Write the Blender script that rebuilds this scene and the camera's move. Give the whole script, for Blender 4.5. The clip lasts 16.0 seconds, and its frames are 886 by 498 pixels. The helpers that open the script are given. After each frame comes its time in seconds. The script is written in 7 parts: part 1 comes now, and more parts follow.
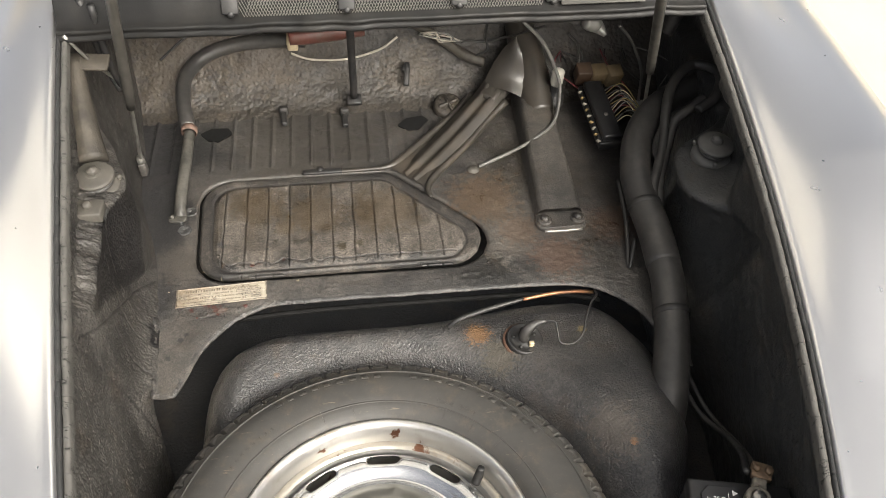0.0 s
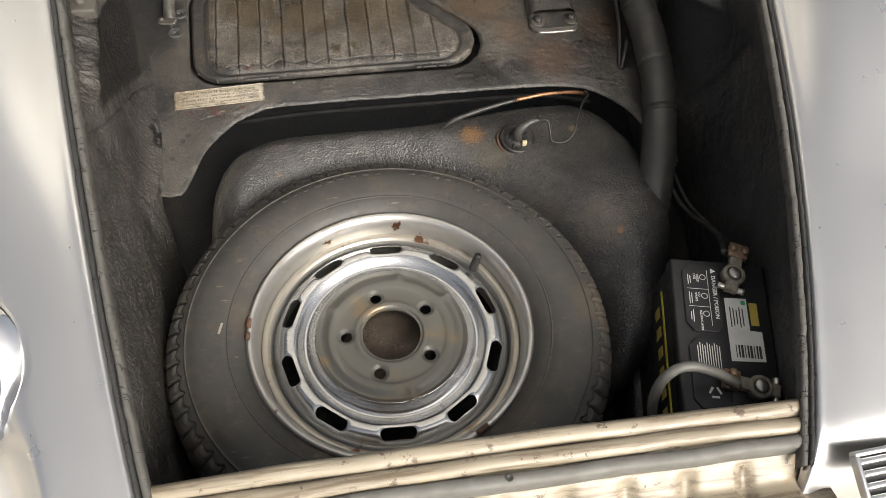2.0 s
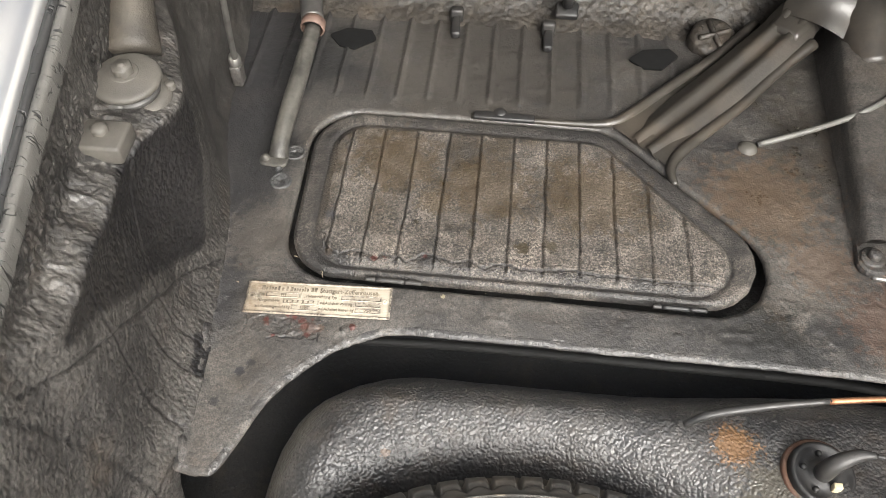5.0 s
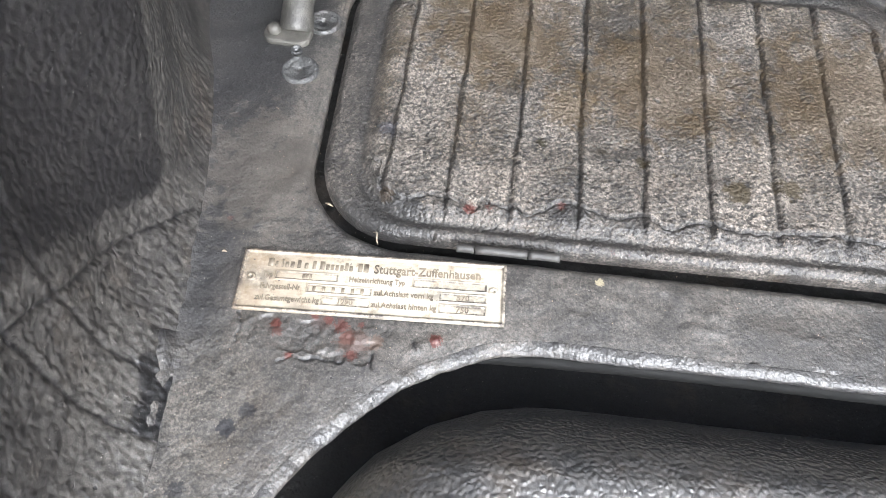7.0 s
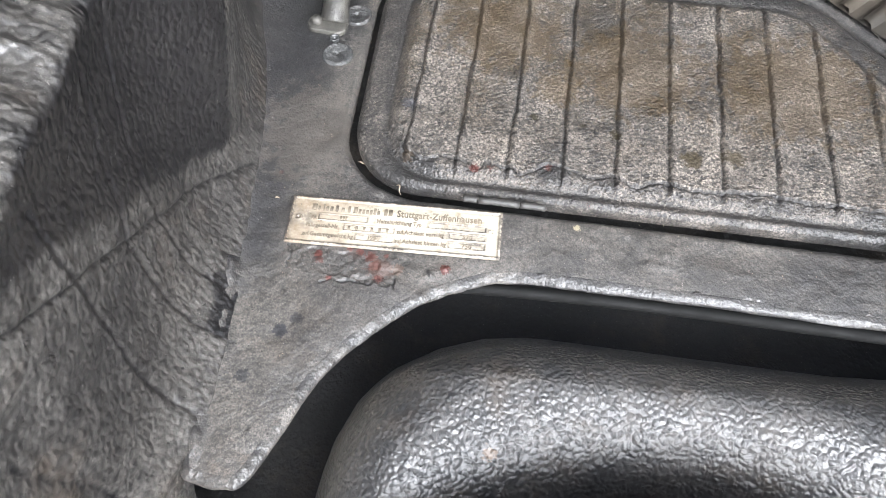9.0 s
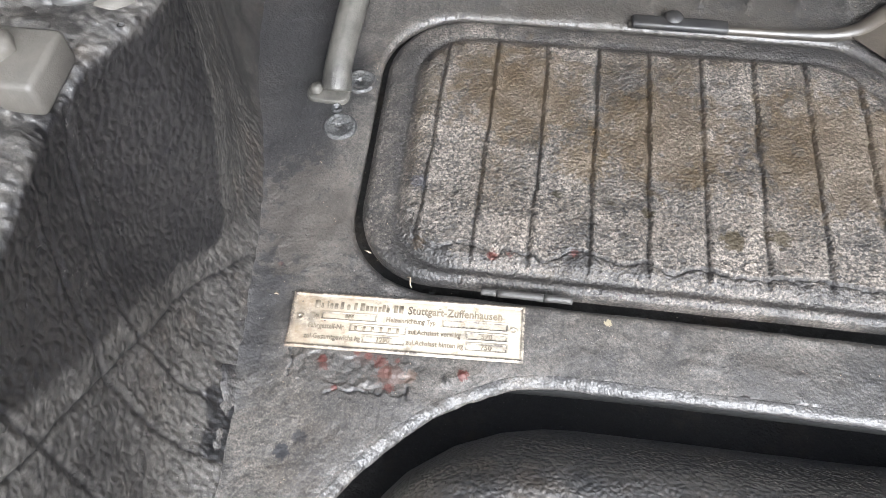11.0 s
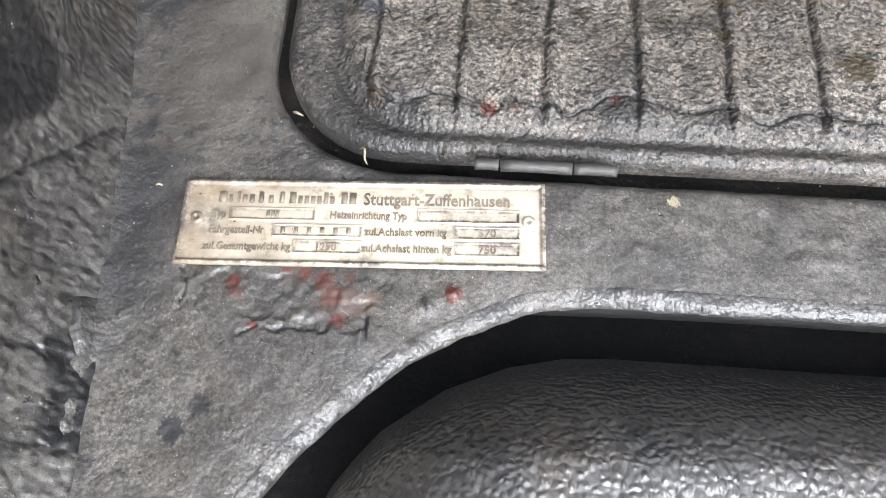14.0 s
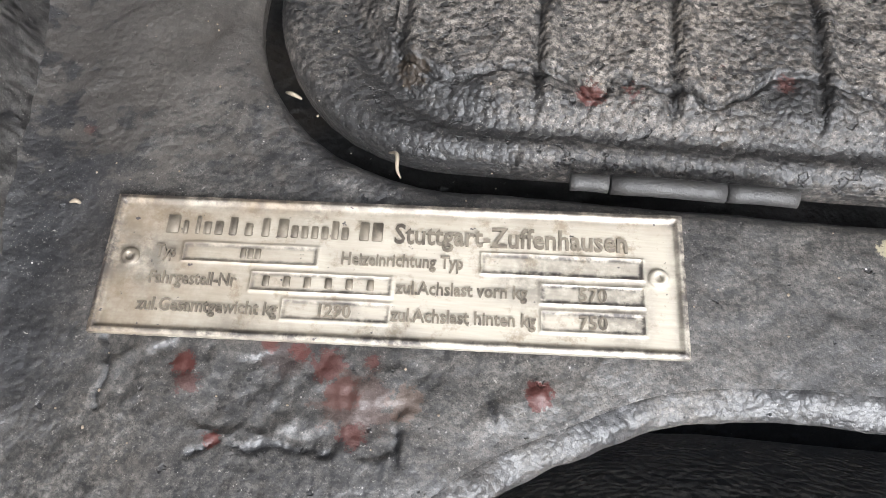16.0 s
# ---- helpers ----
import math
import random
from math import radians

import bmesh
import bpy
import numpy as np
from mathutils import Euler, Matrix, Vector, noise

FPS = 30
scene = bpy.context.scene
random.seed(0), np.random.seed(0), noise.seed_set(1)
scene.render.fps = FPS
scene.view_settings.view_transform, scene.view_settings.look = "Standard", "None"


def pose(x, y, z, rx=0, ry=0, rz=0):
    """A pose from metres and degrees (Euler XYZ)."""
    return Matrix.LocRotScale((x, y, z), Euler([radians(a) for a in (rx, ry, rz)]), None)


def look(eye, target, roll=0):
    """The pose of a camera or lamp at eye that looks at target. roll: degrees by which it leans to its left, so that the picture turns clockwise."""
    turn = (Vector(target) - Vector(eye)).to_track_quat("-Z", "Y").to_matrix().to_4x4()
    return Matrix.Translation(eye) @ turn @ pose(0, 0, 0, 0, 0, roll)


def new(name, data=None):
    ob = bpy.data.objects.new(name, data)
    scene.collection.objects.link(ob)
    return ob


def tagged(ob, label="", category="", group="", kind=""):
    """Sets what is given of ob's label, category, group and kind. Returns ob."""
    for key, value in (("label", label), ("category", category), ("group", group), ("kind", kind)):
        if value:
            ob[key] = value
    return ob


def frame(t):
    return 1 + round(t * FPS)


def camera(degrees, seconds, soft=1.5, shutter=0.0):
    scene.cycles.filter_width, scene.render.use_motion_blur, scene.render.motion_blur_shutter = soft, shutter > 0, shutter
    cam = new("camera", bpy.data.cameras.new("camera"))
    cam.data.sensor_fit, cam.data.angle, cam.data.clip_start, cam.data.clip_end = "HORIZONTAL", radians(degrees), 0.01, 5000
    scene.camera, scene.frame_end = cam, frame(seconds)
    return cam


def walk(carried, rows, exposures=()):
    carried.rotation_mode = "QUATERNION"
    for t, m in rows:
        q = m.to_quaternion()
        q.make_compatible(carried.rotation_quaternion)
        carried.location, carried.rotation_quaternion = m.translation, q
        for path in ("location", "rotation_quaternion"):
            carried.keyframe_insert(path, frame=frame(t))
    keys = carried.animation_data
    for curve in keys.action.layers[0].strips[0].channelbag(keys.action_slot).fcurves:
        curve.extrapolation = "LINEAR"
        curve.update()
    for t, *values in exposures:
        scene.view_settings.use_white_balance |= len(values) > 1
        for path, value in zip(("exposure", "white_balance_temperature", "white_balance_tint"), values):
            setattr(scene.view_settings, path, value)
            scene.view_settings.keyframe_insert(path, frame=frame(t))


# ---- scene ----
cam = camera(58.4, 16.0, soft=0.6)
PATH = [
    (0, (-0.02, -0.045, 1.542), (0.189, 1.288, 0.066), 2.4),
    (0.5, (-0.073, -0.078, 1.542), (0.137, 1.173, -0.004), 4.8),
    (1, (-0.088, -0.107, 1.571), (0.047, 1.076, -0.036), 3.0),
    (1.5, (-0.084, -0.105, 1.548), (0.051, 0.942, -0.15), 2.9),
    (2, (-0.061, -0.107, 1.546), (0.168, 0.877, -0.181), 5.3),
    (2.5, (-0.053, -0.087, 1.535), (0.231, 0.932, -0.162), 7.1),
    (3, (-0.036, -0.073, 1.525), (0.265, 1.011, -0.129), 7.4),
    (3.5, (-0.006, -0.007, 1.512), (0.163, 1.166, -0.099), 1.3),
    (4, (0.034, 0.081, 1.44), (0.03, 1.276, -0.164), -1.6),
    (4.2, (0.014, 0.153, 1.395), (-0.032, 1.371, -0.191), -1.7),
    (6.3, (-0.173, 0.591, 0.915), (-0.305, 1.693, -0.749), 2.6),
    (6.5, (-0.175, 0.606, 0.905), (-0.315, 1.666, -0.786), 1.3),
    (7, (-0.186, 0.625, 0.888), (-0.325, 1.657, -0.819), -0.7),
    (7.5, (-0.188, 0.627, 0.884), (-0.326, 1.645, -0.831), -1.1),
    (8, (-0.191, 0.628, 0.887), (-0.315, 1.637, -0.836), -0.9),
    (8.5, (-0.192, 0.614, 0.904), (-0.311, 1.645, -0.806), 0.3),
    (9, (-0.175, 0.54, 0.967), (-0.333, 1.559, -0.746), -0.4),
    (9.5, (-0.178, 0.543, 0.972), (-0.351, 1.569, -0.737), -1.9),
    (9.7, (-0.186, 0.556, 0.971), (-0.359, 1.607, -0.722), -2.2),
    (11.8, (-0.19, 0.646, 0.898), (-0.382, 1.61, -0.844), -3.8),
    (12, (-0.192, 0.658, 0.863), (-0.374, 1.595, -0.895), -4.0),
    (12.5, (-0.194, 0.689, 0.79), (-0.342, 1.544, -1.012), -4.9),
    (13, (-0.203, 0.691, 0.776), (-0.373, 1.522, -1.035), -6.4),
    (13.5, (-0.199, 0.691, 0.781), (-0.36, 1.511, -1.035), -6.2),
    (14, (-0.198, 0.688, 0.787), (-0.336, 1.527, -1.023), -5.1),
    (14.5, (-0.214, 0.715, 0.727), (-0.369, 1.51, -1.102), -7.1),
    (15, (-0.228, 0.741, 0.689), (-0.387, 1.522, -1.146), -6.1),
    (15.5, (-0.232, 0.764, 0.672), (-0.372, 1.536, -1.168), -4.6),
    (16, (-0.228, 0.756, 0.689), (-0.357, 1.552, -1.141), -3.7),
]
walk(cam, [(t, look(eye, target, roll)) for t, eye, target, roll in PATH],
     exposures=[(0.0, 1.22, 6800, 7), (1.0, 1.07, 6800, 7), (2.0, 0.82, 6800, 7), (2.5, 0.82, 6800, 7), (3.0, 0.87, 6800, 7), (4.2, 1.12, 6800, 7), (6.3, 1.87, 5850, 8), (9.7, 1.92, 5850, 8), (12.0, 1.84, 5850, 8), (12.5, 1.53, 5850, 8), (13.5, 1.77, 5850, 8), (14.0, 1.72, 5850, 8), (15.0, 1.24, 5850, 8), (16.0, 1.24, 5850, 8)])

# ---- light ----
SUN_FROM = Vector((0.36, -0.70, 0.62)).normalized()
world = bpy.data.worlds.new("sky")
scene.world = world
world.use_nodes = True
wt = world.node_tree
sky = wt.nodes.new("ShaderNodeTexSky")
sky.sky_type, sky.sun_disc = "NISHITA", False
sky.sun_elevation = math.asin(SUN_FROM.z)
sky.sun_rotation = math.atan2(SUN_FROM.x, SUN_FROM.y)
sky.air_density, sky.dust_density, sky.ozone_density = 0.4, 6.0, 0.25
haze = wt.nodes.new("ShaderNodeHueSaturation")
haze.inputs["Saturation"].default_value = 0.5
wt.links.new(sky.outputs[0], haze.inputs["Color"])
wt.links.new(haze.outputs[0], wt.nodes["Background"].inputs[0])
wt.nodes["Background"].inputs[1].default_value = 0.15
lamp = bpy.data.lights.new("sun", "SUN")
lamp.energy, lamp.angle, lamp.color = 2.0, radians(34), (1.0, 0.975, 0.94)
sun = new("sun", lamp)
sun.matrix_world = Matrix.Translation((2, -2, 5)) @ SUN_FROM.to_track_quat("Z", "Y").to_matrix().to_4x4()


# ---- tools for shapes ----
def vnoise(x, y, z=0.0, seed=0):
    """Smooth value noise from -1 to 1 over arrays."""
    x, y, z = np.broadcast_arrays(np.asarray(x, float), np.asarray(y, float), np.asarray(z, float))
    cell = [np.floor(a).astype(np.int64) for a in (x, y, z)]
    part_ = [a - c for a, c in zip((x, y, z), cell)]
    ease = [f * f * f * (f * (6 * f - 15) + 10) for f in part_]
    total = np.zeros(x.shape)
    for i in (0, 1):
        for j in (0, 1):
            for k in (0, 1):
                h = (cell[0] + i) * 374761393 + (cell[1] + j) * 668265263 + (cell[2] + k) * 1274126177 + seed * 974634777
                h = (h ^ ((h & 0xFFFFFFFF) >> 13)) * 1103515245 & 0xFFFFFFFF
                h = (h ^ (h >> 16)) * 2246822519 & 0xFFFFFFFF
                h = (h ^ (h >> 15)) & 0xFFFF
                w = (ease[0] if i else 1 - ease[0]) * (ease[1] if j else 1 - ease[1]) * (ease[2] if k else 1 - ease[2])
                total += w * (h / 32767.5 - 1)
    return total


def fbm(x, y, z=0.0, octaves=3, seed=0):
    out, amp = 0.0, 1.0
    for o in range(octaves):
        out = out + amp * vnoise(np.asarray(x) * 2 ** o, np.asarray(y) * 2 ** o, np.asarray(z) * 2 ** o, seed + o)
        amp *= 0.5
    return out


def cell_bumps(u, v, size, seed=0):
    """Round grains of about the given size, from 0 between them to 1 on top."""
    u, v = np.broadcast_arrays(np.asarray(u, float) / size, np.asarray(v, float) / size)
    iu, iv = np.floor(u), np.floor(v)
    best = np.full(u.shape, 9.0)
    for a in (-1, 0, 1):
        for b in (-1, 0, 1):
            px = iu + a + 0.5 + 0.42 * vnoise((iu + a) + 0.0, (iv + b) + 0.0, 1.0, seed)
            py = iv + b + 0.5 + 0.42 * vnoise((iu + a) + 0.0, (iv + b) + 0.0, 7.0, seed)
            best = np.minimum(best, (u - px) ** 2 + (v - py) ** 2)
    return np.sqrt(np.clip(1 - best / 0.55, 0, 1))


def sstep(a, b, x):
    f = np.clip((np.asarray(x, float) - a) / (b - a), 0, 1)
    return f * f * (3 - 2 * f)


def smooth_line(points, steps=12):
    """A Catmull-Rom line through points of any dimension."""
    p = np.array(points, float)
    p = np.vstack([2 * p[0] - p[1], p, 2 * p[-1] - p[-2]])
    out = []
    for a, b, c, d in zip(p, p[1:], p[2:], p[3:]):
        for f in np.arange(steps) / steps:
            out.append(0.5 * (2 * b + (c - a) * f + (2 * a - 5 * b + 4 * c - d) * f * f + (3 * b - a - 3 * c + d) * f ** 3))
    out.append(p[-2])
    return np.array(out)


def rounded_outline(points, radii, steps=8):
    """A closed outline with rounded corners."""
    p = [np.array(q, float) for q in points]
    out = []
    for i, q in enumerate(p):
        a, b = p[i - 1] - q, p[(i + 1) % len(p)] - q
        r = radii[i] if hasattr(radii, "__len__") else radii
        a, b = a / np.linalg.norm(a), b / np.linalg.norm(b)
        half = math.acos(max(-1, min(1, float(a @ b)))) / 2
        d = r / math.tan(half)
        mid = q + (a + b) / np.linalg.norm(a + b) * r / math.sin(half)
        s, e = q + a * d - mid, q + b * d - mid
        for f in np.linspace(0, 1, steps):
            v = s * (1 - f) + e * f
            out.append(mid + v / np.linalg.norm(v) * r)
    return np.array(out)


def sdf_polygon(poly, x, y):
    """Distance to a closed outline, less than nought inside."""
    px, py = np.asarray(x, float), np.asarray(y, float)
    best, inside = np.full(px.shape, 1e9), np.zeros(px.shape, bool)
    n = len(poly)
    for i in range(n):
        (ax, ay), (bx, by) = poly[i], poly[(i + 1) % n]
        ex, ey = bx - ax, by - ay
        f = np.clip(((px - ax) * ex + (py - ay) * ey) / (ex * ex + ey * ey + 1e-18), 0, 1)
        best = np.minimum(best, (px - ax - f * ex) ** 2 + (py - ay - f * ey) ** 2)
        if ay != by:
            inside ^= ((ay > py) != (by > py)) & (px < ex * (py - ay) / (by - ay) + ax)
    return np.where(inside, -1, 1) * np.sqrt(best)


def seg_distance(x, y, a, b):
    ex, ey = b[0] - a[0], b[1] - a[1]
    f = np.clip(((x - a[0]) * ex + (y - a[1]) * ey) / (ex * ex + ey * ey), 0, 1)
    return np.hypot(x - a[0] - f * ex, y - a[1] - f * ey)


def mesh_of(name, verts, faces, smooth=True):
    me = bpy.data.meshes.new(name)
    me.from_pydata([tuple(v) for v in np.asarray(verts).tolist()], [], [tuple(f) for f in faces])
    if smooth:
        me.polygons.foreach_set("use_smooth", [True] * len(me.polygons))
    me.update()
    return me


def grid_mesh(name, p, wrap_u=False, wrap_v=False, flip=False):
    """A sheet from an array of places [u, v, 3]."""
    nu, nv = p.shape[:2]
    iu, iv = np.arange(nu if wrap_u else nu - 1), np.arange(nv if wrap_v else nv - 1)
    a, b = np.meshgrid(iu, iv, indexing="ij")
    a1, b1 = (a + 1) % nu, (b + 1) % nv
    quads = np.stack([a * nv + b, a1 * nv + b, a1 * nv + b1, a * nv + b1], -1).reshape(-1, 4)
    return mesh_of(name, p.reshape(-1, 3), (quads[:, ::-1] if flip else quads).tolist())


def field_mesh(name, xs, ys, inside, height, skirt=0.0, lean=0.0):
    """A sheet over a plan, cut along the line where inside() is nought, with an edge that goes down by skirt."""
    x, y = np.meshgrid(xs, ys, indexing="ij")
    hx = np.gradient(xs)[:, None] + 0 * y
    hy = np.gradient(ys)[None, :] + 0 * x
    h = np.maximum(hx, hy)
    for _ in range(2):
        d = inside(x, y)
        near = np.abs(d) < 0.55 * h if _ == 0 else near & (np.abs(d) < 1.2 * h)
        e = 2e-4
        gx, gy = (inside(x + e, y) - inside(x - e, y)) / (2 * e), (inside(x, y + e) - inside(x, y - e)) / (2 * e)
        g2 = gx * gx + gy * gy + 1e-9
        if _ == 0:
            keep = d < 0.55 * h
        x, y = np.where(near, x - d * gx / g2, x), np.where(near, y - d * gy / g2, y)
    nu, nv = x.shape
    index = np.arange(nu * nv).reshape(nu, nv)
    ok = keep[:-1, :-1] & keep[1:, :-1] & keep[1:, 1:] & keep[:-1, 1:]
    around = np.zeros((nu + 1, nv + 1), int)
    around[1:-1, 1:-1] = ok
    faces_at = around[:-1, :-1] + around[1:, :-1] + around[1:, 1:] + around[:-1, 1:]
    rim_v = (faces_at > 0) & (faces_at < 4)
    rim_v[[0, -1]] = False
    rim_v[:, [0, -1]] = False
    for _ in range(3):
        d = inside(x, y)
        gx, gy = (inside(x + e, y) - inside(x - e, y)) / (2 * e), (inside(x, y + e) - inside(x, y - e)) / (2 * e)
        g2 = gx * gx + gy * gy + 1e-9
        move = rim_v & (np.abs(d) < 2 * h)
        x, y = np.where(move, x - d * gx / g2, x), np.where(move, y - d * gy / g2, y)
    z = height(x, y)
    quads = np.stack([index[:-1, :-1], index[1:, :-1], index[1:, 1:], index[:-1, 1:]], -1)[ok]
    verts = np.stack([x, y, z], -1).reshape(-1, 3)
    used = np.unique(quads)
    remap = np.full(nu * nv, -1)
    remap[used] = np.arange(len(used))
    verts, quads = verts[used], remap[quads]
    faces = quads.tolist()
    if skirt:
        edges = np.concatenate([quads[:, [0, 1]], quads[:, [1, 2]], quads[:, [2, 3]], quads[:, [3, 0]]])
        key = np.sort(edges, 1)
        _, first, count = np.unique(key, axis=0, return_index=True, return_counts=True)
        rim = edges[first[count == 1]]
        low = {}
        extra = []
        for i in np.unique(rim):
            low[i] = len(verts) + len(extra)
            extra.append(verts[i] - (0, 0, skirt))
        verts = np.vstack([verts, extra])
        faces += [(b, a, low[a], low[b]) for a, b in rim.tolist()]
    me = mesh_of(name, verts, faces)
    me.set_sharp_from_angle(angle=radians(55))
    return me


def sweep(points, radius, around=14, steps=8, caps=True, name="tube"):
    """A round tube along a smooth line; radius: a number or one for each point."""
    line = smooth_line(points, steps)
    if hasattr(radius, "__len__"):
        rad = smooth_line([[r] for r in radius], steps)[:, 0]
    else:
        rad = np.full(len(line), float(radius))
    way = np.gradient(line, axis=0)
    way /= np.linalg.norm(way, axis=1)[:, None]
    up = np.array([0, 0, 1.0]) if abs(way[0][2]) < 0.9 else np.array([1.0, 0, 0])
    side = np.cross(way[0], up)
    rings = []
    for p, w, r in zip(line, way, rad):
        side = side - w * (side @ w)
        side /= np.linalg.norm(side)
        other = np.cross(w, side)
        a = np.linspace(0, 2 * np.pi, around, endpoint=False)[:, None]
        rings.append(p + r * (np.cos(a) * side + np.sin(a) * other))
    rings = np.array(rings)
    if caps:
        ends = [np.repeat(rings[i].mean(0)[None], around, 0) for i in (0, -1)]
        rings = np.concatenate([ends[0][None] * 0.98 + rings[:1] * 0.02, rings, ends[1][None] * 0.98 + rings[-1:] * 0.02])
    return grid_mesh(name, rings, wrap_v=True)


def revolve(profile, m, around=48, name="turned", bend=None):
    """A turned body: profile of (radius, height), set at the pose m."""
    prof = np.array(profile, float)
    a = np.linspace(0, 2 * np.pi, around, endpoint=False)
    p = np.stack([prof[:, :1] * np.cos(a), prof[:, :1] * np.sin(a), prof[:, 1:] + 0 * a], -1)
    if bend:
        p = bend(p, a)
    me = grid_mesh(name, p, wrap_v=True)
    me.transform(m)
    return me


def block(sx, sy, sz, m=Matrix(), bevel=0.0, name="block", taper=1.0, segments=2):
    """A box on its base with rounded edges."""
    bm = bmesh.new()
    bmesh.ops.create_cube(bm, size=1.0)
    for v in bm.verts:
        k = taper if v.co.z > 0 else 1.0
        v.co = Vector((v.co.x * sx * k, v.co.y * sy * k, (v.co.z + 0.5) * sz))
    if bevel:
        bmesh.ops.bevel(bm, geom=bm.edges[:], offset=bevel, segments=segments, affect="EDGES", profile=0.5)
    bm.transform(m)
    me = bpy.data.meshes.new(name)
    bm.to_mesh(me)
    bm.free()
    if bevel:
        me.polygons.foreach_set("use_smooth", [True] * len(me.polygons))
    return me


def plate_mesh(outline, thick, m=Matrix(), bevel=0.0, name="plate"):
    """A flat piece of the given outline, from its top down by thick."""
    bm = bmesh.new()
    face = bm.faces.new([bm.verts.new((x, y, 0)) for x, y in outline])
    if face.normal.z < 0 or sum((outline[i][0] - outline[i - 1][0]) * (outline[i][1] + outline[i - 1][1]) for i in range(len(outline))) > 0:
        face.normal_flip()
    r = bmesh.ops.extrude_face_region(bm, geom=[face])
    for v in r["geom"]:
        if isinstance(v, bmesh.types.BMVert):
            v.co.z += thick
    bmesh.ops.recalc_face_normals(bm, faces=bm.faces)
    if bevel:
        top = [e for e in bm.edges if all(v.co.z > thick * 0.5 for v in e.verts)]
        bmesh.ops.bevel(bm, geom=top, offset=bevel, segments=2, affect="EDGES", profile=0.5)
    bm.transform(m)
    me = bpy.data.meshes.new(name)
    bm.to_mesh(me)
    bm.free()
    return me


def joined(name, meshes):
    bm = bmesh.new()
    for me in meshes:
        bm.from_mesh(me)
    out = bpy.data.meshes.new(name)
    bm.to_mesh(out)
    bm.free()
    return out


def letters(text, size, m, depth=0.0002, name="lettering", align="LEFT", stretch=1.0):
    cu = bpy.data.curves.new(name, "FONT")
    cu.body, cu.size, cu.extrude, cu.align_x, cu.resolution_u, cu.offset = text, size, depth, align, 2, 0.018 * size
    ob = bpy.data.objects.new(name, cu)
    scene.collection.objects.link(ob)
    me = bpy.data.meshes.new_from_object(ob.evaluated_get(bpy.context.evaluated_depsgraph_get()))
    bpy.data.objects.remove(ob)
    me.transform(m @ Matrix.Diagonal((stretch, 1, 1, 1)))
    return me


def thing(name, at, label, category, group="", kind=""):
    ob = new(name)
    ob.location = at
    ob.empty_display_size = 0.02
    return tagged(ob, label, category, group, kind)


def part(name, me, material, parent, label=""):
    """A mesh, given in world places, as one object under a thing or a part."""
    me.materials.clear()
    me.materials.append(material)
    ob = new(name, me)
    ob.parent = parent
    ob.matrix_parent_inverse = Matrix.Translation(-parent.location)
    return tagged(ob, label)


def single(name, me, material, label, category, group="", kind=""):
    me.materials.clear()
    me.materials.append(material)
    return tagged(new(name, me), label, category, group, kind)


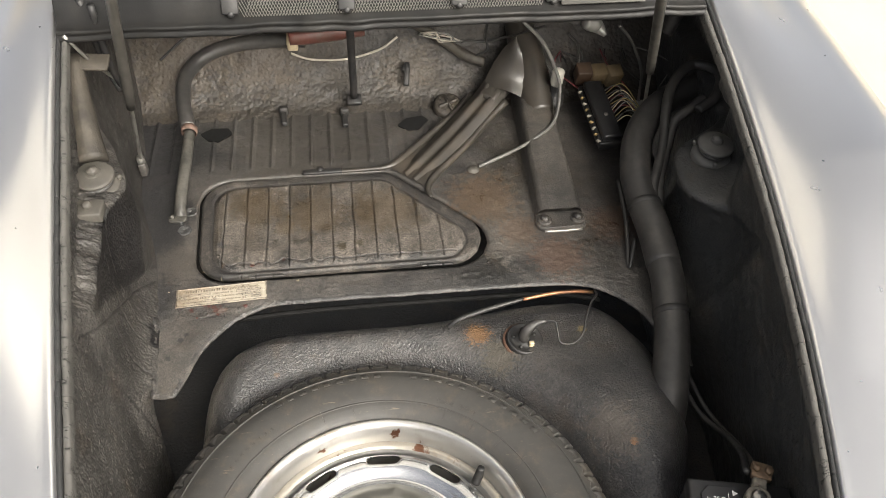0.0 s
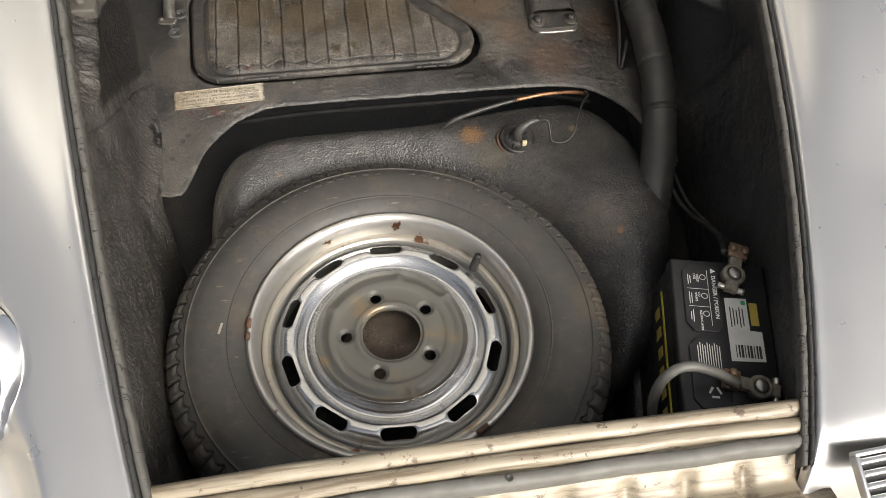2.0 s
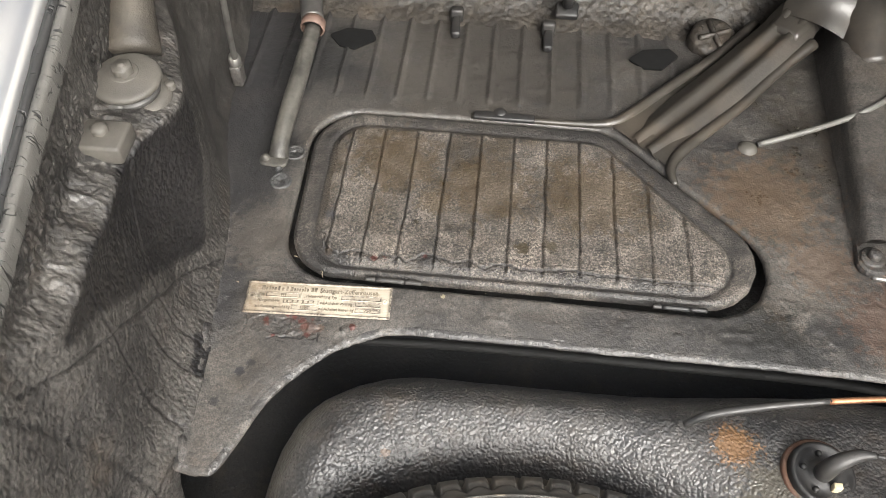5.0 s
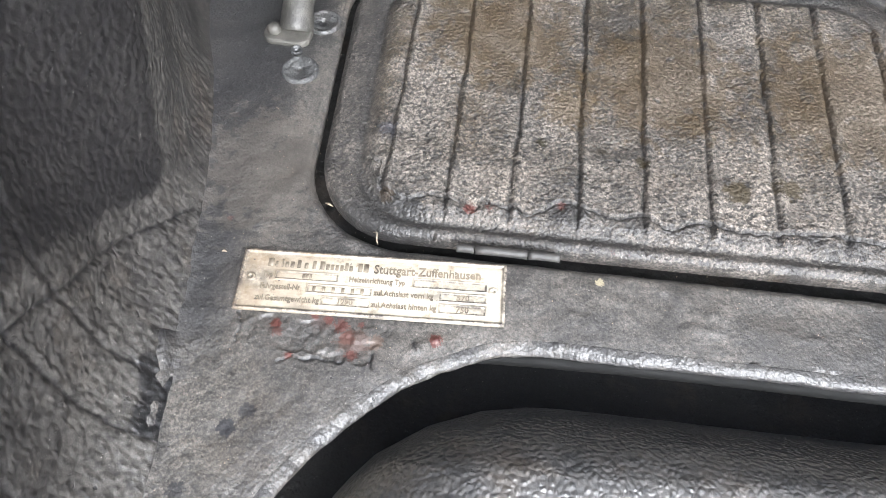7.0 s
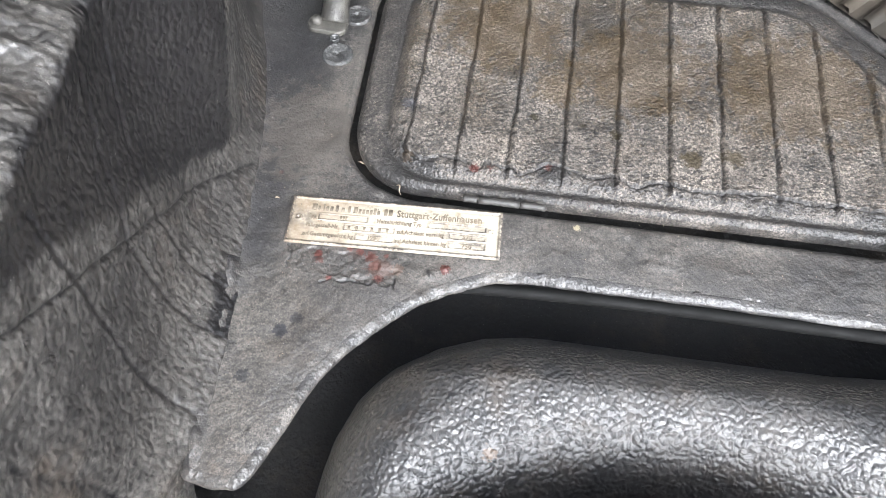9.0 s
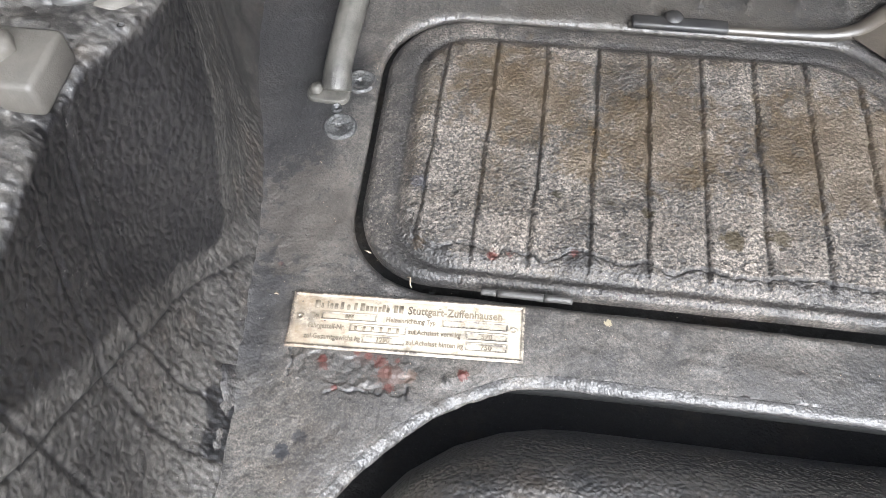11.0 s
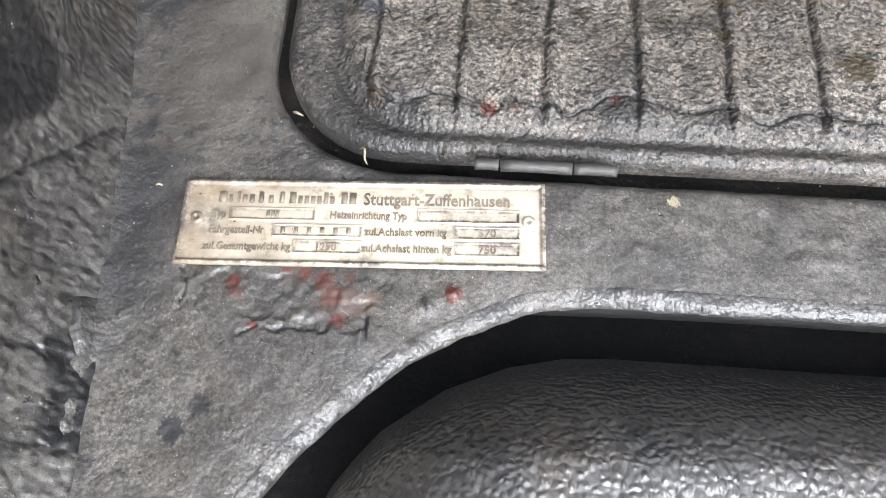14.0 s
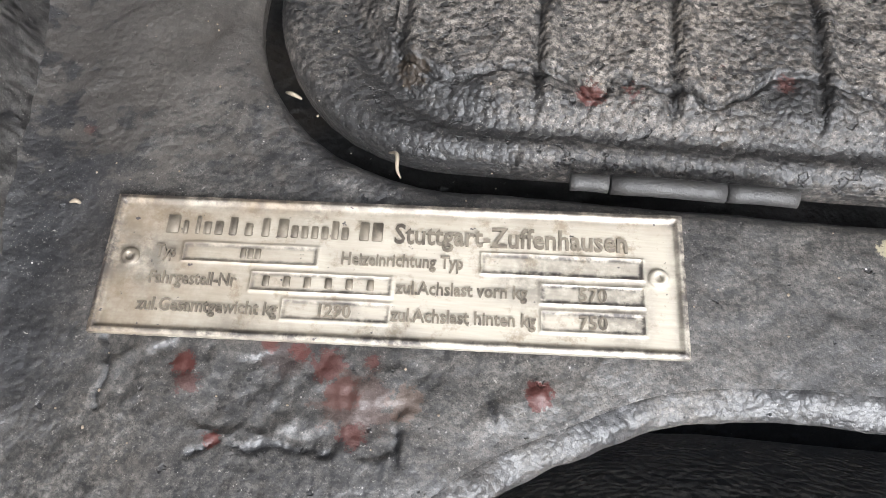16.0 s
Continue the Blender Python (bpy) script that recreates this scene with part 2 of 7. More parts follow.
# ---- materials ----
class Nodes:
    """Short ways to write a material's nodes."""

    def __init__(self, name):
        self.mat = bpy.data.materials.new(name)
        self.mat.use_nodes = True
        self.tree = self.mat.node_tree
        self.bsdf = self.tree.nodes["Principled BSDF"]
        self.place = self.tree.nodes.new("ShaderNodeTexCoord").outputs["Object"]

    def put(self, socket, value):
        if hasattr(value, "is_output"):
            self.tree.links.new(value, socket)
        elif hasattr(value, "__len__") and len(value) == 3 and socket.type == "RGBA":
            socket.default_value = (*value, 1)
        else:
            socket.default_value = value

    def node(self, kind, out=0, **values):
        n = self.tree.nodes.new(kind)
        for k, v in values.items():
            self.put(n.inputs[k.replace("_", " ")], v)
        return n.outputs[out]

    def noise(self, scale, detail=3, rough=0.55, distort=0.0, out=0, at=None):
        return self.node("ShaderNodeTexNoise", out, Vector=at or self.place, Scale=scale, Detail=detail, Roughness=rough, Distortion=distort)

    def scaled(self, x, y, z):
        n = self.tree.nodes.new("ShaderNodeMapping")
        self.put(n.inputs["Vector"], self.place)
        n.inputs["Scale"].default_value = (x, y, z)
        return n.outputs[0]

    def ramp(self, fac, a, b, low=0.0, high=1.0):
        n = self.tree.nodes.new("ShaderNodeMapRange")
        n.interpolation_type = "SMOOTHSTEP"
        self.put(n.inputs["Value"], fac)
        for k, v in (("From Min", a), ("From Max", b), ("To Min", low), ("To Max", high)):
            n.inputs[k].default_value = v
        return n.outputs[0]

    def math(self, op, a, b=0.0):
        n = self.tree.nodes.new("ShaderNodeMath")
        n.operation = op
        self.put(n.inputs[0], a)
        self.put(n.inputs[1], b)
        return n.outputs[0]

    def mix(self, fac, a, b):
        n = self.tree.nodes.new("ShaderNodeMix")
        n.data_type = "RGBA"
        self.put(n.inputs[0], fac)
        self.put(n.inputs[6], a)
        self.put(n.inputs[7], b)
        return n.outputs[2]

    def spot(self, at, radius, ragged=0.9, scale=170, crisp=0.25):
        """One round stain with a ragged edge."""
        n = self.tree.nodes.new("ShaderNodeVectorMath")
        n.operation = "DISTANCE"
        self.put(n.inputs[0], self.place)
        n.inputs[1].default_value = at
        d = self.math("ADD", self.math("DIVIDE", n.outputs["Value"], radius), self.math("MULTIPLY", self.math("SUBTRACT", self.noise(scale, 6, 0.7), 0.5), 2 * ragged))
        return self.ramp(d, 1.0, 1.0 - crisp)

    def attr(self, name):
        n = self.tree.nodes.new("ShaderNodeAttribute")
        n.attribute_name = name
        return n.outputs["Fac"]

    def bump(self, height, strength, distance, normal=None):
        n = self.tree.nodes.new("ShaderNodeBump")
        self.put(n.inputs["Height"], height)
        n.inputs["Strength"].default_value, n.inputs["Distance"].default_value = strength, distance
        if normal:
            self.put(n.inputs["Normal"], normal)
        return n.outputs[0]

    def done(self, color, rough, metal=0.0, normal=None, **more):
        self.put(self.bsdf.inputs["Base Color"], color)
        self.put(self.bsdf.inputs["Roughness"], rough)
        self.put(self.bsdf.inputs["Metallic"], metal)
        if normal:
            self.put(self.bsdf.inputs["Normal"], normal)
        for k, v in more.items():
            self.put(self.bsdf.inputs[k.replace("_", " ")], v)
        return self.mat


RUST, RED_PRIMER = (0.058, 0.016, 0.012), (0.05, 0.028, 0.023)


def mark(me, name, value):
    """Stores value(x, y, z) at the vertices, to set worn, greasy and shade-painted places apart."""
    co = np.empty(len(me.vertices) * 3)
    me.vertices.foreach_get("co", co)
    co = co.reshape(-1, 3)
    a = me.attributes.new(name, "FLOAT", "POINT")
    a.data.foreach_set("value", np.clip(value(co[:, 0], co[:, 1], co[:, 2]), 0, 1).astype(np.float32))


def underseal(name, tar=(0.022, 0.021, 0.02), dust=(0.115, 0.1, 0.085), dusty=(0.42, 0.72), rough=(0.32, 0.62), grain=170, depth=0.0012, stains=(), broad=1.2, speck=0.72, pitted=0.68, grease=(0.035, 0.027, 0.016), pebble=0.0, pebble_scale=210, sand=0.0, fleck=0.8, peel_depth=1.0, glint=0.0, glint_scale=560, mottle=0.0, mottle_scale=420, spec=0.5, run=1.0):
    """Brushed-on black underseal with settled dust, dark pits, pale specks, painted glints and greasy places."""
    n = Nodes(name)
    large = n.noise(9, 5, 0.65)
    mid = n.noise(55, 5, 0.7)
    fine = n.noise(grain, 1, 0.4)
    ripple = n.noise(grain * 2.3, 1, 0.4)
    film = n.math("ADD", n.math("ADD", n.math("MULTIPLY", large, 0.5), n.math("MULTIPLY", mid, 0.36)), n.math("MULTIPLY", fine, 0.14))
    # bare: dust-free places, plus shadow painted on the wall, floor and cover
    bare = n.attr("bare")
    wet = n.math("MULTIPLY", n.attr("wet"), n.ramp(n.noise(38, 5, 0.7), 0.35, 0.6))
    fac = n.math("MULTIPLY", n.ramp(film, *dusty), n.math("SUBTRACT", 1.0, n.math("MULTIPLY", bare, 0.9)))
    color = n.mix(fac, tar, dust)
    color = n.mix(n.math("MULTIPLY", wet, 0.8), color, grease)
    peel = n.math("ADD", fine, n.math("MULTIPLY", ripple, 0.35))
    pits = n.ramp(n.noise(grain * 0.6, 3, 0.6), pitted, pitted + 0.05)
    color = n.mix(n.math("MAXIMUM", n.ramp(peel, 0.66, 0.46, 0, 0.35), n.math("MULTIPLY", pits, 0.8)), color, tuple(v * 0.6 for v in tar))
    color = n.mix(n.ramp(n.noise(800, 3, 0.75), 0.54, 0.38, 0, fleck), color, tuple(v * 0.6 for v in tar))
    color = n.mix(n.ramp(n.noise(620, 2), speck, speck + 0.05, 0, 0.75), color, (0.24, 0.225, 0.2))
    # pale dots: dust specks, and on wall and tank glints put into the colour
    if glint:
        dots = n.tree.nodes.new("ShaderNodeTexVoronoi")
        n.put(dots.inputs["Vector"], n.scaled(run, 1.0, run))
        dots.inputs["Scale"].default_value = glint_scale
        pick = n.node("ShaderNodeSeparateColor", 0, Color=dots.outputs["Color"])
        dot = n.math("MULTIPLY", n.ramp(dots.outputs["Distance"], 0.20, 0.11), n.ramp(pick, 0.80, 0.96))
        dot = n.math("MAXIMUM", dot, n.ramp(n.noise(1900, 1), 0.66, 0.76, 0, 0.7))
        color = n.mix(n.math("MULTIPLY", dot, n.ramp(n.noise(70, 4, 0.7), 0.38, 0.66, 0.15 * glint, glint)), color, (0.34, 0.325, 0.3))
    grit = n.noise(2300, 2, 0.7)
    color = n.mix(n.ramp(grit, 0.47, 0.36, 0, 0.6), color, tuple(v * 0.5 for v in tar))
    color = n.mix(n.ramp(grit, 0.60, 0.72, 0, 0.3), color, tuple(v * 1.7 for v in dust))
    color = n.mix(n.ramp(n.noise(26, 6, 0.75), 0.70, 0.76, 0, 0.45), color, (0.09, 0.045, 0.025))
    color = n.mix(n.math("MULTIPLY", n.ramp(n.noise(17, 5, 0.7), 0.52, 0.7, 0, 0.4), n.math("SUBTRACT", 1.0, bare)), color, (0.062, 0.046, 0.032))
    # grain relief put into the colour: darker in the gaps between grains
    if mottle:
        grime = n.node("ShaderNodeTexVoronoi", 0, Vector=n.place, Scale=float(mottle_scale))
        uneven = n.math("ADD", grime, n.math("MULTIPLY", n.math("SUBTRACT", n.noise(mottle_scale * 1.6, 3, 0.65), 0.5), 1.1))
        color = n.mix(n.math("MULTIPLY", n.ramp(uneven, 0.40, 0.72), n.ramp(n.noise(40, 4, 0.7), 0.3, 0.65, 0.45 * mottle, mottle)), color, tuple(v * 0.9 for v in tar))
    for at, radius, tint, amount in stains:
        color = n.mix(n.math("MULTIPLY", (n.spot(at, radius * 0.7, 1.5, 3.0 / radius, 0.08) if radius < 0.015 else n.spot(at, radius, 2.0, 6.0 / radius)), amount), color, tint)
    r = n.ramp(n.math("ADD", n.math("MULTIPLY", fac, 0.7), n.math("MULTIPLY", mid, 0.3)), 0.1, 0.8, rough[0], rough[1])
    r = n.math("MULTIPLY", r, n.math("SUBTRACT", 1.0, n.math("MULTIPLY", wet, 0.45)))
    b = n.bump(n.noise(grain * 0.22, 2, 0.5), 1.0, depth * broad)
    b = n.bump(n.math("MULTIPLY", peel, n.math("SUBTRACT", 1.0, n.math("MULTIPLY", n.attr("sleek"), 0.8))), 1.0, depth * peel_depth * (0.8 if sand else 1.6), b)
    rugged = n.math("SUBTRACT", 1.0, n.attr("sleek"))
    if pebble:
        warp = n.node("ShaderNodeVectorMath", 0)
        warp.node.operation = "ADD"
        n.put(warp.node.inputs[0], n.scaled(run, 1.0, run))
        shift = n.node("ShaderNodeVectorMath", 0)
        shift.node.operation = "SCALE"
        n.put(shift.node.inputs[0], n.noise(90, 2, 0.5, out=1))
        shift.node.inputs["Scale"].default_value = 0.006
        n.put(warp.node.inputs[1], shift)
        cell = n.tree.nodes.new("ShaderNodeTexVoronoi")
        cell.feature = "SMOOTH_F1"
        n.put(cell.inputs["Vector"], warp)
        cell.inputs["Scale"].default_value, cell.inputs["Smoothness"].default_value = pebble_scale, 0.6
        b = n.bump(n.math("MULTIPLY", n.math("SUBTRACT", 1.0, cell.outputs["Distance"]), rugged), 1.0, pebble, b)
    if sand:
        grain_cell = n.node("ShaderNodeTexVoronoi", 0, Vector=n.place, Scale=520.0)
        b = n.bump(n.math("MULTIPLY", n.math("SUBTRACT", n.math("MULTIPLY", n.noise(1500, 2, 0.6), 0.25), grain_cell), rugged), 1.0, sand, b)
    b = n.bump(n.math("SUBTRACT", n.math("MULTIPLY", n.noise(1300, 2, 0.6), 0.3), pits), 0.8, 0.0006, b)
    return n.done(color, r, 0.0, b, Specular_IOR_Level=spec)


def plain(name, color, rough=0.5, metal=0.0, vary=0.25, scale=40, bump=0.0, dirt=0.0, dirt_color=(0.06, 0.05, 0.04), spec=0.5):
    n = Nodes(name)
    f = n.noise(scale, 4, 0.6)
    c = n.mix(f, tuple(v * (1 - vary) for v in color), tuple(min(1, v * (1 + vary)) for v in color))
    if dirt:
        c = n.mix(n.math("MULTIPLY", n.ramp(n.noise(scale * 0.4, 5, 0.65), 0.42, 0.7), dirt), c, dirt_color)
    r = n.ramp(n.noise(scale * 1.7, 3), 0.2, 0.8, max(0.03, rough - 0.1), min(1, rough + 0.12))
    normal = n.bump(n.noise(scale * 9, 3), 0.4, bump) if bump else None
    return n.done(c, r, metal, normal, Specular_IOR_Level=spec)


PLATE_AT = pose(-0.254, 0.8295, 0.5012, 0, 0, 2.5)
M_FLOOR = underseal("floor_underseal", fleck=0.5, pebble=0.0004, pebble_scale=230, sand=0.0003, peel_depth=0.5, glint=0.9, mottle=0.55, mottle_scale=700, tar=(0.018, 0.018, 0.0195), dust=(0.14, 0.126, 0.109), dusty=(0.31, 0.72), rough=(0.38, 0.54), grain=330, depth=0.0005, broad=1.6, pitted=0.68, stains=(
    ((-0.277, 0.8065, 0.5), 0.009, RED_PRIMER, 0.3), ((-0.266, 0.8045, 0.5), 0.006, RUST, 0.75), ((-0.274, 0.8075, 0.5), 0.0035, RUST, 0.9), ((-0.2815, 0.8085, 0.5), 0.003, RUST, 0.85), ((-0.2555, 0.8065, 0.5), 0.0025, RUST, 0.8), ((-0.262, 0.798, 0.5), 0.006, RUST, 0.85), ((-0.258, 0.796, 0.5), 0.012, (0.07, 0.04, 0.032), 0.5),
    ((-0.2145, 0.802, 0.5), 0.0052, RUST, 0.95), ((-0.302, 0.802, 0.5), 0.0042, RUST, 0.9), ((-0.3, 0.797, 0.5), 0.004, RUST, 0.6), ((-0.291, 0.784, 0.5), 0.003, RUST, 0.95), ((-0.258, 0.788, 0.5), 0.0045, RUST, 0.75), ((-0.246, 0.797, 0.5), 0.006, (0.09, 0.06, 0.045), 0.6),
    ((-0.345, 0.866, 0.5), 0.0025, RUST, 0.45), ((-0.329, 0.905, 0.5), 0.05, (0.085, 0.074, 0.062), 0.35),
    ((-0.314, 0.742, 0.5), 0.007, (0.016, 0.016, 0.019), 0.9), ((-0.305, 0.752, 0.5), 0.006, (0.016, 0.016, 0.018), 0.8), ((-0.33, 0.708, 0.5), 0.007, (0.016, 0.016, 0.018), 0.8),
    ((-0.128, 0.848, 0.5), 0.0035, (0.33, 0.29, 0.19), 0.7), ((0.22, 1.02, 0.5), 0.07, (0.09, 0.06, 0.038), 0.5), ((0.33, 0.86, 0.5), 0.05, (0.08, 0.045, 0.03), 0.5), ((0.27, 0.93, 0.5), 0.04, (0.085, 0.055, 0.036), 0.5), ((0.45, 0.93, 0.5), 0.05, (0.07, 0.042, 0.028), 0.5),
    ((0.2, 0.81, 0.5), 0.06, (0.014, 0.014, 0.014), 0.85), ((0.14, 0.87, 0.5), 0.035, (0.014, 0.014, 0.014), 0.7), ((-0.345, 1.03, 0.5), 0.035, (0.016, 0.016, 0.016), 0.8), ((-0.1, 1.2, 0.5), 0.16, (0.04, 0.036, 0.031), 0.6), ((-0.33, 1.21, 0.5), 0.06, (0.018, 0.018, 0.018), 0.7)))
M_COVER = underseal("cover_underseal", pebble=0.0007, pebble_scale=330, sand=0.0006, peel_depth=0.1, glint=0.9, mottle=0.85, mottle_scale=430, stains=(
    ((-0.205, 0.8865, 0.503), 0.006, RUST, 0.8), ((-0.193, 0.8875, 0.503), 0.005, RUST, 0.7), ((-0.152, 0.8935, 0.503), 0.005, RUST, 0.6), ((-0.1210, 0.8660, 0.503), 0.004, RUST, 0.9), ((-0.1130, 0.8640, 0.503), 0.005, RUST, 0.9), ((-0.0930, 0.8620, 0.503), 0.006, (0.06, 0.025, 0.018), 0.9), ((-0.1670, 0.9390, 0.503), 0.006, (0.016, 0.013, 0.007), 0.95), ((-0.1050, 0.9300, 0.503), 0.008, (0.018, 0.014, 0.007), 0.95), ((-0.1300, 0.9360, 0.503), 0.006, (0.016, 0.013, 0.007), 0.8),
    ((-0.1720, 0.8955, 0.503), 0.006, RUST, 0.8), ((-0.1850, 0.896, 0.503), 0.003, (0.02, 0.012, 0.01), 0.9), ((-0.05, 0.915, 0.503), 0.013, (0.03, 0.022, 0.01), 0.85), ((-0.02, 0.92, 0.503), 0.012, (0.03, 0.022, 0.01), 0.8), ((-0.2540, 0.8920, 0.503), 0.008, (0.03, 0.022, 0.015), 0.8), ((-0.262, 0.94, 0.503), 0.01, (0.03, 0.03, 0.036), 0.7),
    ((-0.2, 1.03, 0.503), 0.05, (0.05, 0.035, 0.019), 0.55), ((-0.09, 1.0, 0.503), 0.05, (0.05, 0.035, 0.019), 0.55), ((0.03, 1.0, 0.503), 0.06, (0.05, 0.035, 0.019), 0.55), ((-0.15, 0.97, 0.503), 0.02, (0.05, 0.034, 0.016), 0.6)),
    grease=(0.048, 0.035, 0.019), tar=(0.017, 0.0165, 0.0165), dust=(0.235, 0.205, 0.175), dusty=(0.30, 0.60), rough=(0.46, 0.62), spec=0.4, grain=320, depth=0.0009, broad=0.5, pitted=0.61)
M_TANK = underseal("tank_underseal", fleck=0.2, pebble=0.0013, pebble_scale=290, peel_depth=0.1, glint=0.4, mottle=0.4, tar=(0.024, 0.025, 0.0275), dust=(0.11, 0.102, 0.095), dusty=(0.36, 0.76), rough=(0.31, 0.43), grain=240, depth=0.0009, broad=0.5, stains=(
    ((0.168, 0.737, 0.455), 0.022, (0.16, 0.085, 0.035), 0.7), ((0.345, 0.72, 0.46), 0.014, (0.22, 0.17, 0.08), 0.7), ((0.356, 0.485, 0.51), 0.009, (0.2, 0.1, 0.04), 0.7), ((-0.17, 0.70, 0.44), 0.008, (0.13, 0.08, 0.045), 0.5),
    ((0.33, 0.51, 0.51), 0.05, (0.09, 0.075, 0.06), 0.4), ((0.2, 0.69, 0.45), 0.035, (0.08, 0.07, 0.05), 0.5)))
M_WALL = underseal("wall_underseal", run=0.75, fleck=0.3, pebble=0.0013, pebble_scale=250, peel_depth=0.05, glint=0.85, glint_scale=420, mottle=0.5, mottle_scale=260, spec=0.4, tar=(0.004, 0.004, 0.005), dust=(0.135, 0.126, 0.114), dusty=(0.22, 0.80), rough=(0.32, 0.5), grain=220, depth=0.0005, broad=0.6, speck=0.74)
# Crusty underseal below the floor edge, with the shade there put into its colour
M_CRUST_SHADE = underseal("crusty_shade_underseal", tar=(0.011, 0.011, 0.011), dust=(0.032, 0.03, 0.028), dusty=(0.45, 0.8), rough=(0.65, 0.85), grain=300, depth=0.0012, spec=0.2)
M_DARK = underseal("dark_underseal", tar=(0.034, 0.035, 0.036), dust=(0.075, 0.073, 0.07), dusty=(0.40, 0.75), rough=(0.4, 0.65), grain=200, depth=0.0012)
M_BULK = underseal("bulkhead_underseal", pebble=0.0017, pebble_scale=135, peel_depth=0.2, tar=(0.018, 0.016, 0.014), dust=(0.062, 0.051, 0.039), dusty=(0.36, 0.7), rough=(0.5, 0.68), grain=150, depth=0.0008, stains=(
    ((-0.2, 1.40, 0.6), 0.09, (0.075, 0.057, 0.04), 0.3), ((-0.36, 1.38, 0.6), 0.1, (0.07, 0.054, 0.038), 0.4), ((0.1, 1.37, 0.56), 0.06, (0.085, 0.068, 0.05), 0.35), ((0.05, 1.40, 0.62), 0.07, (0.018, 0.017, 0.016), 0.4)))
# Darker copy of the dark underseal, with the shade of deep gaps in its colour
M_DEEP_SHADE = underseal("deep_shade_underseal", tar=(0.014, 0.014, 0.014), dust=(0.04, 0.038, 0.036), dusty=(0.40, 0.75), rough=(0.5, 0.7), grain=200, depth=0.001)
M_STIFF = plain("brown_black_pressed_steel", (0.03, 0.027, 0.023), 0.38, vary=0.5, scale=30, bump=0.0005, dirt=0.45, dirt_color=(0.075, 0.06, 0.045))
M_PRESSED = plain("dusty_brown_pressed_steel", (0.05, 0.043, 0.034), 0.62, vary=0.6, scale=45, bump=0.0015, dirt=0.95, dirt_color=(0.018, 0.016, 0.013))
M_STRUT = plain("dusty_strut_paint", (0.045, 0.042, 0.037), 0.38, vary=0.4, scale=30, dirt=0.6, dirt_color=(0.015, 0.015, 0.014))
M_RUBBER = plain("black_rubber", (0.03, 0.029, 0.028), 0.46, vary=0.4, scale=60, bump=0.0003, dirt=0.5, dirt_color=(0.07, 0.065, 0.06))
M_STRIP = plain("grey_rubber_strip", (0.11, 0.108, 0.1), 0.6, vary=0.3, scale=40, bump=0.0006, dirt=0.4)
def cracked_rubber(name, color, across):
    """Old rubber with fine cracks across the strip."""
    n = Nodes(name)
    c = n.mix(n.noise(60, 4, 0.6), tuple(v * 0.6 for v in color), tuple(v * 1.3 for v in color))
    line = n.math("ABSOLUTE", n.math("SUBTRACT", n.noise(1.0, 1, 0.5, at=n.scaled(45, across, 45)), 0.5))
    crack = n.math("MULTIPLY", n.ramp(line, 0.03, 0.006), n.ramp(n.noise(70, 3), 0.4, 0.6))
    c = n.mix(crack, c, (0.006, 0.006, 0.006))
    return n.done(c, n.ramp(n.noise(90, 3), 0.2, 0.8, 0.45, 0.7), 0.0, n.bump(n.math("SUBTRACT", n.math("MULTIPLY", n.noise(500, 3), 0.3), crack), 0.8, 0.0012))


M_SEAL = cracked_rubber("perished_rubber_seal", (0.02, 0.02, 0.02), 90)
M_LIP = cracked_rubber("grey_perished_lip", (0.075, 0.072, 0.066), 130)
M_BLACK = plain("black_paint", (0.011, 0.011, 0.0115), 0.5, vary=0.3, scale=50, bump=0.0003, dirt=0.5, dirt_color=(0.04, 0.036, 0.032))
M_COWL = plain("dull_black_cowl_paint", (0.007, 0.007, 0.007), 0.42, vary=0.4, scale=40, bump=0.0004, dirt=0.4, dirt_color=(0.018, 0.016, 0.013), spec=0.18)
M_LID = plain("dull_silver_lid_paint", (0.62, 0.62, 0.6), 0.45, 0.35, vary=0.08, scale=8)
M_PALE = plain("pale_plastic", (0.42, 0.4, 0.35), 0.5, vary=0.15, scale=50, dirt=0.3)
M_FLAP = plain("black_flap_rubber", (0.006, 0.006, 0.006), 0.7, vary=0.3, spec=0.15)
M_MESH = plain("dull_wire_mesh", (0.09, 0.086, 0.078), 0.5, 0.2, vary=0.5, scale=25)
M_DULLCOPPER = plain("dull_copper", (0.13, 0.082, 0.064), 0.6, 0.2, vary=0.5, scale=160, dirt=0.8, dirt_color=(0.05, 0.035, 0.028))
M_PIPE = plain("dusty_pipe", (0.07, 0.066, 0.058), 0.55, 0.15, vary=0.6, scale=90, bump=0.0012, dirt=0.9, dirt_color=(0.02, 0.019, 0.017))
M_STEEL = plain("dull_steel", (0.32, 0.31, 0.29), 0.38, 0.85, vary=0.3, scale=70, bump=0.0001, dirt=0.5)
M_ZINC = plain("zinc_plating", (0.5, 0.49, 0.46), 0.35, 0.9, vary=0.3, scale=90, dirt=0.4, dirt_color=(0.1, 0.08, 0.06))
M_COPPER = plain("copper", (0.4, 0.2, 0.11), 0.45, 0.8, vary=0.35, scale=80, dirt=0.6)
M_BRASS = plain("tarnished_brass", (0.42, 0.3, 0.14), 0.42, 0.8, vary=0.3, scale=120, dirt=0.4)
M_RUSTY = plain("rusty_steel", (0.1, 0.052, 0.034), 0.75, 0.15, vary=0.5, scale=110, bump=0.0005, dirt=0.4)
M_GREY_WIRE = plain("grey_cable", (0.11, 0.108, 0.1), 0.5, vary=0.25, scale=60, dirt=0.4)
M_WIRE = plain("black_cable", (0.018, 0.018, 0.018), 0.45, vary=0.3, scale=60, dirt=0.3)
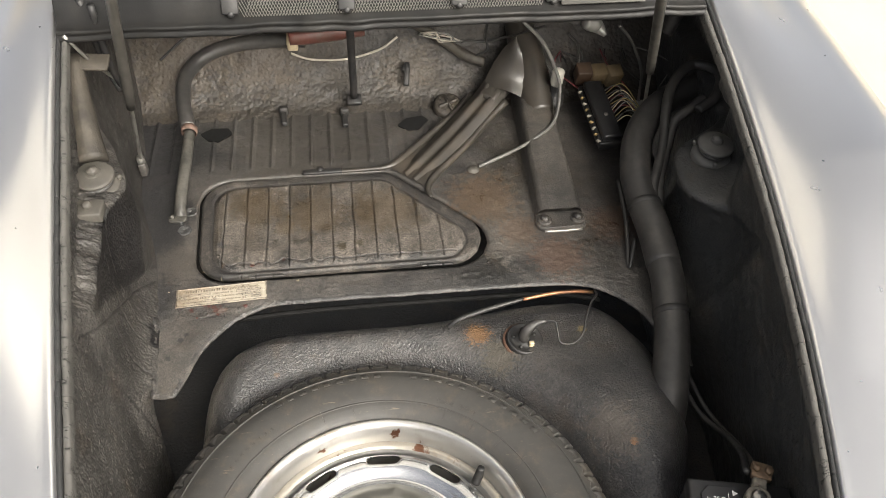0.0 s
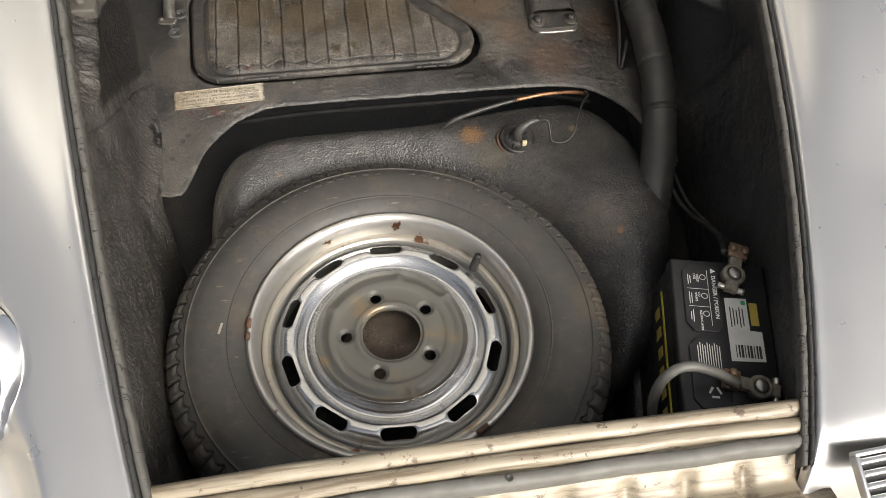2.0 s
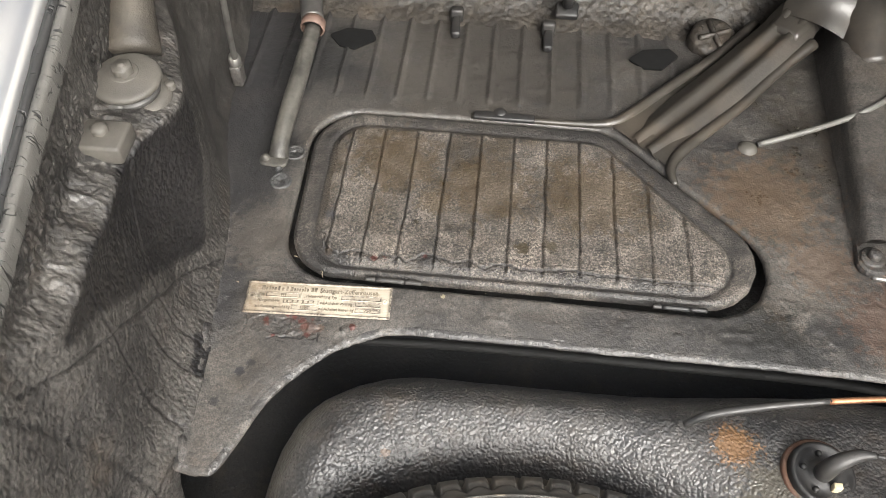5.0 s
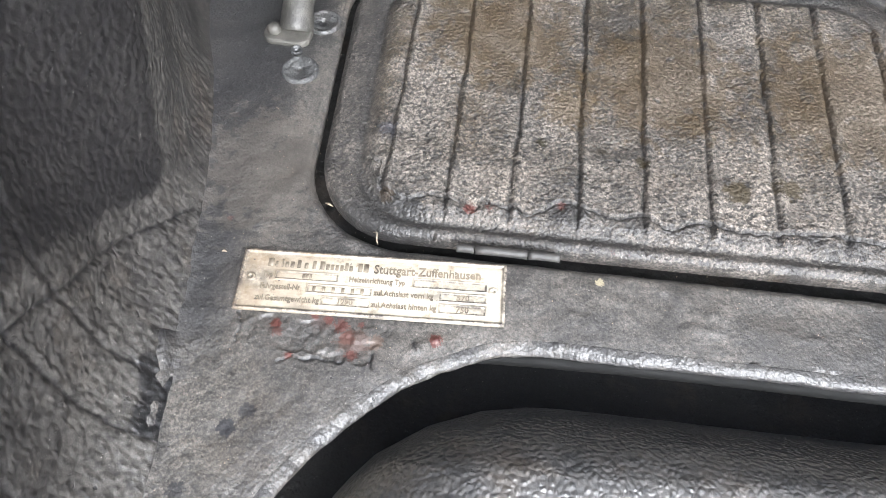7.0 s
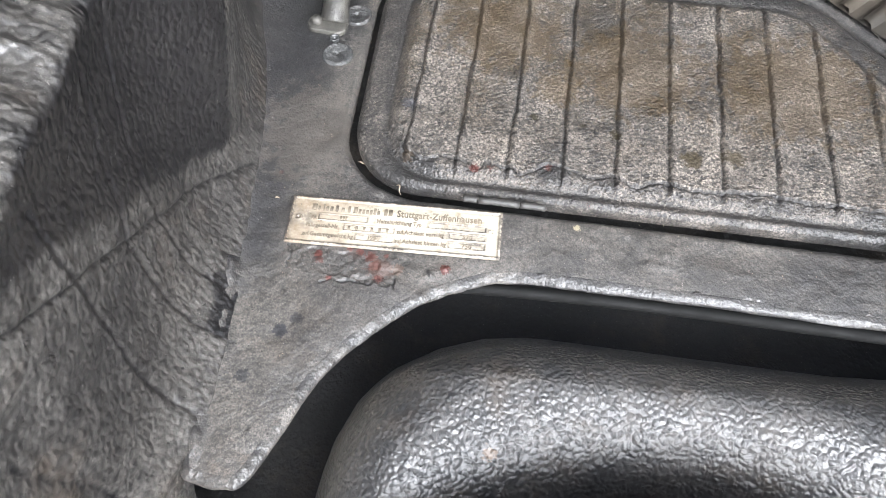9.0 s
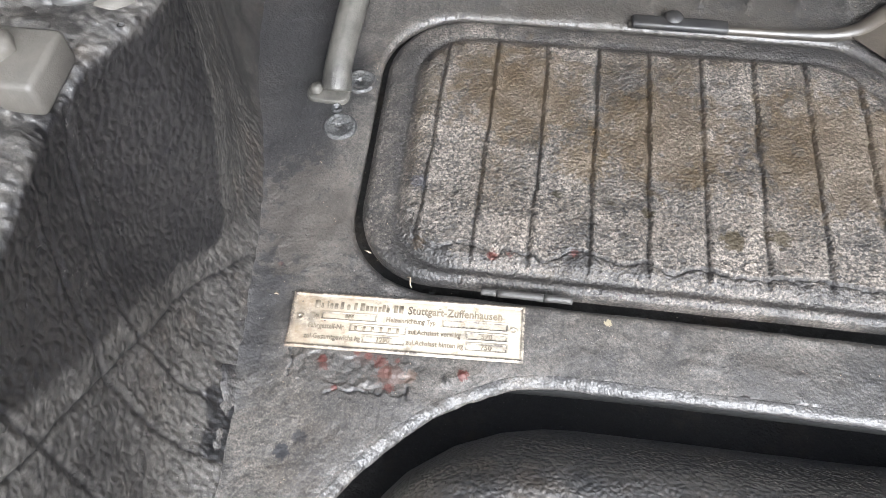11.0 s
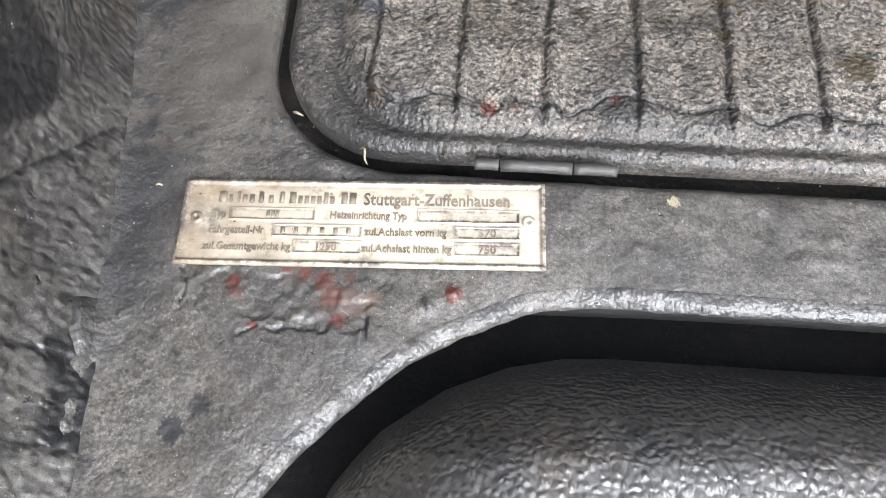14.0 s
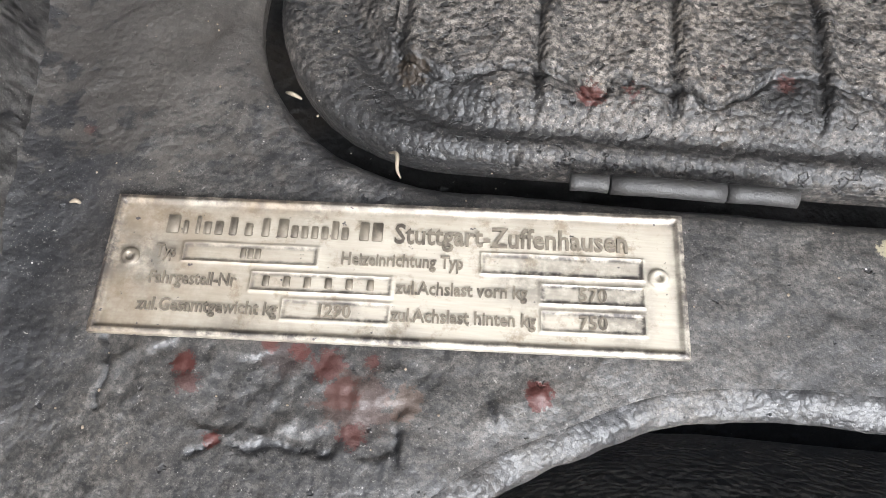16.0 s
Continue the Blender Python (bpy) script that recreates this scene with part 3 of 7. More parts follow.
M_CREAM = plain("cream_terminal", (0.5, 0.42, 0.28), 0.5, vary=0.25, scale=80, dirt=0.4)
M_WHITE_WIRE = plain("pale_wire", (0.3, 0.275, 0.23), 0.5, vary=0.2, scale=80, dirt=0.4)
M_RED_WIRE = plain("red_wire", (0.14, 0.02, 0.025), 0.5, vary=0.2, scale=80, dirt=0.3)
M_YELLOW_WIRE = plain("yellow_wire", (0.26, 0.2, 0.07), 0.5, vary=0.2, scale=80, dirt=0.3)
M_RELAY = plain("brown_plastic", (0.06, 0.036, 0.022), 0.5, vary=0.3, scale=60, dirt=0.4)
M_RED_HOUSING = plain("red_brown_housing", (0.085, 0.028, 0.02), 0.5, vary=0.3, scale=60, dirt=0.5)
M_PLASTIC = plain("battery_case", (0.016, 0.016, 0.017), 0.4, vary=0.3, scale=60, bump=0.0001, dirt=0.15, dirt_color=(0.03, 0.028, 0.026))
M_PAPER = plain("white_label", (0.62, 0.62, 0.6), 0.45, vary=0.06, scale=40, dirt=0.2)
M_PRINT = plain("white_print", (0.62, 0.62, 0.6), 0.5, vary=0.1, scale=40)
M_INK = plain("black_ink", (0.03, 0.03, 0.03), 0.5)
M_YELLOW = plain("yellow_print", (0.55, 0.46, 0.05), 0.45, vary=0.1)
M_GOLD = plain("gold_print", (0.4, 0.3, 0.06), 0.45, vary=0.1)
M_GREEN = plain("green_print", (0.05, 0.3, 0.16), 0.45, vary=0.1)
M_LINT = plain("straw_lint", (0.2, 0.165, 0.12), 0.8)


def silver_paint():
    n = Nodes("silver_metallic_paint")
    flake = n.noise(2600, 1)
    c = n.mix(n.ramp(flake, 0.35, 0.65), (0.53, 0.53, 0.535), (0.6, 0.6, 0.6))
    return n.done(c, n.ramp(n.noise(30, 3), 0.2, 0.8, 0.27, 0.33), 0.88, None, Coat_Weight=0.25, Coat_Roughness=0.12)


def cream_paint():
    n = Nodes("worn_cream_paint")
    wear = n.ramp(n.noise(38, 6, 0.72), 0.58, 0.63)
    tint = n.mix(n.noise(12, 4), (0.2, 0.165, 0.115), (0.33, 0.295, 0.235))
    c = n.mix(n.ramp(n.noise(24, 5, 0.7), 0.55, 0.75, 0, 0.6), tint, (0.3, 0.2, 0.1))
    c = n.mix(n.ramp(n.noise(120, 4, 0.65, at=n.scaled(0.06, 1, 1)), 0.45, 0.64, 0, 0.85), c, (0.13, 0.098, 0.066))
    c = n.mix(wear, c, (0.1, 0.07, 0.05))
    return n.done(c, n.ramp(n.noise(60, 3), 0.2, 0.8, 0.28, 0.5), 0.0, n.bump(n.math("ADD", wear, n.noise(120, 3)), 0.3, 0.0004))


def ground_stone():
    n = Nodes("pale_concrete")
    c = n.mix(n.noise(3, 6, 0.65), (0.42, 0.37, 0.29), (0.56, 0.5, 0.4))
    c = n.mix(n.ramp(n.noise(180, 3), 0.6, 0.75, 0, 0.5), c, (0.25, 0.22, 0.18))
    return n.done(c, 0.85, 0.0, n.bump(n.noise(220, 4), 0.5, 0.002))


M_SILVER, M_CREAMPAINT, M_GROUND = silver_paint(), cream_paint(), ground_stone()

# ---- ground ----
bm = bmesh.new()
bmesh.ops.create_grid(bm, x_segments=4, y_segments=4, size=600)
me = bpy.data.meshes.new("ground")
bm.to_mesh(me)
bm.free()
single("ground", me, M_GROUND, "pale beige concrete ground under the car", "ground", kind="structure")

# ---- lines of the opening; the car's middle is x = 0.07 ----
MID = 0.07
EDGE_Y = [-0.10, 0.05, 0.14, 0.27, 0.38, 0.48, 0.58, 0.68, 0.82, 1.00, 1.11, 1.30, 1.70]
EDGE_L = [-0.25, -0.295, -0.320, -0.340, -0.357, -0.368, -0.386, -0.405, -0.427, -0.450, -0.461, -0.475, -0.49]
EDGE_R = [0.36, 0.422, 0.452, 0.489, 0.512, 0.528, 0.541, 0.557, 0.576, 0.589, 0.590, 0.595, 0.60]


FIT_L, FIT_R = np.polyfit(EDGE_Y, EDGE_L, 4), np.polyfit(EDGE_Y, EDGE_R, 4)


def edge_z(y):
    return 0.665 + 0.17 * np.asarray(y, float)


def edge_x(y, right):
    return np.polyval(FIT_R if right else FIT_L, y)


# ---- compartment floor ----
COVER = rounded_outline([(-0.297, 0.8658), (0.285, 0.8658), (0.046, 1.108), (-0.305, 1.108)], [0.055, 0.061, 0.05, 0.06], 12)
HOLE = rounded_outline([(-0.3025, 0.8575), (0.302, 0.8525), (0.049, 1.113), (-0.3105, 1.113)], [0.06, 0.066, 0.053, 0.064], 12)
FLOOR = np.vstack([smooth_line([(-0.385, 0.72), (-0.358, 0.662), (-0.351, 0.643), (-0.341, 0.6385), (-0.321, 0.6375), (-0.313, 0.640), (-0.304, 0.655), (-0.294, 0.680), (-0.281, 0.713), (-0.256, 0.747), (-0.226, 0.775), (-0.203, 0.788), (-0.180, 0.798),
                                (-0.15, 0.8015), (-0.1, 0.801), (0.217, 0.799), (0.33, 0.795), (0.375, 0.784), (0.413, 0.758), (0.445, 0.715), (0.468, 0.64), (0.475, 0.6)], 6),
                   [(0.5, 0.6), (0.51, 0.72), (0.545, 0.82), (0.555, 0.93), (0.57, 1.0), (0.59, 1.08), (0.60, 1.32), (-0.47, 1.32), (-0.47, 1.1)]])


def lumps(x, y, z=0.0, size=0.012, seed=0):
    return fbm(x / size, y / size, np.asarray(z) / size, 3, seed)


def rib_rows(x, start, pitch, width):
    k = (x - start) / pitch
    return np.exp(-(((k - np.round(k)) * pitch) / width) ** 2)


def floor_inside(x, y):
    return np.maximum(sdf_polygon(FLOOR, x, y) + 0.0085, -sdf_polygon(HOLE, x, y))


FLAKE = [(-0.323, 0.807), (-0.238, 0.807), (-0.244, 0.796), (-0.247, 0.786), (-0.262, 0.783), (-0.278, 0.7845), (-0.29, 0.784), (-0.304, 0.786), (-0.318, 0.787)]
CRACKS = [((-0.3245, 0.806), (-0.3215, 0.799)), ((-0.3215, 0.799), (-0.3205, 0.790)), ((-0.297, 0.7805), (-0.290, 0.784)), ((-0.286, 0.784), (-0.277, 0.7842)), ((-0.277, 0.7842), (-0.262, 0.7828)), ((-0.247, 0.790), (-0.246, 0.782)), ((-0.227, 0.799), (-0.225, 0.794))]


def floor_cracks(x, y):
    """Distance to the cracks in the coating below the data plate."""
    wx, wy = x + 0.0012 * lumps(x, y, size=0.006, seed=98), y + 0.0014 * lumps(x, y, size=0.006, seed=9)
    return np.min([seg_distance(wx, wy, a, b) for a, b in CRACKS], axis=0)


def seam_line(x, y):
    """Distance to the caulked seam between the floor and the inner wing."""
    return seg_distance(x, y, (-0.352, 0.645), (-0.362, 0.78))


def floor_height(x, y):
    rim = -sdf_polygon(FLOOR, x, y)
    gap = sdf_polygon(HOLE, x, y)
    z = 0.5 + 0.0008 * lumps(x, y, size=0.024) + 0.00022 * lumps(x, y, size=0.006, seed=5)
    z = z + 0.0012 * np.clip(lumps(x, y, size=0.011, seed=7) - 0.3, 0, 1) * sstep(-0.19, -0.15, x) * sstep(0.018, 0.026, rim)
    z = z - 0.003 * np.clip(1 - gap / 0.005, 0, 1) ** 2 - 0.0017 * np.clip(1 - (rim - 0.0085) / 0.02, 0, 1) ** 2
    z = z + 0.0035 * rib_rows(x, -0.293, 0.0385, 0.0035) * sstep(1.135, 1.15, y) * (1 - sstep(1.30, 1.31, y)) * (1 - sstep(0.06 + (y - 1.11) * 0.9, 0.075 + (y - 1.11) * 0.9, x))
    weld = np.min([seg_distance(x, y, a, b) for a, b in (((-0.358, 0.775), (-0.369, 0.87)), ((-0.369, 0.87), (-0.381, 0.93)), ((-0.381, 0.93), (-0.412, 1.035)))], axis=0)
    z = z + 0.0045 * np.exp(-(weld / 0.008) ** 2) * (0.7 + 0.14 * lumps(x, y, size=0.009, seed=3))
    z = z + (0.0045 + 0.0007 * lumps(x, y, size=0.006, seed=4)) * (1 - sstep(0.006, 0.012, seam_line(x, y) + 0.002 * lumps(x, y, size=0.02, seed=13)))
    z = z - 0.0011 * np.exp(-(floor_cracks(x, y) / 0.0008) ** 2)
    flake = sdf_polygon(FLAKE, x, y) + 0.0035 * lumps(x, y, size=0.008, seed=6)
    inside = 1 - sstep(-0.0008, 0.0008, flake)
    torn = sstep(-0.1, 0.5, lumps(x, y, size=0.018, seed=29))
    z = z - 0.0008 * inside * torn + 0.0003 * torn * np.exp(-((flake - 0.001) / 0.0016) ** 2) + inside * 0.0006 * lumps(x, y, size=0.005, seed=16)
    blob = np.exp(-(np.hypot(x + 0.2245, y - 0.7965) / 0.0035) ** 2) + np.exp(-(np.hypot(x + 0.2145, y - 0.802) / 0.0036) ** 2) * (1 + 0.5 * lumps(x, y, size=0.002, seed=20))
    z = z + 0.0018 * blob + 0.0016 * np.exp(-((y - 0.94 + 0.4 * (x - 0.25)) / 0.02) ** 2) * sstep(0.2, 0.23, x) * (0.5 + lumps(x, y, size=0.02, seed=8)) * 0.6
    return z


def floor_bare_shade(x, y, z):
    """Where the coating is dark: dust-free places, plus shade painted along the left side."""
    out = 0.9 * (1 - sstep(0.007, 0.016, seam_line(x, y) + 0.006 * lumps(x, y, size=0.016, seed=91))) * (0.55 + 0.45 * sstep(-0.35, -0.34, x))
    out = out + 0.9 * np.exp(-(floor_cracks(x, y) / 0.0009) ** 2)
    # left side darkened: the fall-off of light there is put into the colour
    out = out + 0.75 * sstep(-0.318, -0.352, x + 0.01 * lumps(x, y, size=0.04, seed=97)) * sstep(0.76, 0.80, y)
    out = out + 0.3 * sstep(1.12, 1.15, y + 0.01 * lumps(x, y, size=0.05, seed=94)) * (1 - sstep(0.1, 0.2, x))
    out = out + 0.8 * np.clip(lumps(x, y, size=0.045, seed=92) * 1.3 - 0.1, 0, 1) * sstep(0.05, 0.15, x) * (1 - sstep(0.85, 0.9, y))
    out = out + 0.75 * np.exp(-(np.hypot(x + 0.345, (y - 1.03) * 0.7) / 0.03) ** 2) + 0.4 * sstep(0.40, 0.45, x) * sstep(0.8, 0.9, y)
    # more of that left-hand darkening, then random dark areas
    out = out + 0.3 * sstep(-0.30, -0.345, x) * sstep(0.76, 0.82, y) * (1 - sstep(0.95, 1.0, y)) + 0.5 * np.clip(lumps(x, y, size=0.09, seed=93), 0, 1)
    return out


xs = np.concatenate([np.arange(-0.47, -0.36, 0.0022), np.arange(-0.36, -0.33, 0.0013), np.arange(-0.33, -0.205, 0.0008), np.arange(-0.205, -0.06, 0.0015), np.arange(-0.06, 0.605, 0.0026)])
ys = np.concatenate([np.arange(0.6, 0.66, 0.003), np.arange(0.66, 0.775, 0.0014), np.arange(0.775, 0.812, 0.0008), np.arange(0.812, 0.93, 0.0016), np.arange(0.93, 1.322, 0.003)])
me = field_mesh("floor", xs, ys, floor_inside, floor_height, skirt=0.004)
mark(me, "bare", floor_bare_shade)
mark(me, "sleek", lambda x, y, z: 0.5 * np.clip(0.5 + lumps(x, y, size=0.05, seed=96), 0, 1))
mark(me, "wet", lambda x, y, z: 0.8 * np.clip(lumps(x, y, size=0.07, seed=95) * 1.5, 0, 1) * sstep(0.12, 0.22, x))
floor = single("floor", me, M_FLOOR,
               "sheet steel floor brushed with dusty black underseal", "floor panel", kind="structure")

# the turned-down front edge of the floor
edge_line = smooth_line(FLOOR[:-9][::2], 10)
way = np.gradient(edge_line, axis=0)
way /= np.linalg.norm(way, axis=1)[:, None]
inward = np.stack([-way[:, 1], way[:, 0]], -1)
sec = smooth_line([(0.016, -0.006), (0.0125, -0.0042), (0.0105, -0.0026), (0.0085, -0.0019), (0.0055, -0.0025), (0.003, -0.0039), (0.0014, -0.0057), (0.0012, -0.0072), (0.0030, -0.0092), (0.0065, -0.0115), (0.0105, -0.0135)], 3)
ex = edge_line[:, None, 0] + inward[:, None, 0] * sec[None, :, 0]
ey = edge_line[:, None, 1] + inward[:, None, 1] * sec[None, :, 0]
ez = 0.5 + sec[None, :, 1] + 0.0008 * lumps(ex, ey, size=0.024) + 0.00028 * lumps(ex, ey, size=0.006, seed=5) + 0.0014 * lumps(ex, ey, sec[None, :, 1] * 1.5, size=0.004, seed=17) * 0.3 * sstep(0.010, 0.006, sec[None, :, 0])
ey = ey + 0.0006 * lumps(ex, ey, sec[None, :, 1] * 1.5, size=0.011, seed=18) * sstep(0.004, 0.0005, sec[None, :, 0])
turn = int(np.argmin(np.abs(sec[:, 1] + 0.0066)))
places = np.stack([ex, ey, ez], -1)
me = grid_mesh("flange", places[:, :turn + 1])
mark(me, "bare", lambda x, y, z: 0.45 + 0.5 * lumps(x, y, size=0.014, seed=98))
part("flange", me, M_FLOOR, floor)
part("flange_underside", grid_mesh("flange_underside", places[:, turn:]), M_CRUST_SHADE, floor, "crusty underside of the floor edge, coloured dark for its shade")

# bottom of the car under the tank and the wheel, coloured dark for its shade
single("underfloor", block(1.16, 1.6, 0.01, pose(MID, 0.84, 0.27), name="underfloor"), M_DEEP_SHADE, "dark underseal-coated bottom of the front compartment", "floor panel", kind="structure")


# ---- side walls ----
def wall_sheet(right):
    y = np.arange(0.06, 1.50, 0.0035) if right else np.concatenate([np.arange(0.06, 0.62, 0.003), np.arange(0.62, 0.96, 0.0014), np.arange(0.96, 1.50, 0.004)])
    v = np.linspace(0, 1, 120 if right else 230)
    yy, vv = np.meshgrid(y, v, indexing="ij")
    zt = edge_z(yy) - 0.012
    sign = 1 if right else -1
    if right:
        xt = edge_x(yy, True) - 0.004
        zb = np.full_like(yy, 0.28)
        xb = np.interp(yy, [0.06, 0.3, 0.6, 0.9, 1.2, 1.5], [0.47, 0.53, 0.57, 0.585, 0.59, 0.60])
    else:
        xt = edge_x(yy, False) + 0.004
        zb = 0.49 - 0.19 * (1 - sstep(0.585, 0.665, yy))
        xb = np.interp(yy, [0.06, 0.2, 0.42, 0.6, 0.65, 0.77, 0.87, 0.93, 0.98, 1.04, 1.11, 1.3, 1.5], [-0.29, -0.305, -0.335, -0.350, -0.352, -0.360, -0.373, -0.384, -0.397, -0.418, -0.43, -0.44, -0.45])
    z = zt + (zb - zt) * vv
    x = xt + (xb - xt) * vv ** (1.0 if right else 0.9)
    if right:
        # the shock absorber tower is a step that leans into the compartment
        x = x + 0.06 * sstep(0.95, 1.03, yy) * (1 - sstep(0.79, 0.82, z))
        tower = np.exp(-((yy - 0.885) / 0.085) ** 4) * (1 - sstep(0.655, 0.675, z)) * sstep(0.46, 0.66, z)
        x = x - 0.055 * tower - 0.05 * sstep(0.62, 0.8, yy) * (1 - sstep(0.45, 0.62, z)) * (1 - sstep(1.0, 1.15, yy))
        x = x + 0.034 * sstep(0.660, 0.680, z) * (1 - sstep(0.745, 0.785, z)) * sstep(0.79, 0.86, yy)
    else:
        # an upright face below a narrow shelf that carries the shock absorber mount
        face = xb - 0.022 * (1 - sstep(0.80, 0.90, yy)) * (1 - np.exp(-np.clip(z - 0.5, 0, 1) / 0.035)) + 0.012 * np.exp(-((yy - 0.90) / 0.05) ** 2) * sstep(0.52, 0.62, z)
        shelf_z = 0.712 + 0.02 * (1 - sstep(0.60, 0.68, yy)) + 0.0035 * lumps(yy, 0.0, size=0.03, seed=32)
        over = sstep(-0.010, 0.012, z - shelf_z)
        blend = sstep(0.60, 0.66, yy) * (1 - sstep(0.97, 1.10, yy))
        x = x + (face + (xt - face) * over - x) * blend
        x = x + 0.013 * np.clip(1 - (z - 0.497) / 0.045, 0, 1) ** 2 * sstep(0.64, 0.69, yy) * (1 - sstep(1.2, 1.3, yy))
    roll = lumps(yy, z, size=0.03, seed=11) * 0.0012 + lumps(yy, z, size=0.009, seed=12) * (0.0007 if right else 0.0002)
    bare = np.zeros_like(yy)
    if not right:
        # a hollow face below the tower, shadow painted into its colour, crumpled shelf over it
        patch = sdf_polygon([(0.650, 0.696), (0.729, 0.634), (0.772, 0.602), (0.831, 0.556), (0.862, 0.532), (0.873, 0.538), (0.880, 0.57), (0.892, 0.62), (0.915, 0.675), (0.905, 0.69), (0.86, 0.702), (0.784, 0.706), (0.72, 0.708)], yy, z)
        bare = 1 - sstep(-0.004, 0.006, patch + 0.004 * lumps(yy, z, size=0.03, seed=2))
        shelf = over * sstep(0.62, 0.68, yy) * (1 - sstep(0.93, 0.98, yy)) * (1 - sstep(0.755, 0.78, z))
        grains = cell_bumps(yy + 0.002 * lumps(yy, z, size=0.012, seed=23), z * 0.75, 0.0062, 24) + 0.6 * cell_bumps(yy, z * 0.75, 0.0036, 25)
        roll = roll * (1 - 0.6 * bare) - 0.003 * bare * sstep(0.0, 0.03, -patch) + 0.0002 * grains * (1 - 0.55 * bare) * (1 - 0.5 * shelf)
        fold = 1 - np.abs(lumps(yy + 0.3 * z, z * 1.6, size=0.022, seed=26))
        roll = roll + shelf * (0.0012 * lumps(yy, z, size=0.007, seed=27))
        # thin shadow lines across the wall, painted dark and cut as shallow grooves
        shadow_lines = [((0.600, 0.708), (0.694, 0.636)), ((0.694, 0.636), (0.768, 0.578)), ((0.768, 0.578), (0.866, 0.505)), ((0.820, 0.700), (0.772, 0.605)), ((0.772, 0.605), (0.762, 0.505)), ((0.776, 0.69), (0.738, 0.597)), ((0.738, 0.597), (0.730, 0.505)),
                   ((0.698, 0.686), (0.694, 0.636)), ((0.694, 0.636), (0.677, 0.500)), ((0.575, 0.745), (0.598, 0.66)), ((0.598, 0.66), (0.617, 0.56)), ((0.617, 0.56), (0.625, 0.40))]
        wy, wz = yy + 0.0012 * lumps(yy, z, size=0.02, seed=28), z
        cut = np.min([seg_distance(wy, wz, a, b) for a, b in shadow_lines], axis=0)
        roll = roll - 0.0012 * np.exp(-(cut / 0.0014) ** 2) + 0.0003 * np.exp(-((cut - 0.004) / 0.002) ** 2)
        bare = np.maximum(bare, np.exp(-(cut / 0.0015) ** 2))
        # darker again towards the rear and along the foot of the wall
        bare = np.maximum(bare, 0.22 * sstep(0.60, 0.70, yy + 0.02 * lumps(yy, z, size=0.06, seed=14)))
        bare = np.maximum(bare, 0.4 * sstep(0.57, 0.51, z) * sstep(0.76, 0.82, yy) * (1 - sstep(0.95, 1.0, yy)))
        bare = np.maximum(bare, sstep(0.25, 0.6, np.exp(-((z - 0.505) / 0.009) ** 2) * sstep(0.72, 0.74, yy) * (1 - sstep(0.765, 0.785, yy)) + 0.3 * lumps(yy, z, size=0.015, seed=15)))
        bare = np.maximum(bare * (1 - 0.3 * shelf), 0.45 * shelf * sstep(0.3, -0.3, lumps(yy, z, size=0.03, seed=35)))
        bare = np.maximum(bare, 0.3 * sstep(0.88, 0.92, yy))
    else:
        # a dark patch here too, over a shallow hollow
        patch = sdf_polygon([(1.05, 0.60), (0.87, 0.64), (0.65, 0.73), (0.75, 0.42), (1.0, 0.42)], yy, z)
        bare = 1 - sstep(-0.004, 0.004, patch)
        roll = roll - 0.008 * bare * sstep(0.0, 0.03, -patch)
    x = x - sign * roll
    if not right:
        z = z + shelf * (0.005 * fold ** 2 - 0.003)
    p = np.stack([x, yy, z], -1)
    name = "wall_right" if right else "wall_left"
    me = grid_mesh(name, p, flip=right)
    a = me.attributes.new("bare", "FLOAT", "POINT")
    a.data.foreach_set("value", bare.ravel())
    a = me.attributes.new("sleek", "FLOAT", "POINT")
    a.data.foreach_set("value", (0.92 * sstep(0.95, 1.02, yy) if not right else 0.5 + 0 * yy).ravel())
    return me


single("wall_left", wall_sheet(False), M_WALL, "inner wing wall in dusty black underseal, shadow patch and lines painted in", "inner wing", kind="structure")
# The right wall takes a darker underseal, so its shade is in the colour.
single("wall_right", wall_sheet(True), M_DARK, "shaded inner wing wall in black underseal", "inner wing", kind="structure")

# ---- rear bulkhead ----
prof = smooth_line([(1.292, 0.4985), (1.325, 0.513), (1.365, 0.55), (1.41, 0.61), (1.455, 0.69), (1.47, 0.80), (1.47, 0.90)], 14)
bx = np.arange(-0.52, 0.76, 0.0035)
u, w = np.meshgrid(bx, np.arange(len(prof)), indexing="ij")
py, pz = prof[w.astype(int), 0], prof[w.astype(int), 1]
wave = lumps(u, py * 1.4, pz, size=0.009, seed=21) * 0.0006 * sstep(1.30, 1.33, py) * (0.25 + 0.75 * sstep(0.64, 0.57, pz)) + lumps(u, py, pz, size=0.05, seed=22) * 0.0028 * sstep(1.3, 1.36, py)
single("wall_rear", grid_mesh("wall_rear", np.stack([u, py - 0.7 * wave, pz + 0.7 * wave], -1), flip=False), M_BULK,
       "rear bulkhead thickly coated in wrinkled underseal", "bulkhead", kind="structure")


# ---- silver wings ----
LAMP_AT = Vector((-0.534, 0.272, 0.716))


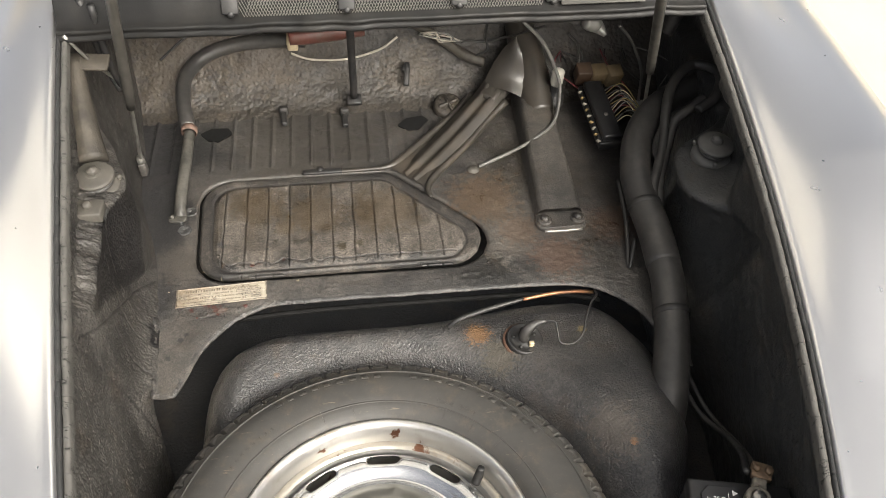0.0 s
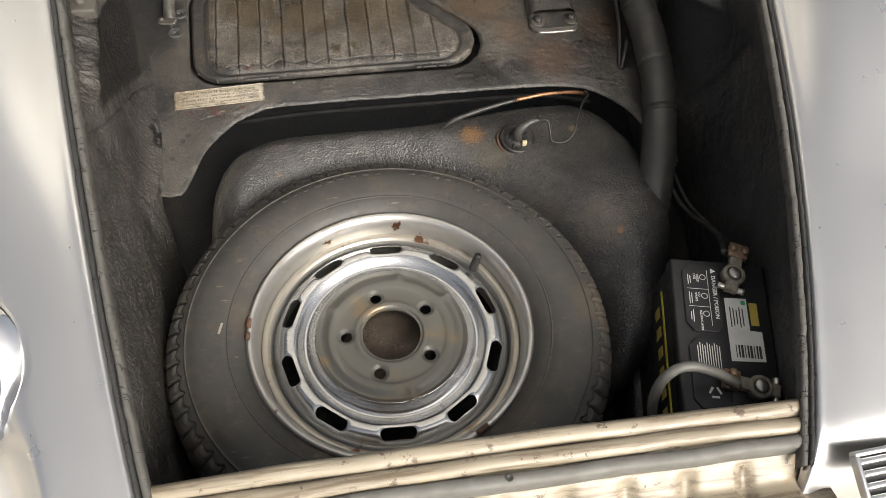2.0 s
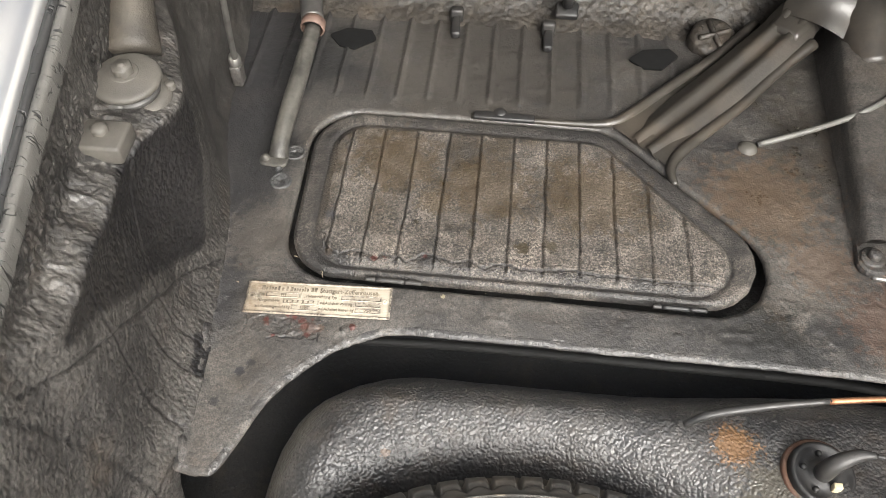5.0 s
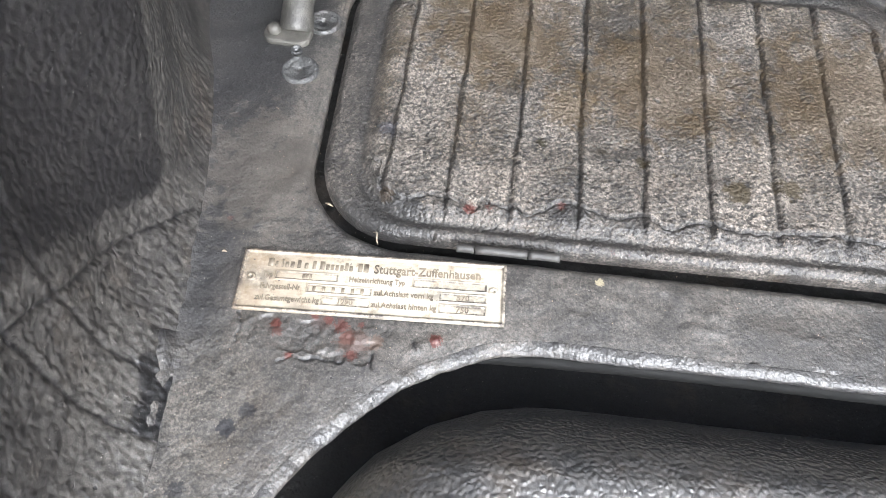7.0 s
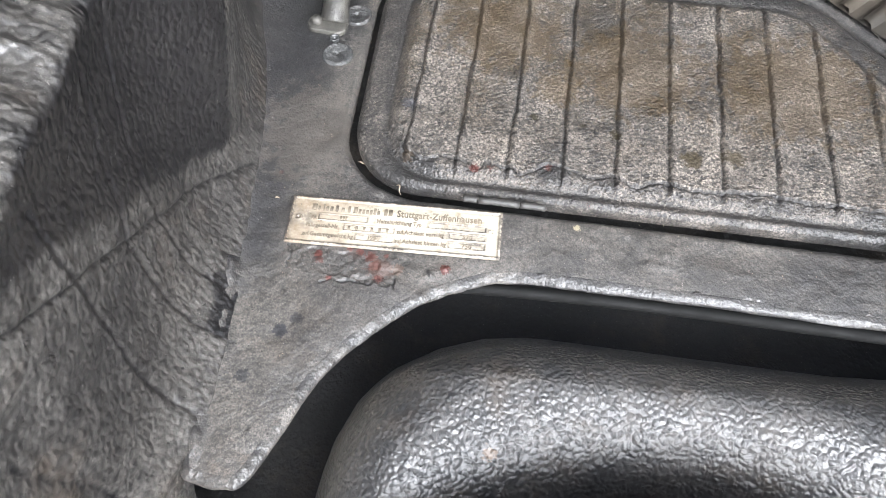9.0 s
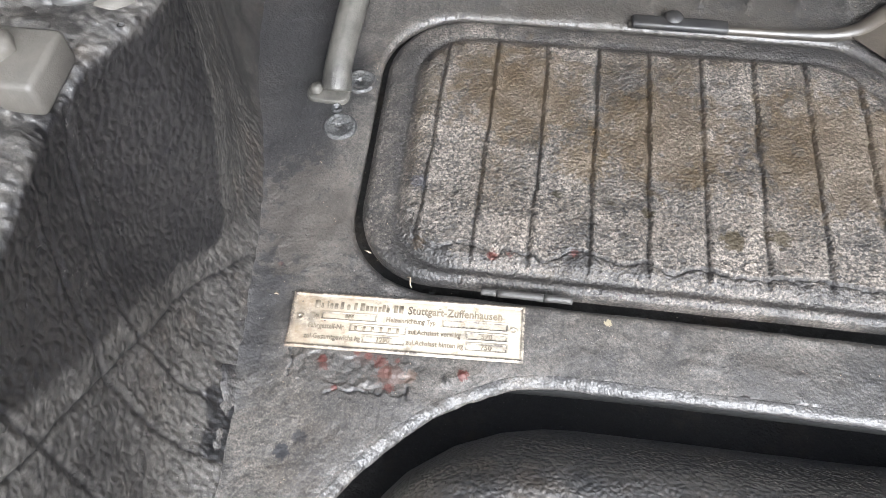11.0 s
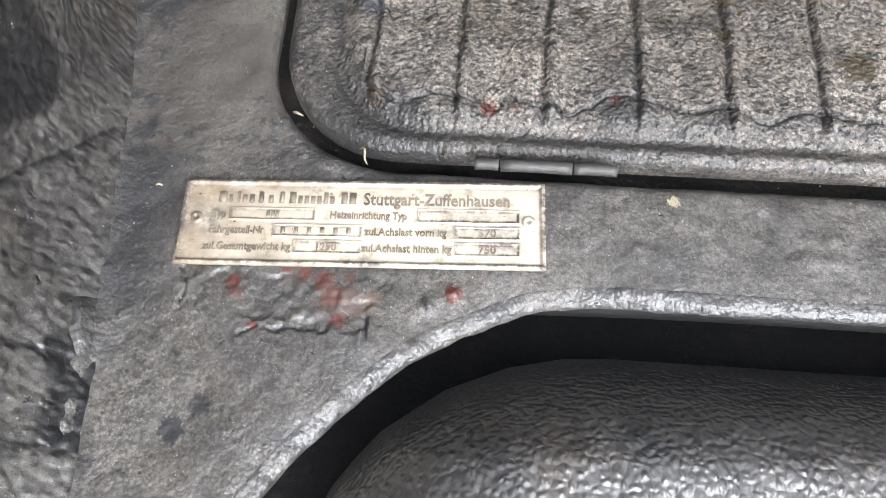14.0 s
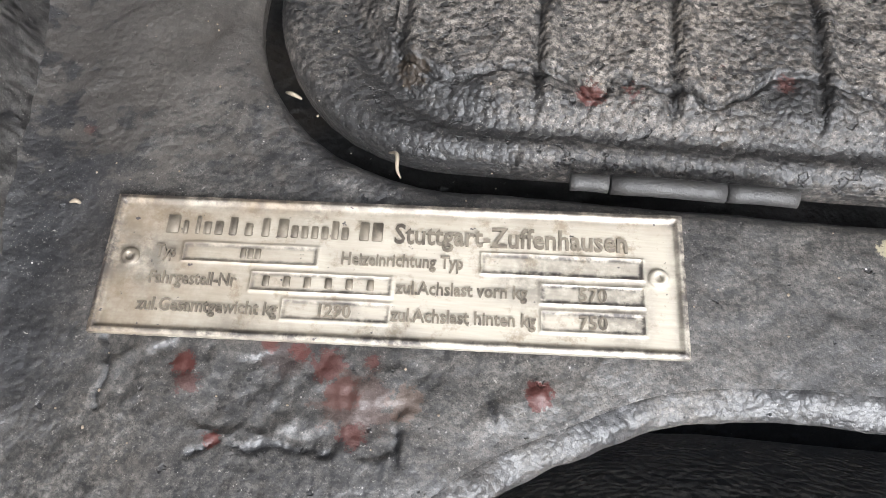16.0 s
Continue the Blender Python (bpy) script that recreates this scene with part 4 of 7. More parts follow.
def wing_mesh(right):
    y = np.arange(-0.06, 1.75, 0.012)
    off = np.array([-0.004, 0.0, 0.004, 0.012, 0.03, 0.05, 0.07, 0.09, 0.11, 0.13, 0.15, 0.17, 0.19, 0.21, 0.23, 0.25, 0.268, 0.283, 0.295, 0.305, 0.312, 0.318, 0.32, 0.32])
    up = np.array([-0.02, -0.004, 0.001, 0.004, 0.014, 0.023, 0.030, 0.035, 0.039, 0.042, 0.043, 0.042, 0.036, 0.024, 0.005, -0.018, -0.046, -0.078, -0.112, -0.15, -0.2, -0.26, -0.34, -0.45])
    o = smooth_line(np.stack([off, up], -1), 3)
    yy, k = np.meshgrid(y, np.arange(len(o)), indexing="ij")
    d, h = o[k, 0], o[k, 1]
    sign = 1 if right else -1
    x = edge_x(yy, right) + sign * d
    z = edge_z(yy) + 0.012 + h * (0.75 + 0.25 * sstep(1.3, 0.5, yy)) * np.where(h > 0, 0.3 + 0.7 * sstep(0.36, 0.68, yy), 1.0)
    z = z - 0.19 * np.clip(yy - 0.72, 0, 1) * sstep(0.0, 0.17, d)
    z = z - 0.25 * np.clip((0.10 - yy) / 0.16, 0, 1) ** 2
    if not right:
        far = np.hypot(x - LAMP_AT.x, (yy - LAMP_AT.y) / 0.8)
        bowl = LAMP_AT.z - 0.02 + (yy - LAMP_AT.y) * 0.75
        blend = 1 - sstep(0.098, 0.116, far)
        low = np.minimum(z, bowl)
        z = z + (low - z) * blend
        front = (1 - sstep(0.12, 0.30, yy)) * sstep(0.08, 0.14, d)
        z = z + (np.minimum(z, bowl) - z) * front
    return grid_mesh("panel", np.stack([x, yy, z], -1), flip=not right)


car = thing("car", (MID, 0.8, 0.0), "old silver sports car with its front luggage lid open", "car")
for right in (False, True):
    part("front_wing", wing_mesh(right), M_SILVER, car, "silver metallic front wing")

# black rubber seals in the gutters along the opening
for right in (False, True):
    sy = np.linspace(0.06, 1.14, 1500)
    sx = edge_x(sy, right) - (0.007 if right else -0.007)
    sz = edge_z(sy) + 0.004
    for name, sec, mat, label, seed in (("rubber_seal", [(-0.001, -0.006), (0.0005, 0.003), (0.003, 0.0045), (0.006, 0.003), (0.008, -0.012)], M_SEAL, "cracked black rubber seal", 31),
                                        ("seal_lip", [(-0.0095, -0.014), (-0.0092, -0.001), (-0.0075, 0.002), (-0.004, 0.0025), (-0.0012, 0.0015), (0.0, -0.006)], M_LIP, "grey perished inner lip of the seal", 33)):
        sec = np.array(sec)
        deep = sec[None, :, 1] > 0.0
        crack = 0.0005 * vnoise(sy * 70, 0.0, seed=seed + 1)
        side = 0.0004 * vnoise(sy * 70, 3.0, seed=seed) + 0.0006 * vnoise(sy * 11, 5.0, seed=seed)
        p = np.stack([sx[:, None] + (1 if right else -1) * (sec[None, :, 0] + side[:, None]), sy[:, None] + 0 * sec[None, :, 0],
                      sz[:, None] + sec[None, :, 1] - crack[:, None] * deep], -1)
        part(name, grid_mesh(name, p, flip=right), mat, car, label)

# ---- raised lid over the compartment ----
lm = pose(MID, 1.13, 0.955, -57, 0, 0) @ Matrix.Rotation(math.pi, 4, "Z")
outline = rounded_outline([(-0.5, 0.02), (0.5, 0.02), (0.40, 0.98), (-0.40, 0.98)], [0.03, 0.03, 0.14, 0.14])
part("front_lid", plate_mesh(outline, 0.012, lm, 0.003), M_LID, car, "dull silver front lid standing open")

# Unseen panel added to keep sky light from falling in behind the cowl
part("closing_panel", block(1.5, 0.52, 0.02, pose(MID, 1.45, 0.935), 0.006), M_SILVER, car, "unseen silver panel added behind the lid to block sky light")

# ---- cowl under the lid with a wire mesh ----
sec = [(1.066, 0.846), (1.060, 0.8475), (1.058, 0.851), (1.062, 0.8545), (1.064, 0.858), (1.061, 0.861), (1.066, 0.865), (1.075, 0.868), (1.095, 0.905), (1.12, 0.95), (1.20, 0.95), (1.20, 0.80), (1.085, 0.838)]
xs_ = np.linspace(-0.45, 0.575, 160)
sec = np.array(sec)
p = np.stack([xs_[:, None] + 0 * sec[None, :, 0], sec[None, :, 0] + 0.0015 * vnoise(xs_ * 30, 0.0)[:, None], sec[None, :, 1] + 0.0015 * vnoise(xs_ * 22, 5.0)[:, None]], -1)
cowl = part("cowl_panel", grid_mesh("cowl_panel", p, wrap_v=True), M_COWL, car, "black painted cowl panel")


# ---- hinged access cover in the floor ----
M_HINGE = plain("grimy_hinge_steel", (0.04, 0.038, 0.036), 0.5, 0.15, vary=0.6, scale=220, bump=0.0006, dirt=0.8, dirt_color=(0.04, 0.036, 0.032))
INNER = rounded_outline([(-0.274, 0.876), (0.228, 0.876), (0.038, 1.087), (-0.282, 1.087)], [0.045, 0.045, 0.04, 0.045], 10)
TEAR = smooth_line([(-0.34, 0.93), (-0.268, 0.916), (-0.265, 0.909), (-0.262, 0.902), (-0.257, 0.895), (-0.248, 0.889), (-0.239, 0.890), (-0.227, 0.894), (-0.214, 0.892), (-0.202, 0.887), (-0.199, 0.892), (-0.19, 0.890), (-0.179, 0.889), (-0.173, 0.885), (-0.166, 0.888), (-0.152, 0.897), (-0.136, 0.893),
                    (-0.12, 0.889), (-0.105, 0.893), (-0.09, 0.887), (-0.07, 0.892), (-0.04, 0.888), (0.0, 0.892), (0.05, 0.889), (0.3, 0.89)], 5)


def tear(x, y):
    """How far a place lies above the torn edge of the coating near the front of the cover."""
    return y - np.interp(x, TEAR[:, 0], TEAR[:, 1]) + 0.0009 * lumps(x, y, size=0.005, seed=44)


def cover_height(x, y):
    d, f = -sdf_polygon(COVER, x, y), -sdf_polygon(INNER, x, y)
    z = 0.5025 + 0.00025 * lumps(x, y, size=0.012, seed=41)
    z = z - 0.0040 * np.clip(1 - d / 0.006, 0, 1) ** 2 - 0.0018 * np.exp(-((f + 0.001) / 0.0035) ** 2)
    z = z + field_weight(f) * (0.0035 + 0.0004 * lumps(x, y, size=0.016, seed=42) + 0.0002 * lumps(x, y, size=0.006, seed=43) - 0.0016 * cover_grooves(x, y) + 0.0016 * rib_rows(x, -0.2555, 0.0385, 0.0026) - 0.0006 * rib_rows(x, -0.2395, 0.0385, 0.006))
    front = sstep(0.94, 0.91, y) * sstep(0.002, 0.006, f)
    e = tear(x, y)
    z = z + front * (0.0013 * sstep(-0.0005, 0.0005, e) - 0.0018 * np.exp(-((e + 0.0012) / 0.0009) ** 2) * (0.4 + 0.8 * np.clip(lumps(x, y, size=0.02, seed=54) + 0.4, 0, 1)) + 0.0003 * np.exp(-((e - 0.0012) / 0.0012) ** 2))
    lower = front * (1 - sstep(-0.002, 0.0, e))
    z = z + lower * 0.0008 * lumps(x, y, size=0.009, seed=46)
    return z - 0.003 * np.exp(-(np.hypot(x + 0.2245, y - 0.8675) / 0.0012) ** 2)


def cover_grooves(x, y):
    return rib_rows(x + 0.0012 * vnoise(y * 40, np.round((x + 0.259) / 0.0385) * 3.1), -0.259, 0.0385, 0.0014)


def cover_bare_shade(x, y, z):
    f, e = -sdf_polygon(INNER, x, y), tear(x, y)
    front = sstep(0.94, 0.91, y) * sstep(0.002, 0.006, f)
    # thin dark line below the torn edge: its undercut shadow, painted
    crack = front * np.exp(-((e + 0.0008) / 0.0008) ** 2) * (0.35 + 0.65 * sstep(-0.2, 0.3, lumps(x, y, size=0.02, seed=55)))
    rim = 0.9 * (1 - sstep(-0.003, 0.003, f)) * (0.75 + 0.35 * lumps(x, y, size=0.02, seed=56))
    # grooves and inner valley carry grime and painted shade; the rest is bare coating
    return 0.75 * field_weight(f) * cover_grooves(x, y) ** 1.5 + 0.5 * np.exp(-(f / 0.004) ** 2) + crack + rim + 0.75 * front * (1 - sstep(-0.001, 0.001, e)) * (0.8 + 0.4 * lumps(x, y, size=0.012, seed=57)) + 0.55 * np.clip(lumps(x, y, size=0.05, seed=48), 0, 1)


def field_weight(f):
    return sstep(0.0, 0.010, f)


def cover_wet(x, y, z):
    strip = vnoise(np.floor((x + 0.259) / 0.0385) * 1.7, 0.0, seed=49)
    return sstep(-0.45, 0.4, strip + 0.7 * lumps(x, y, size=0.06, seed=50)) * sstep(0.90, 0.99, y + 0.03 * lumps(x, y, size=0.03, seed=52)) * sstep(0.0, 0.008, -sdf_polygon(INNER, x, y)) + 1.2 * np.clip(lumps(x, y, size=0.013, seed=53) - 0.75, 0, 1)


cover = thing("access_cover", (-0.05, 0.98, 0.49), "ribbed black access cover with brown grime, closed in the floor", "access cover")
xs = np.concatenate([np.arange(-0.31, -0.1, 0.0008), np.arange(-0.1, 0.225, 0.0014)])
ys = np.concatenate([np.arange(0.85, 0.883, 0.001), np.arange(0.883, 0.903, 0.00045), np.arange(0.903, 0.925, 0.001), np.arange(0.925, 1.112, 0.0022)])
me = field_mesh("panel", xs, ys, lambda x, y: sdf_polygon(COVER, x, y), cover_height, skirt=0.008)
mark(me, "bare", cover_bare_shade)
mark(me, "wet", cover_wet)
mark(me, "sleek", lambda x, y, z: 0.35 * (1 - sstep(-0.003, 0.003, -sdf_polygon(INNER, x, y))))
part("panel", me, M_COVER, cover)


def hinge_mesh(x0, x1, y):
    out = []
    cuts = [x0, x0 + (x1 - x0) * 0.18, x0 + (x1 - x0) * 0.69, x1]
    for a, b, r in zip(cuts, cuts[1:], (0.0024, 0.0026, 0.0025)):
        out.append(sweep([(a + 0.0003, y, 0.5045), ((a + b) / 2, y + 0.0002, 0.5046), (b - 0.0003, y, 0.5045)], r, 14, 3))
    return joined("hinge", out)


part("hinge", hinge_mesh(-0.210, -0.151, 0.8585), M_HINGE, cover, "worn bare steel hinge")
part("hinge", hinge_mesh(0.085, 0.14, 0.8565), M_BLACK, cover)
part("catch", block(0.075, 0.012, 0.006, pose(-0.08, 1.117, 0.501), 0.002), M_BLACK, cover)
part("catch_knob", revolve([(0.0, 0.006), (0.006, 0.006), (0.008, 0.003), (0.008, 0.0)], pose(-0.085, 1.122, 0.503), 16), M_BLACK, cover)
# Sheet added below the cover; its dark colour stands for shade in the gap.
tray = block(0.56, 0.30, 0.006, pose(-0.04, 0.98, 0.462), name="cover_gap_sheet")
single("cover_gap_sheet", tray, M_DEEP_SHADE, "dark sheet added under the access cover to blacken the gap", "tray", kind="structure")

# ---- data plate ----
data_plate = thing("data_plate", PLATE_AT.translation, "worn embossed aluminium data plate riveted to the floor", "data plate")


def plate_metal():
    n = Nodes("worn_plate_metal")
    grime = n.ramp(n.noise(160, 6, 0.72), 0.52, 0.7)
    brushed = n.noise(90, 4, 0.6, at=n.scaled(1, 14, 1))
    c = n.mix(brushed, (0.33, 0.293, 0.236), (0.51, 0.462, 0.38))
    c = n.mix(n.math("MULTIPLY", grime, 0.7), c, (0.19, 0.145, 0.09))
    c = n.mix(n.math("MULTIPLY", n.attr("wet"), n.ramp(n.noise(60, 5, 0.7), 0.3, 0.65, 0.2, 0.9)), c, (0.17, 0.125, 0.08))
    c = n.mix(n.ramp(n.noise(420, 3), 0.68, 0.74), c, (0.06, 0.05, 0.05))
    c = n.mix(n.math("MULTIPLY", n.attr("bare"), n.ramp(n.noise(230, 5, 0.7), 0.3, 0.6)), c, (0.05, 0.042, 0.038))
    return n.done(c, n.ramp(n.noise(140, 3), 0.2, 0.8, 0.36, 0.52), 0.25, n.bump(n.math("ADD", brushed, grime), 0.25, 0.0002))


M_PLATE, M_TYPE = plate_metal(), plain("raised_type_metal", (0.2, 0.17, 0.13), 0.42, 0.4, vary=0.35, scale=300, dirt=0.8, dirt_color=(0.05, 0.04, 0.033))
PW, PH = 0.149, 0.0385


def plate_height(x, y):
    d = np.minimum(PW / 2 - np.abs(x), PH / 2 - np.abs(y))
    z = 0.0012 + 0.0006 * np.exp(-((d - 0.0012) / 0.0007) ** 2) - 0.0005 * sstep(0.001, 0.0026, d)
    z = z + 0.00012 * lumps(x, y, size=0.012, seed=51) - 0.0004 * np.exp(-(np.hypot(x + 0.4 * PW, y - 0.005) / 0.006) ** 2)
    for a, b, c, e in PLATE_BOXES:
        cx, cy, hx, hy = (a + b) / 2, (c + e) / 2, (b - a) / 2, (e - c) / 2
        q = np.maximum(np.abs(x - cx) - hx, np.abs(y - cy) - hy)
        z = z + 0.00045 * np.exp(-(q / 0.00035) ** 2)
    for rx in (-0.4555, 0.4555):
        z = z + 0.0004 * np.exp(-((np.hypot(x - rx * PW, y - 0.0015) - 0.0021) / 0.0006) ** 2) - 0.0006 * np.exp(-(np.hypot(x - rx * PW, y - 0.0015) / 0.0011) ** 2)
    return z


def fx(f):
    return (f - 0.5) * PW


def fy(f):
    return (0.5 - f) * PH


PLATE_BOXES = [(fx(0.135), fx(0.372), fy(0.475), fy(0.34)), (fx(0.655), fx(0.93), fy(0.475), fy(0.33)), (fx(0.262), fx(0.505), fy(0.665), fy(0.53)),
               (fx(0.757), fx(0.93), fy(0.665), fy(0.53)), (fx(0.322), fx(0.505), fy(0.855), fy(0.715)), (fx(0.758), fx(0.93), fy(0.855), fy(0.715))]
me = field_mesh("plate", np.linspace(-PW / 2 - 0.0004, PW / 2 + 0.0004, 400), np.linspace(-PH / 2 - 0.0004, PH / 2 + 0.0004, 110),
                lambda x, y: np.maximum(np.abs(x) - PW / 2, np.abs(y) - PH / 2), plate_height, skirt=0.0016)
mark(me, "bare", lambda x, y, z: np.exp(-((PW / 2 - np.abs(x)) / 0.0026) ** 2) + 0.9 * np.exp(-((PH / 2 - y) / 0.0026) ** 2) + 0.8 * np.exp(-((y + PH / 2 - 0.0012) / 0.001) ** 2) + 0.7 * np.exp(-(np.hypot(x + 0.455 * PW, y - 0.0015) / 0.006) ** 2)
     + 0.8 * np.max([np.exp(-((np.maximum(np.abs(x - (a + b) / 2) - (b - a) / 2, np.abs(y - (c + e) / 2) - (e - c) / 2) + 0.0006) / 0.0005) ** 2) for a, b, c, e in PLATE_BOXES], axis=0) + 0.6 * np.clip(lumps(x, y, size=0.02, seed=57) - 0.3, 0, 1))
mark(me, "wet", lambda x, y, z: 0.9 * sstep(0.01, -0.075, x) + 0.5 * sstep(0.008, 0.019, y))
me.transform(PLATE_AT)
part("plate", me, M_PLATE, data_plate)


def plate_text(text, f0, f1, mid, size, parent):
    me = letters(text, size, Matrix(), 0.00022)
    w = max(v.co.x for v in me.vertices)
    me.transform(PLATE_AT @ pose(fx(f0), fy(mid) - size * 0.34, 0.00095) @ Matrix.Diagonal(((fx(f1) - fx(f0)) / w, 1, 1, 1)))
    part("lettering", me, M_TYPE, parent)


for text, f0, f1, mid in (("Typ", 0.088, 0.124, 0.41), ("Heizeinrichtung Typ", 0.413, 0.625, 0.41), ("Fahrgestell-Nr", 0.085, 0.238, 0.60), ("zul.Achslast vorn kg", 0.513, 0.735, 0.60),
                          ("zul.Gesamtgewicht kg", 0.075, 0.316, 0.79), ("zul.Achslast hinten kg", 0.508, 0.75, 0.79), ("1290", 0.38, 0.44, 0.785), ("570", 0.82, 0.868, 0.597), ("750", 0.82, 0.868, 0.787)):
    plate_text(text, f0, f1, mid, 0.0049, data_plate)
plate_text("Stuttgart-Zuffenhausen", 0.502, 0.905, 0.215, 0.0078, data_plate)
# the maker's name, the model and the serial number are plain upright bars
NAME_BARS = [(0.098, 0.121, 1.0), (0.127, 0.137, 0.7), (0.15, 0.158, 1.0), (0.164, 0.178, 0.7), (0.184, 0.199, 0.75), (0.21, 0.224, 1.0), (0.238, 0.252, 0.7), (0.268, 0.282, 1.0)]
NAME_BARS += [(0.296, 0.315, 1.0)] + [(0.32 + 0.0178 * k, 0.333 + 0.0178 * k, 1.0 if k == 4 else 0.68) for k in range(6)] + [(0.441, 0.458, 1.0), (0.463, 0.482, 1.0)]
for f0, f1, tall in NAME_BARS:
    a = 0.28 - 0.14 * tall
    part("raised_bar", block(fx(f1) - fx(f0), fy(a) - fy(0.28), 0.0005, PLATE_AT @ pose((fx(f0) + fx(f1)) / 2, (fy(a) + fy(0.28)) / 2, 0.00075), 0.0003, segments=1), M_TYPE, data_plate)
for f0, f1, a, b in [(0.237 + 0.013 * k, 0.247 + 0.013 * k, 0.37, 0.445) for k in range(3)] + [(0.283 + 0.036 * k, 0.295 + 0.036 * k, 0.56, 0.635) for k in range(6)]:
    part("raised_bar", block(fx(f1) - fx(f0), fy(a) - fy(b), 0.0005, PLATE_AT @ pose((fx(f0) + fx(f1)) / 2, (fy(a) + fy(b)) / 2, 0.00075), 0.0002, segments=1), M_TYPE, data_plate)
for f in (0.0445, 0.9555):
    part("rivet", revolve([(0.0008, 0.0006), (0.001, 0.0016), (0.0019, 0.0017), (0.0026, 0.0011), (0.0027, 0.0004)], PLATE_AT @ pose(fx(f), 0.0015, -0.0002 if f < 0.5 else 0.0002), 20), M_TYPE if f < 0.5 else M_PLATE, data_plate)
# worn stamping in the floor below the plate, as plain upright bars
stamp = thing("stamped_mark", (-0.25, 0.797, 0.5), "worn row of stamped marks in rusty floor steel", "stamped mark")
for sx in (-0.298, -0.2915, -0.284, -0.2695, -0.262, -0.254):
    for off in (-0.0016, 0.0016):
        pts = [PLATE_AT.to_3x3() @ Vector((off, b, 0)) + Vector((sx, 0.7968 + 0.05 * (sx + 0.254), 0.4987)) for b in (-0.0048, 0.0, 0.0048)]
        part("stamped_bar", sweep([tuple(q) for q in pts], 0.0006, 8, 2), M_FLOOR, stamp)

# flat round plugs in the floor
for x, y, r in ((-0.329, 0.986, 0.0125), (-0.322, 1.032, 0.012), (-0.335, 1.003, 0.004)):
    p = thing("floor_plug", (x, y, 0.5), "round black metal plug pressed into the floor", "floor plug", "floor plugs")
    part("disc", revolve([(0.0, -0.002), (0.0013, -0.002), (0.0016, 0.0018), (r * 0.6, 0.0016), (r * 0.72, 0.0019), (r * 0.8, 0.0027), (r * 0.93, 0.0026), (r, 0.0014), (r, -0.001)], pose(x, y, 0.5), 28), M_DARK, p)

# ---- stiffener channel running back from the cover ----
stiff = thing("stiffener_bracket", (0.2, 1.18, 0.5), "black forked steel stiffener running back over the floor", "bracket")
part("ridge", sweep([(-0.12, 1.117, 0.501), (0.0, 1.118, 0.501), (0.048, 1.122, 0.502), (0.075, 1.14, 0.504), (0.13, 1.195, 0.508), (0.19, 1.25, 0.515), (0.24, 1.30, 0.53)], [0.003, 0.004, 0.006, 0.007, 0.007, 0.008, 0.009], 12, 6), M_STIFF, stiff)
part("ridge", sweep([(0.122, 1.03, 0.500), (0.118, 1.052, 0.502), (0.13, 1.078, 0.504), (0.165, 1.115, 0.508), (0.21, 1.16, 0.515), (0.26, 1.215, 0.53), (0.30, 1.25, 0.545)], [0.004, 0.006, 0.007, 0.007, 0.007, 0.007, 0.008], 12, 6), M_STIFF, stiff)
la = smooth_line([(0.05, 1.118, 0.503), (0.13, 1.195, 0.508), (0.19, 1.25, 0.516), (0.25, 1.31, 0.535)], 12)
lb = smooth_line([(0.119, 1.052, 0.503), (0.165, 1.115, 0.509), (0.21, 1.16, 0.517), (0.30, 1.25, 0.545)], 12)
f = np.linspace(0, 1, 14)[None, :, None]
part("web", grid_mesh("web", la[:, None] * (1 - f) + lb[:, None] * f + np.array([0, 0, 0.001])), M_STIFF, stiff)
line = smooth_line([(0.085, 1.085, 0.502), (0.14, 1.14, 0.51), (0.20, 1.20, 0.525), (0.262, 1.262, 0.55), (0.285, 1.29, 0.565)], 10)
way = np.gradient(line, axis=0)
side = np.stack([way[:, 1], -way[:, 0], 0 * way[:, 0]], -1)
side /= np.linalg.norm(side, axis=1)[:, None]
width = np.interp(np.arange(len(line)), [0, 12, 24, 40], [0.03, 0.036, 0.034, 0.03])
sec = np.array([(-1.0, -0.012), (-0.85, 0.0), (-0.6, 0.001), (-0.5, 0.006), (-0.25, 0.0065), (-0.15, 0.001), (0.15, 0.001), (0.25, 0.0065), (0.5, 0.006), (0.6, 0.001), (0.85, 0.0), (1.0, -0.012)])
p = line[:, None] + side[:, None] * (sec[None, :, :1] * width[:, None, None]) + np.array([0, 0, 1.0]) * sec[None, :, 1:]
part("channel", grid_mesh("channel", p, flip=True), M_STIFF, stiff)
part("end_cap", block(0.05, 0.075, 0.03, pose(0.285, 1.285, 0.535, 14, 0, -42), 0.006, taper=0.8), M_STIFF, stiff)

# ---- long steering cover box ----
box = thing("shaft_cover", (0.36, 1.1, 0.5), "long dusty black steel shaft cover bolted to the floor", "shaft cover")
ln = np.linspace(0, 1, 60)
sec = np.array([(-1.12, -0.03), (-1.05, -0.006), (-0.97, 0.55), (-0.86, 0.88), (-0.7, 1.0), (0.0, 1.06), (0.7, 1.0), (0.86, 0.88), (0.97, 0.55), (1.05, -0.006), (1.12, -0.03)])
cx, cy = 0.352 + 0.012 * ln, 0.955 + 0.38 * ln
hw, ht = 0.043 - 0.008 * ln, 0.022 + 0.045 * ln
p = np.stack([cx[:, None] + sec[None, :, 0] * hw[:, None], cy[:, None] + 0 * sec[None, :, 0], 0.500 + sec[None, :, 1] * ht[:, None] + 0.0008 * lumps(cx[:, None] + sec[None, :, 0] * 0.04, cy[:, None], size=0.01)], -1)
part("cover", grid_mesh("cover", p, flip=True), M_FLOOR, box)
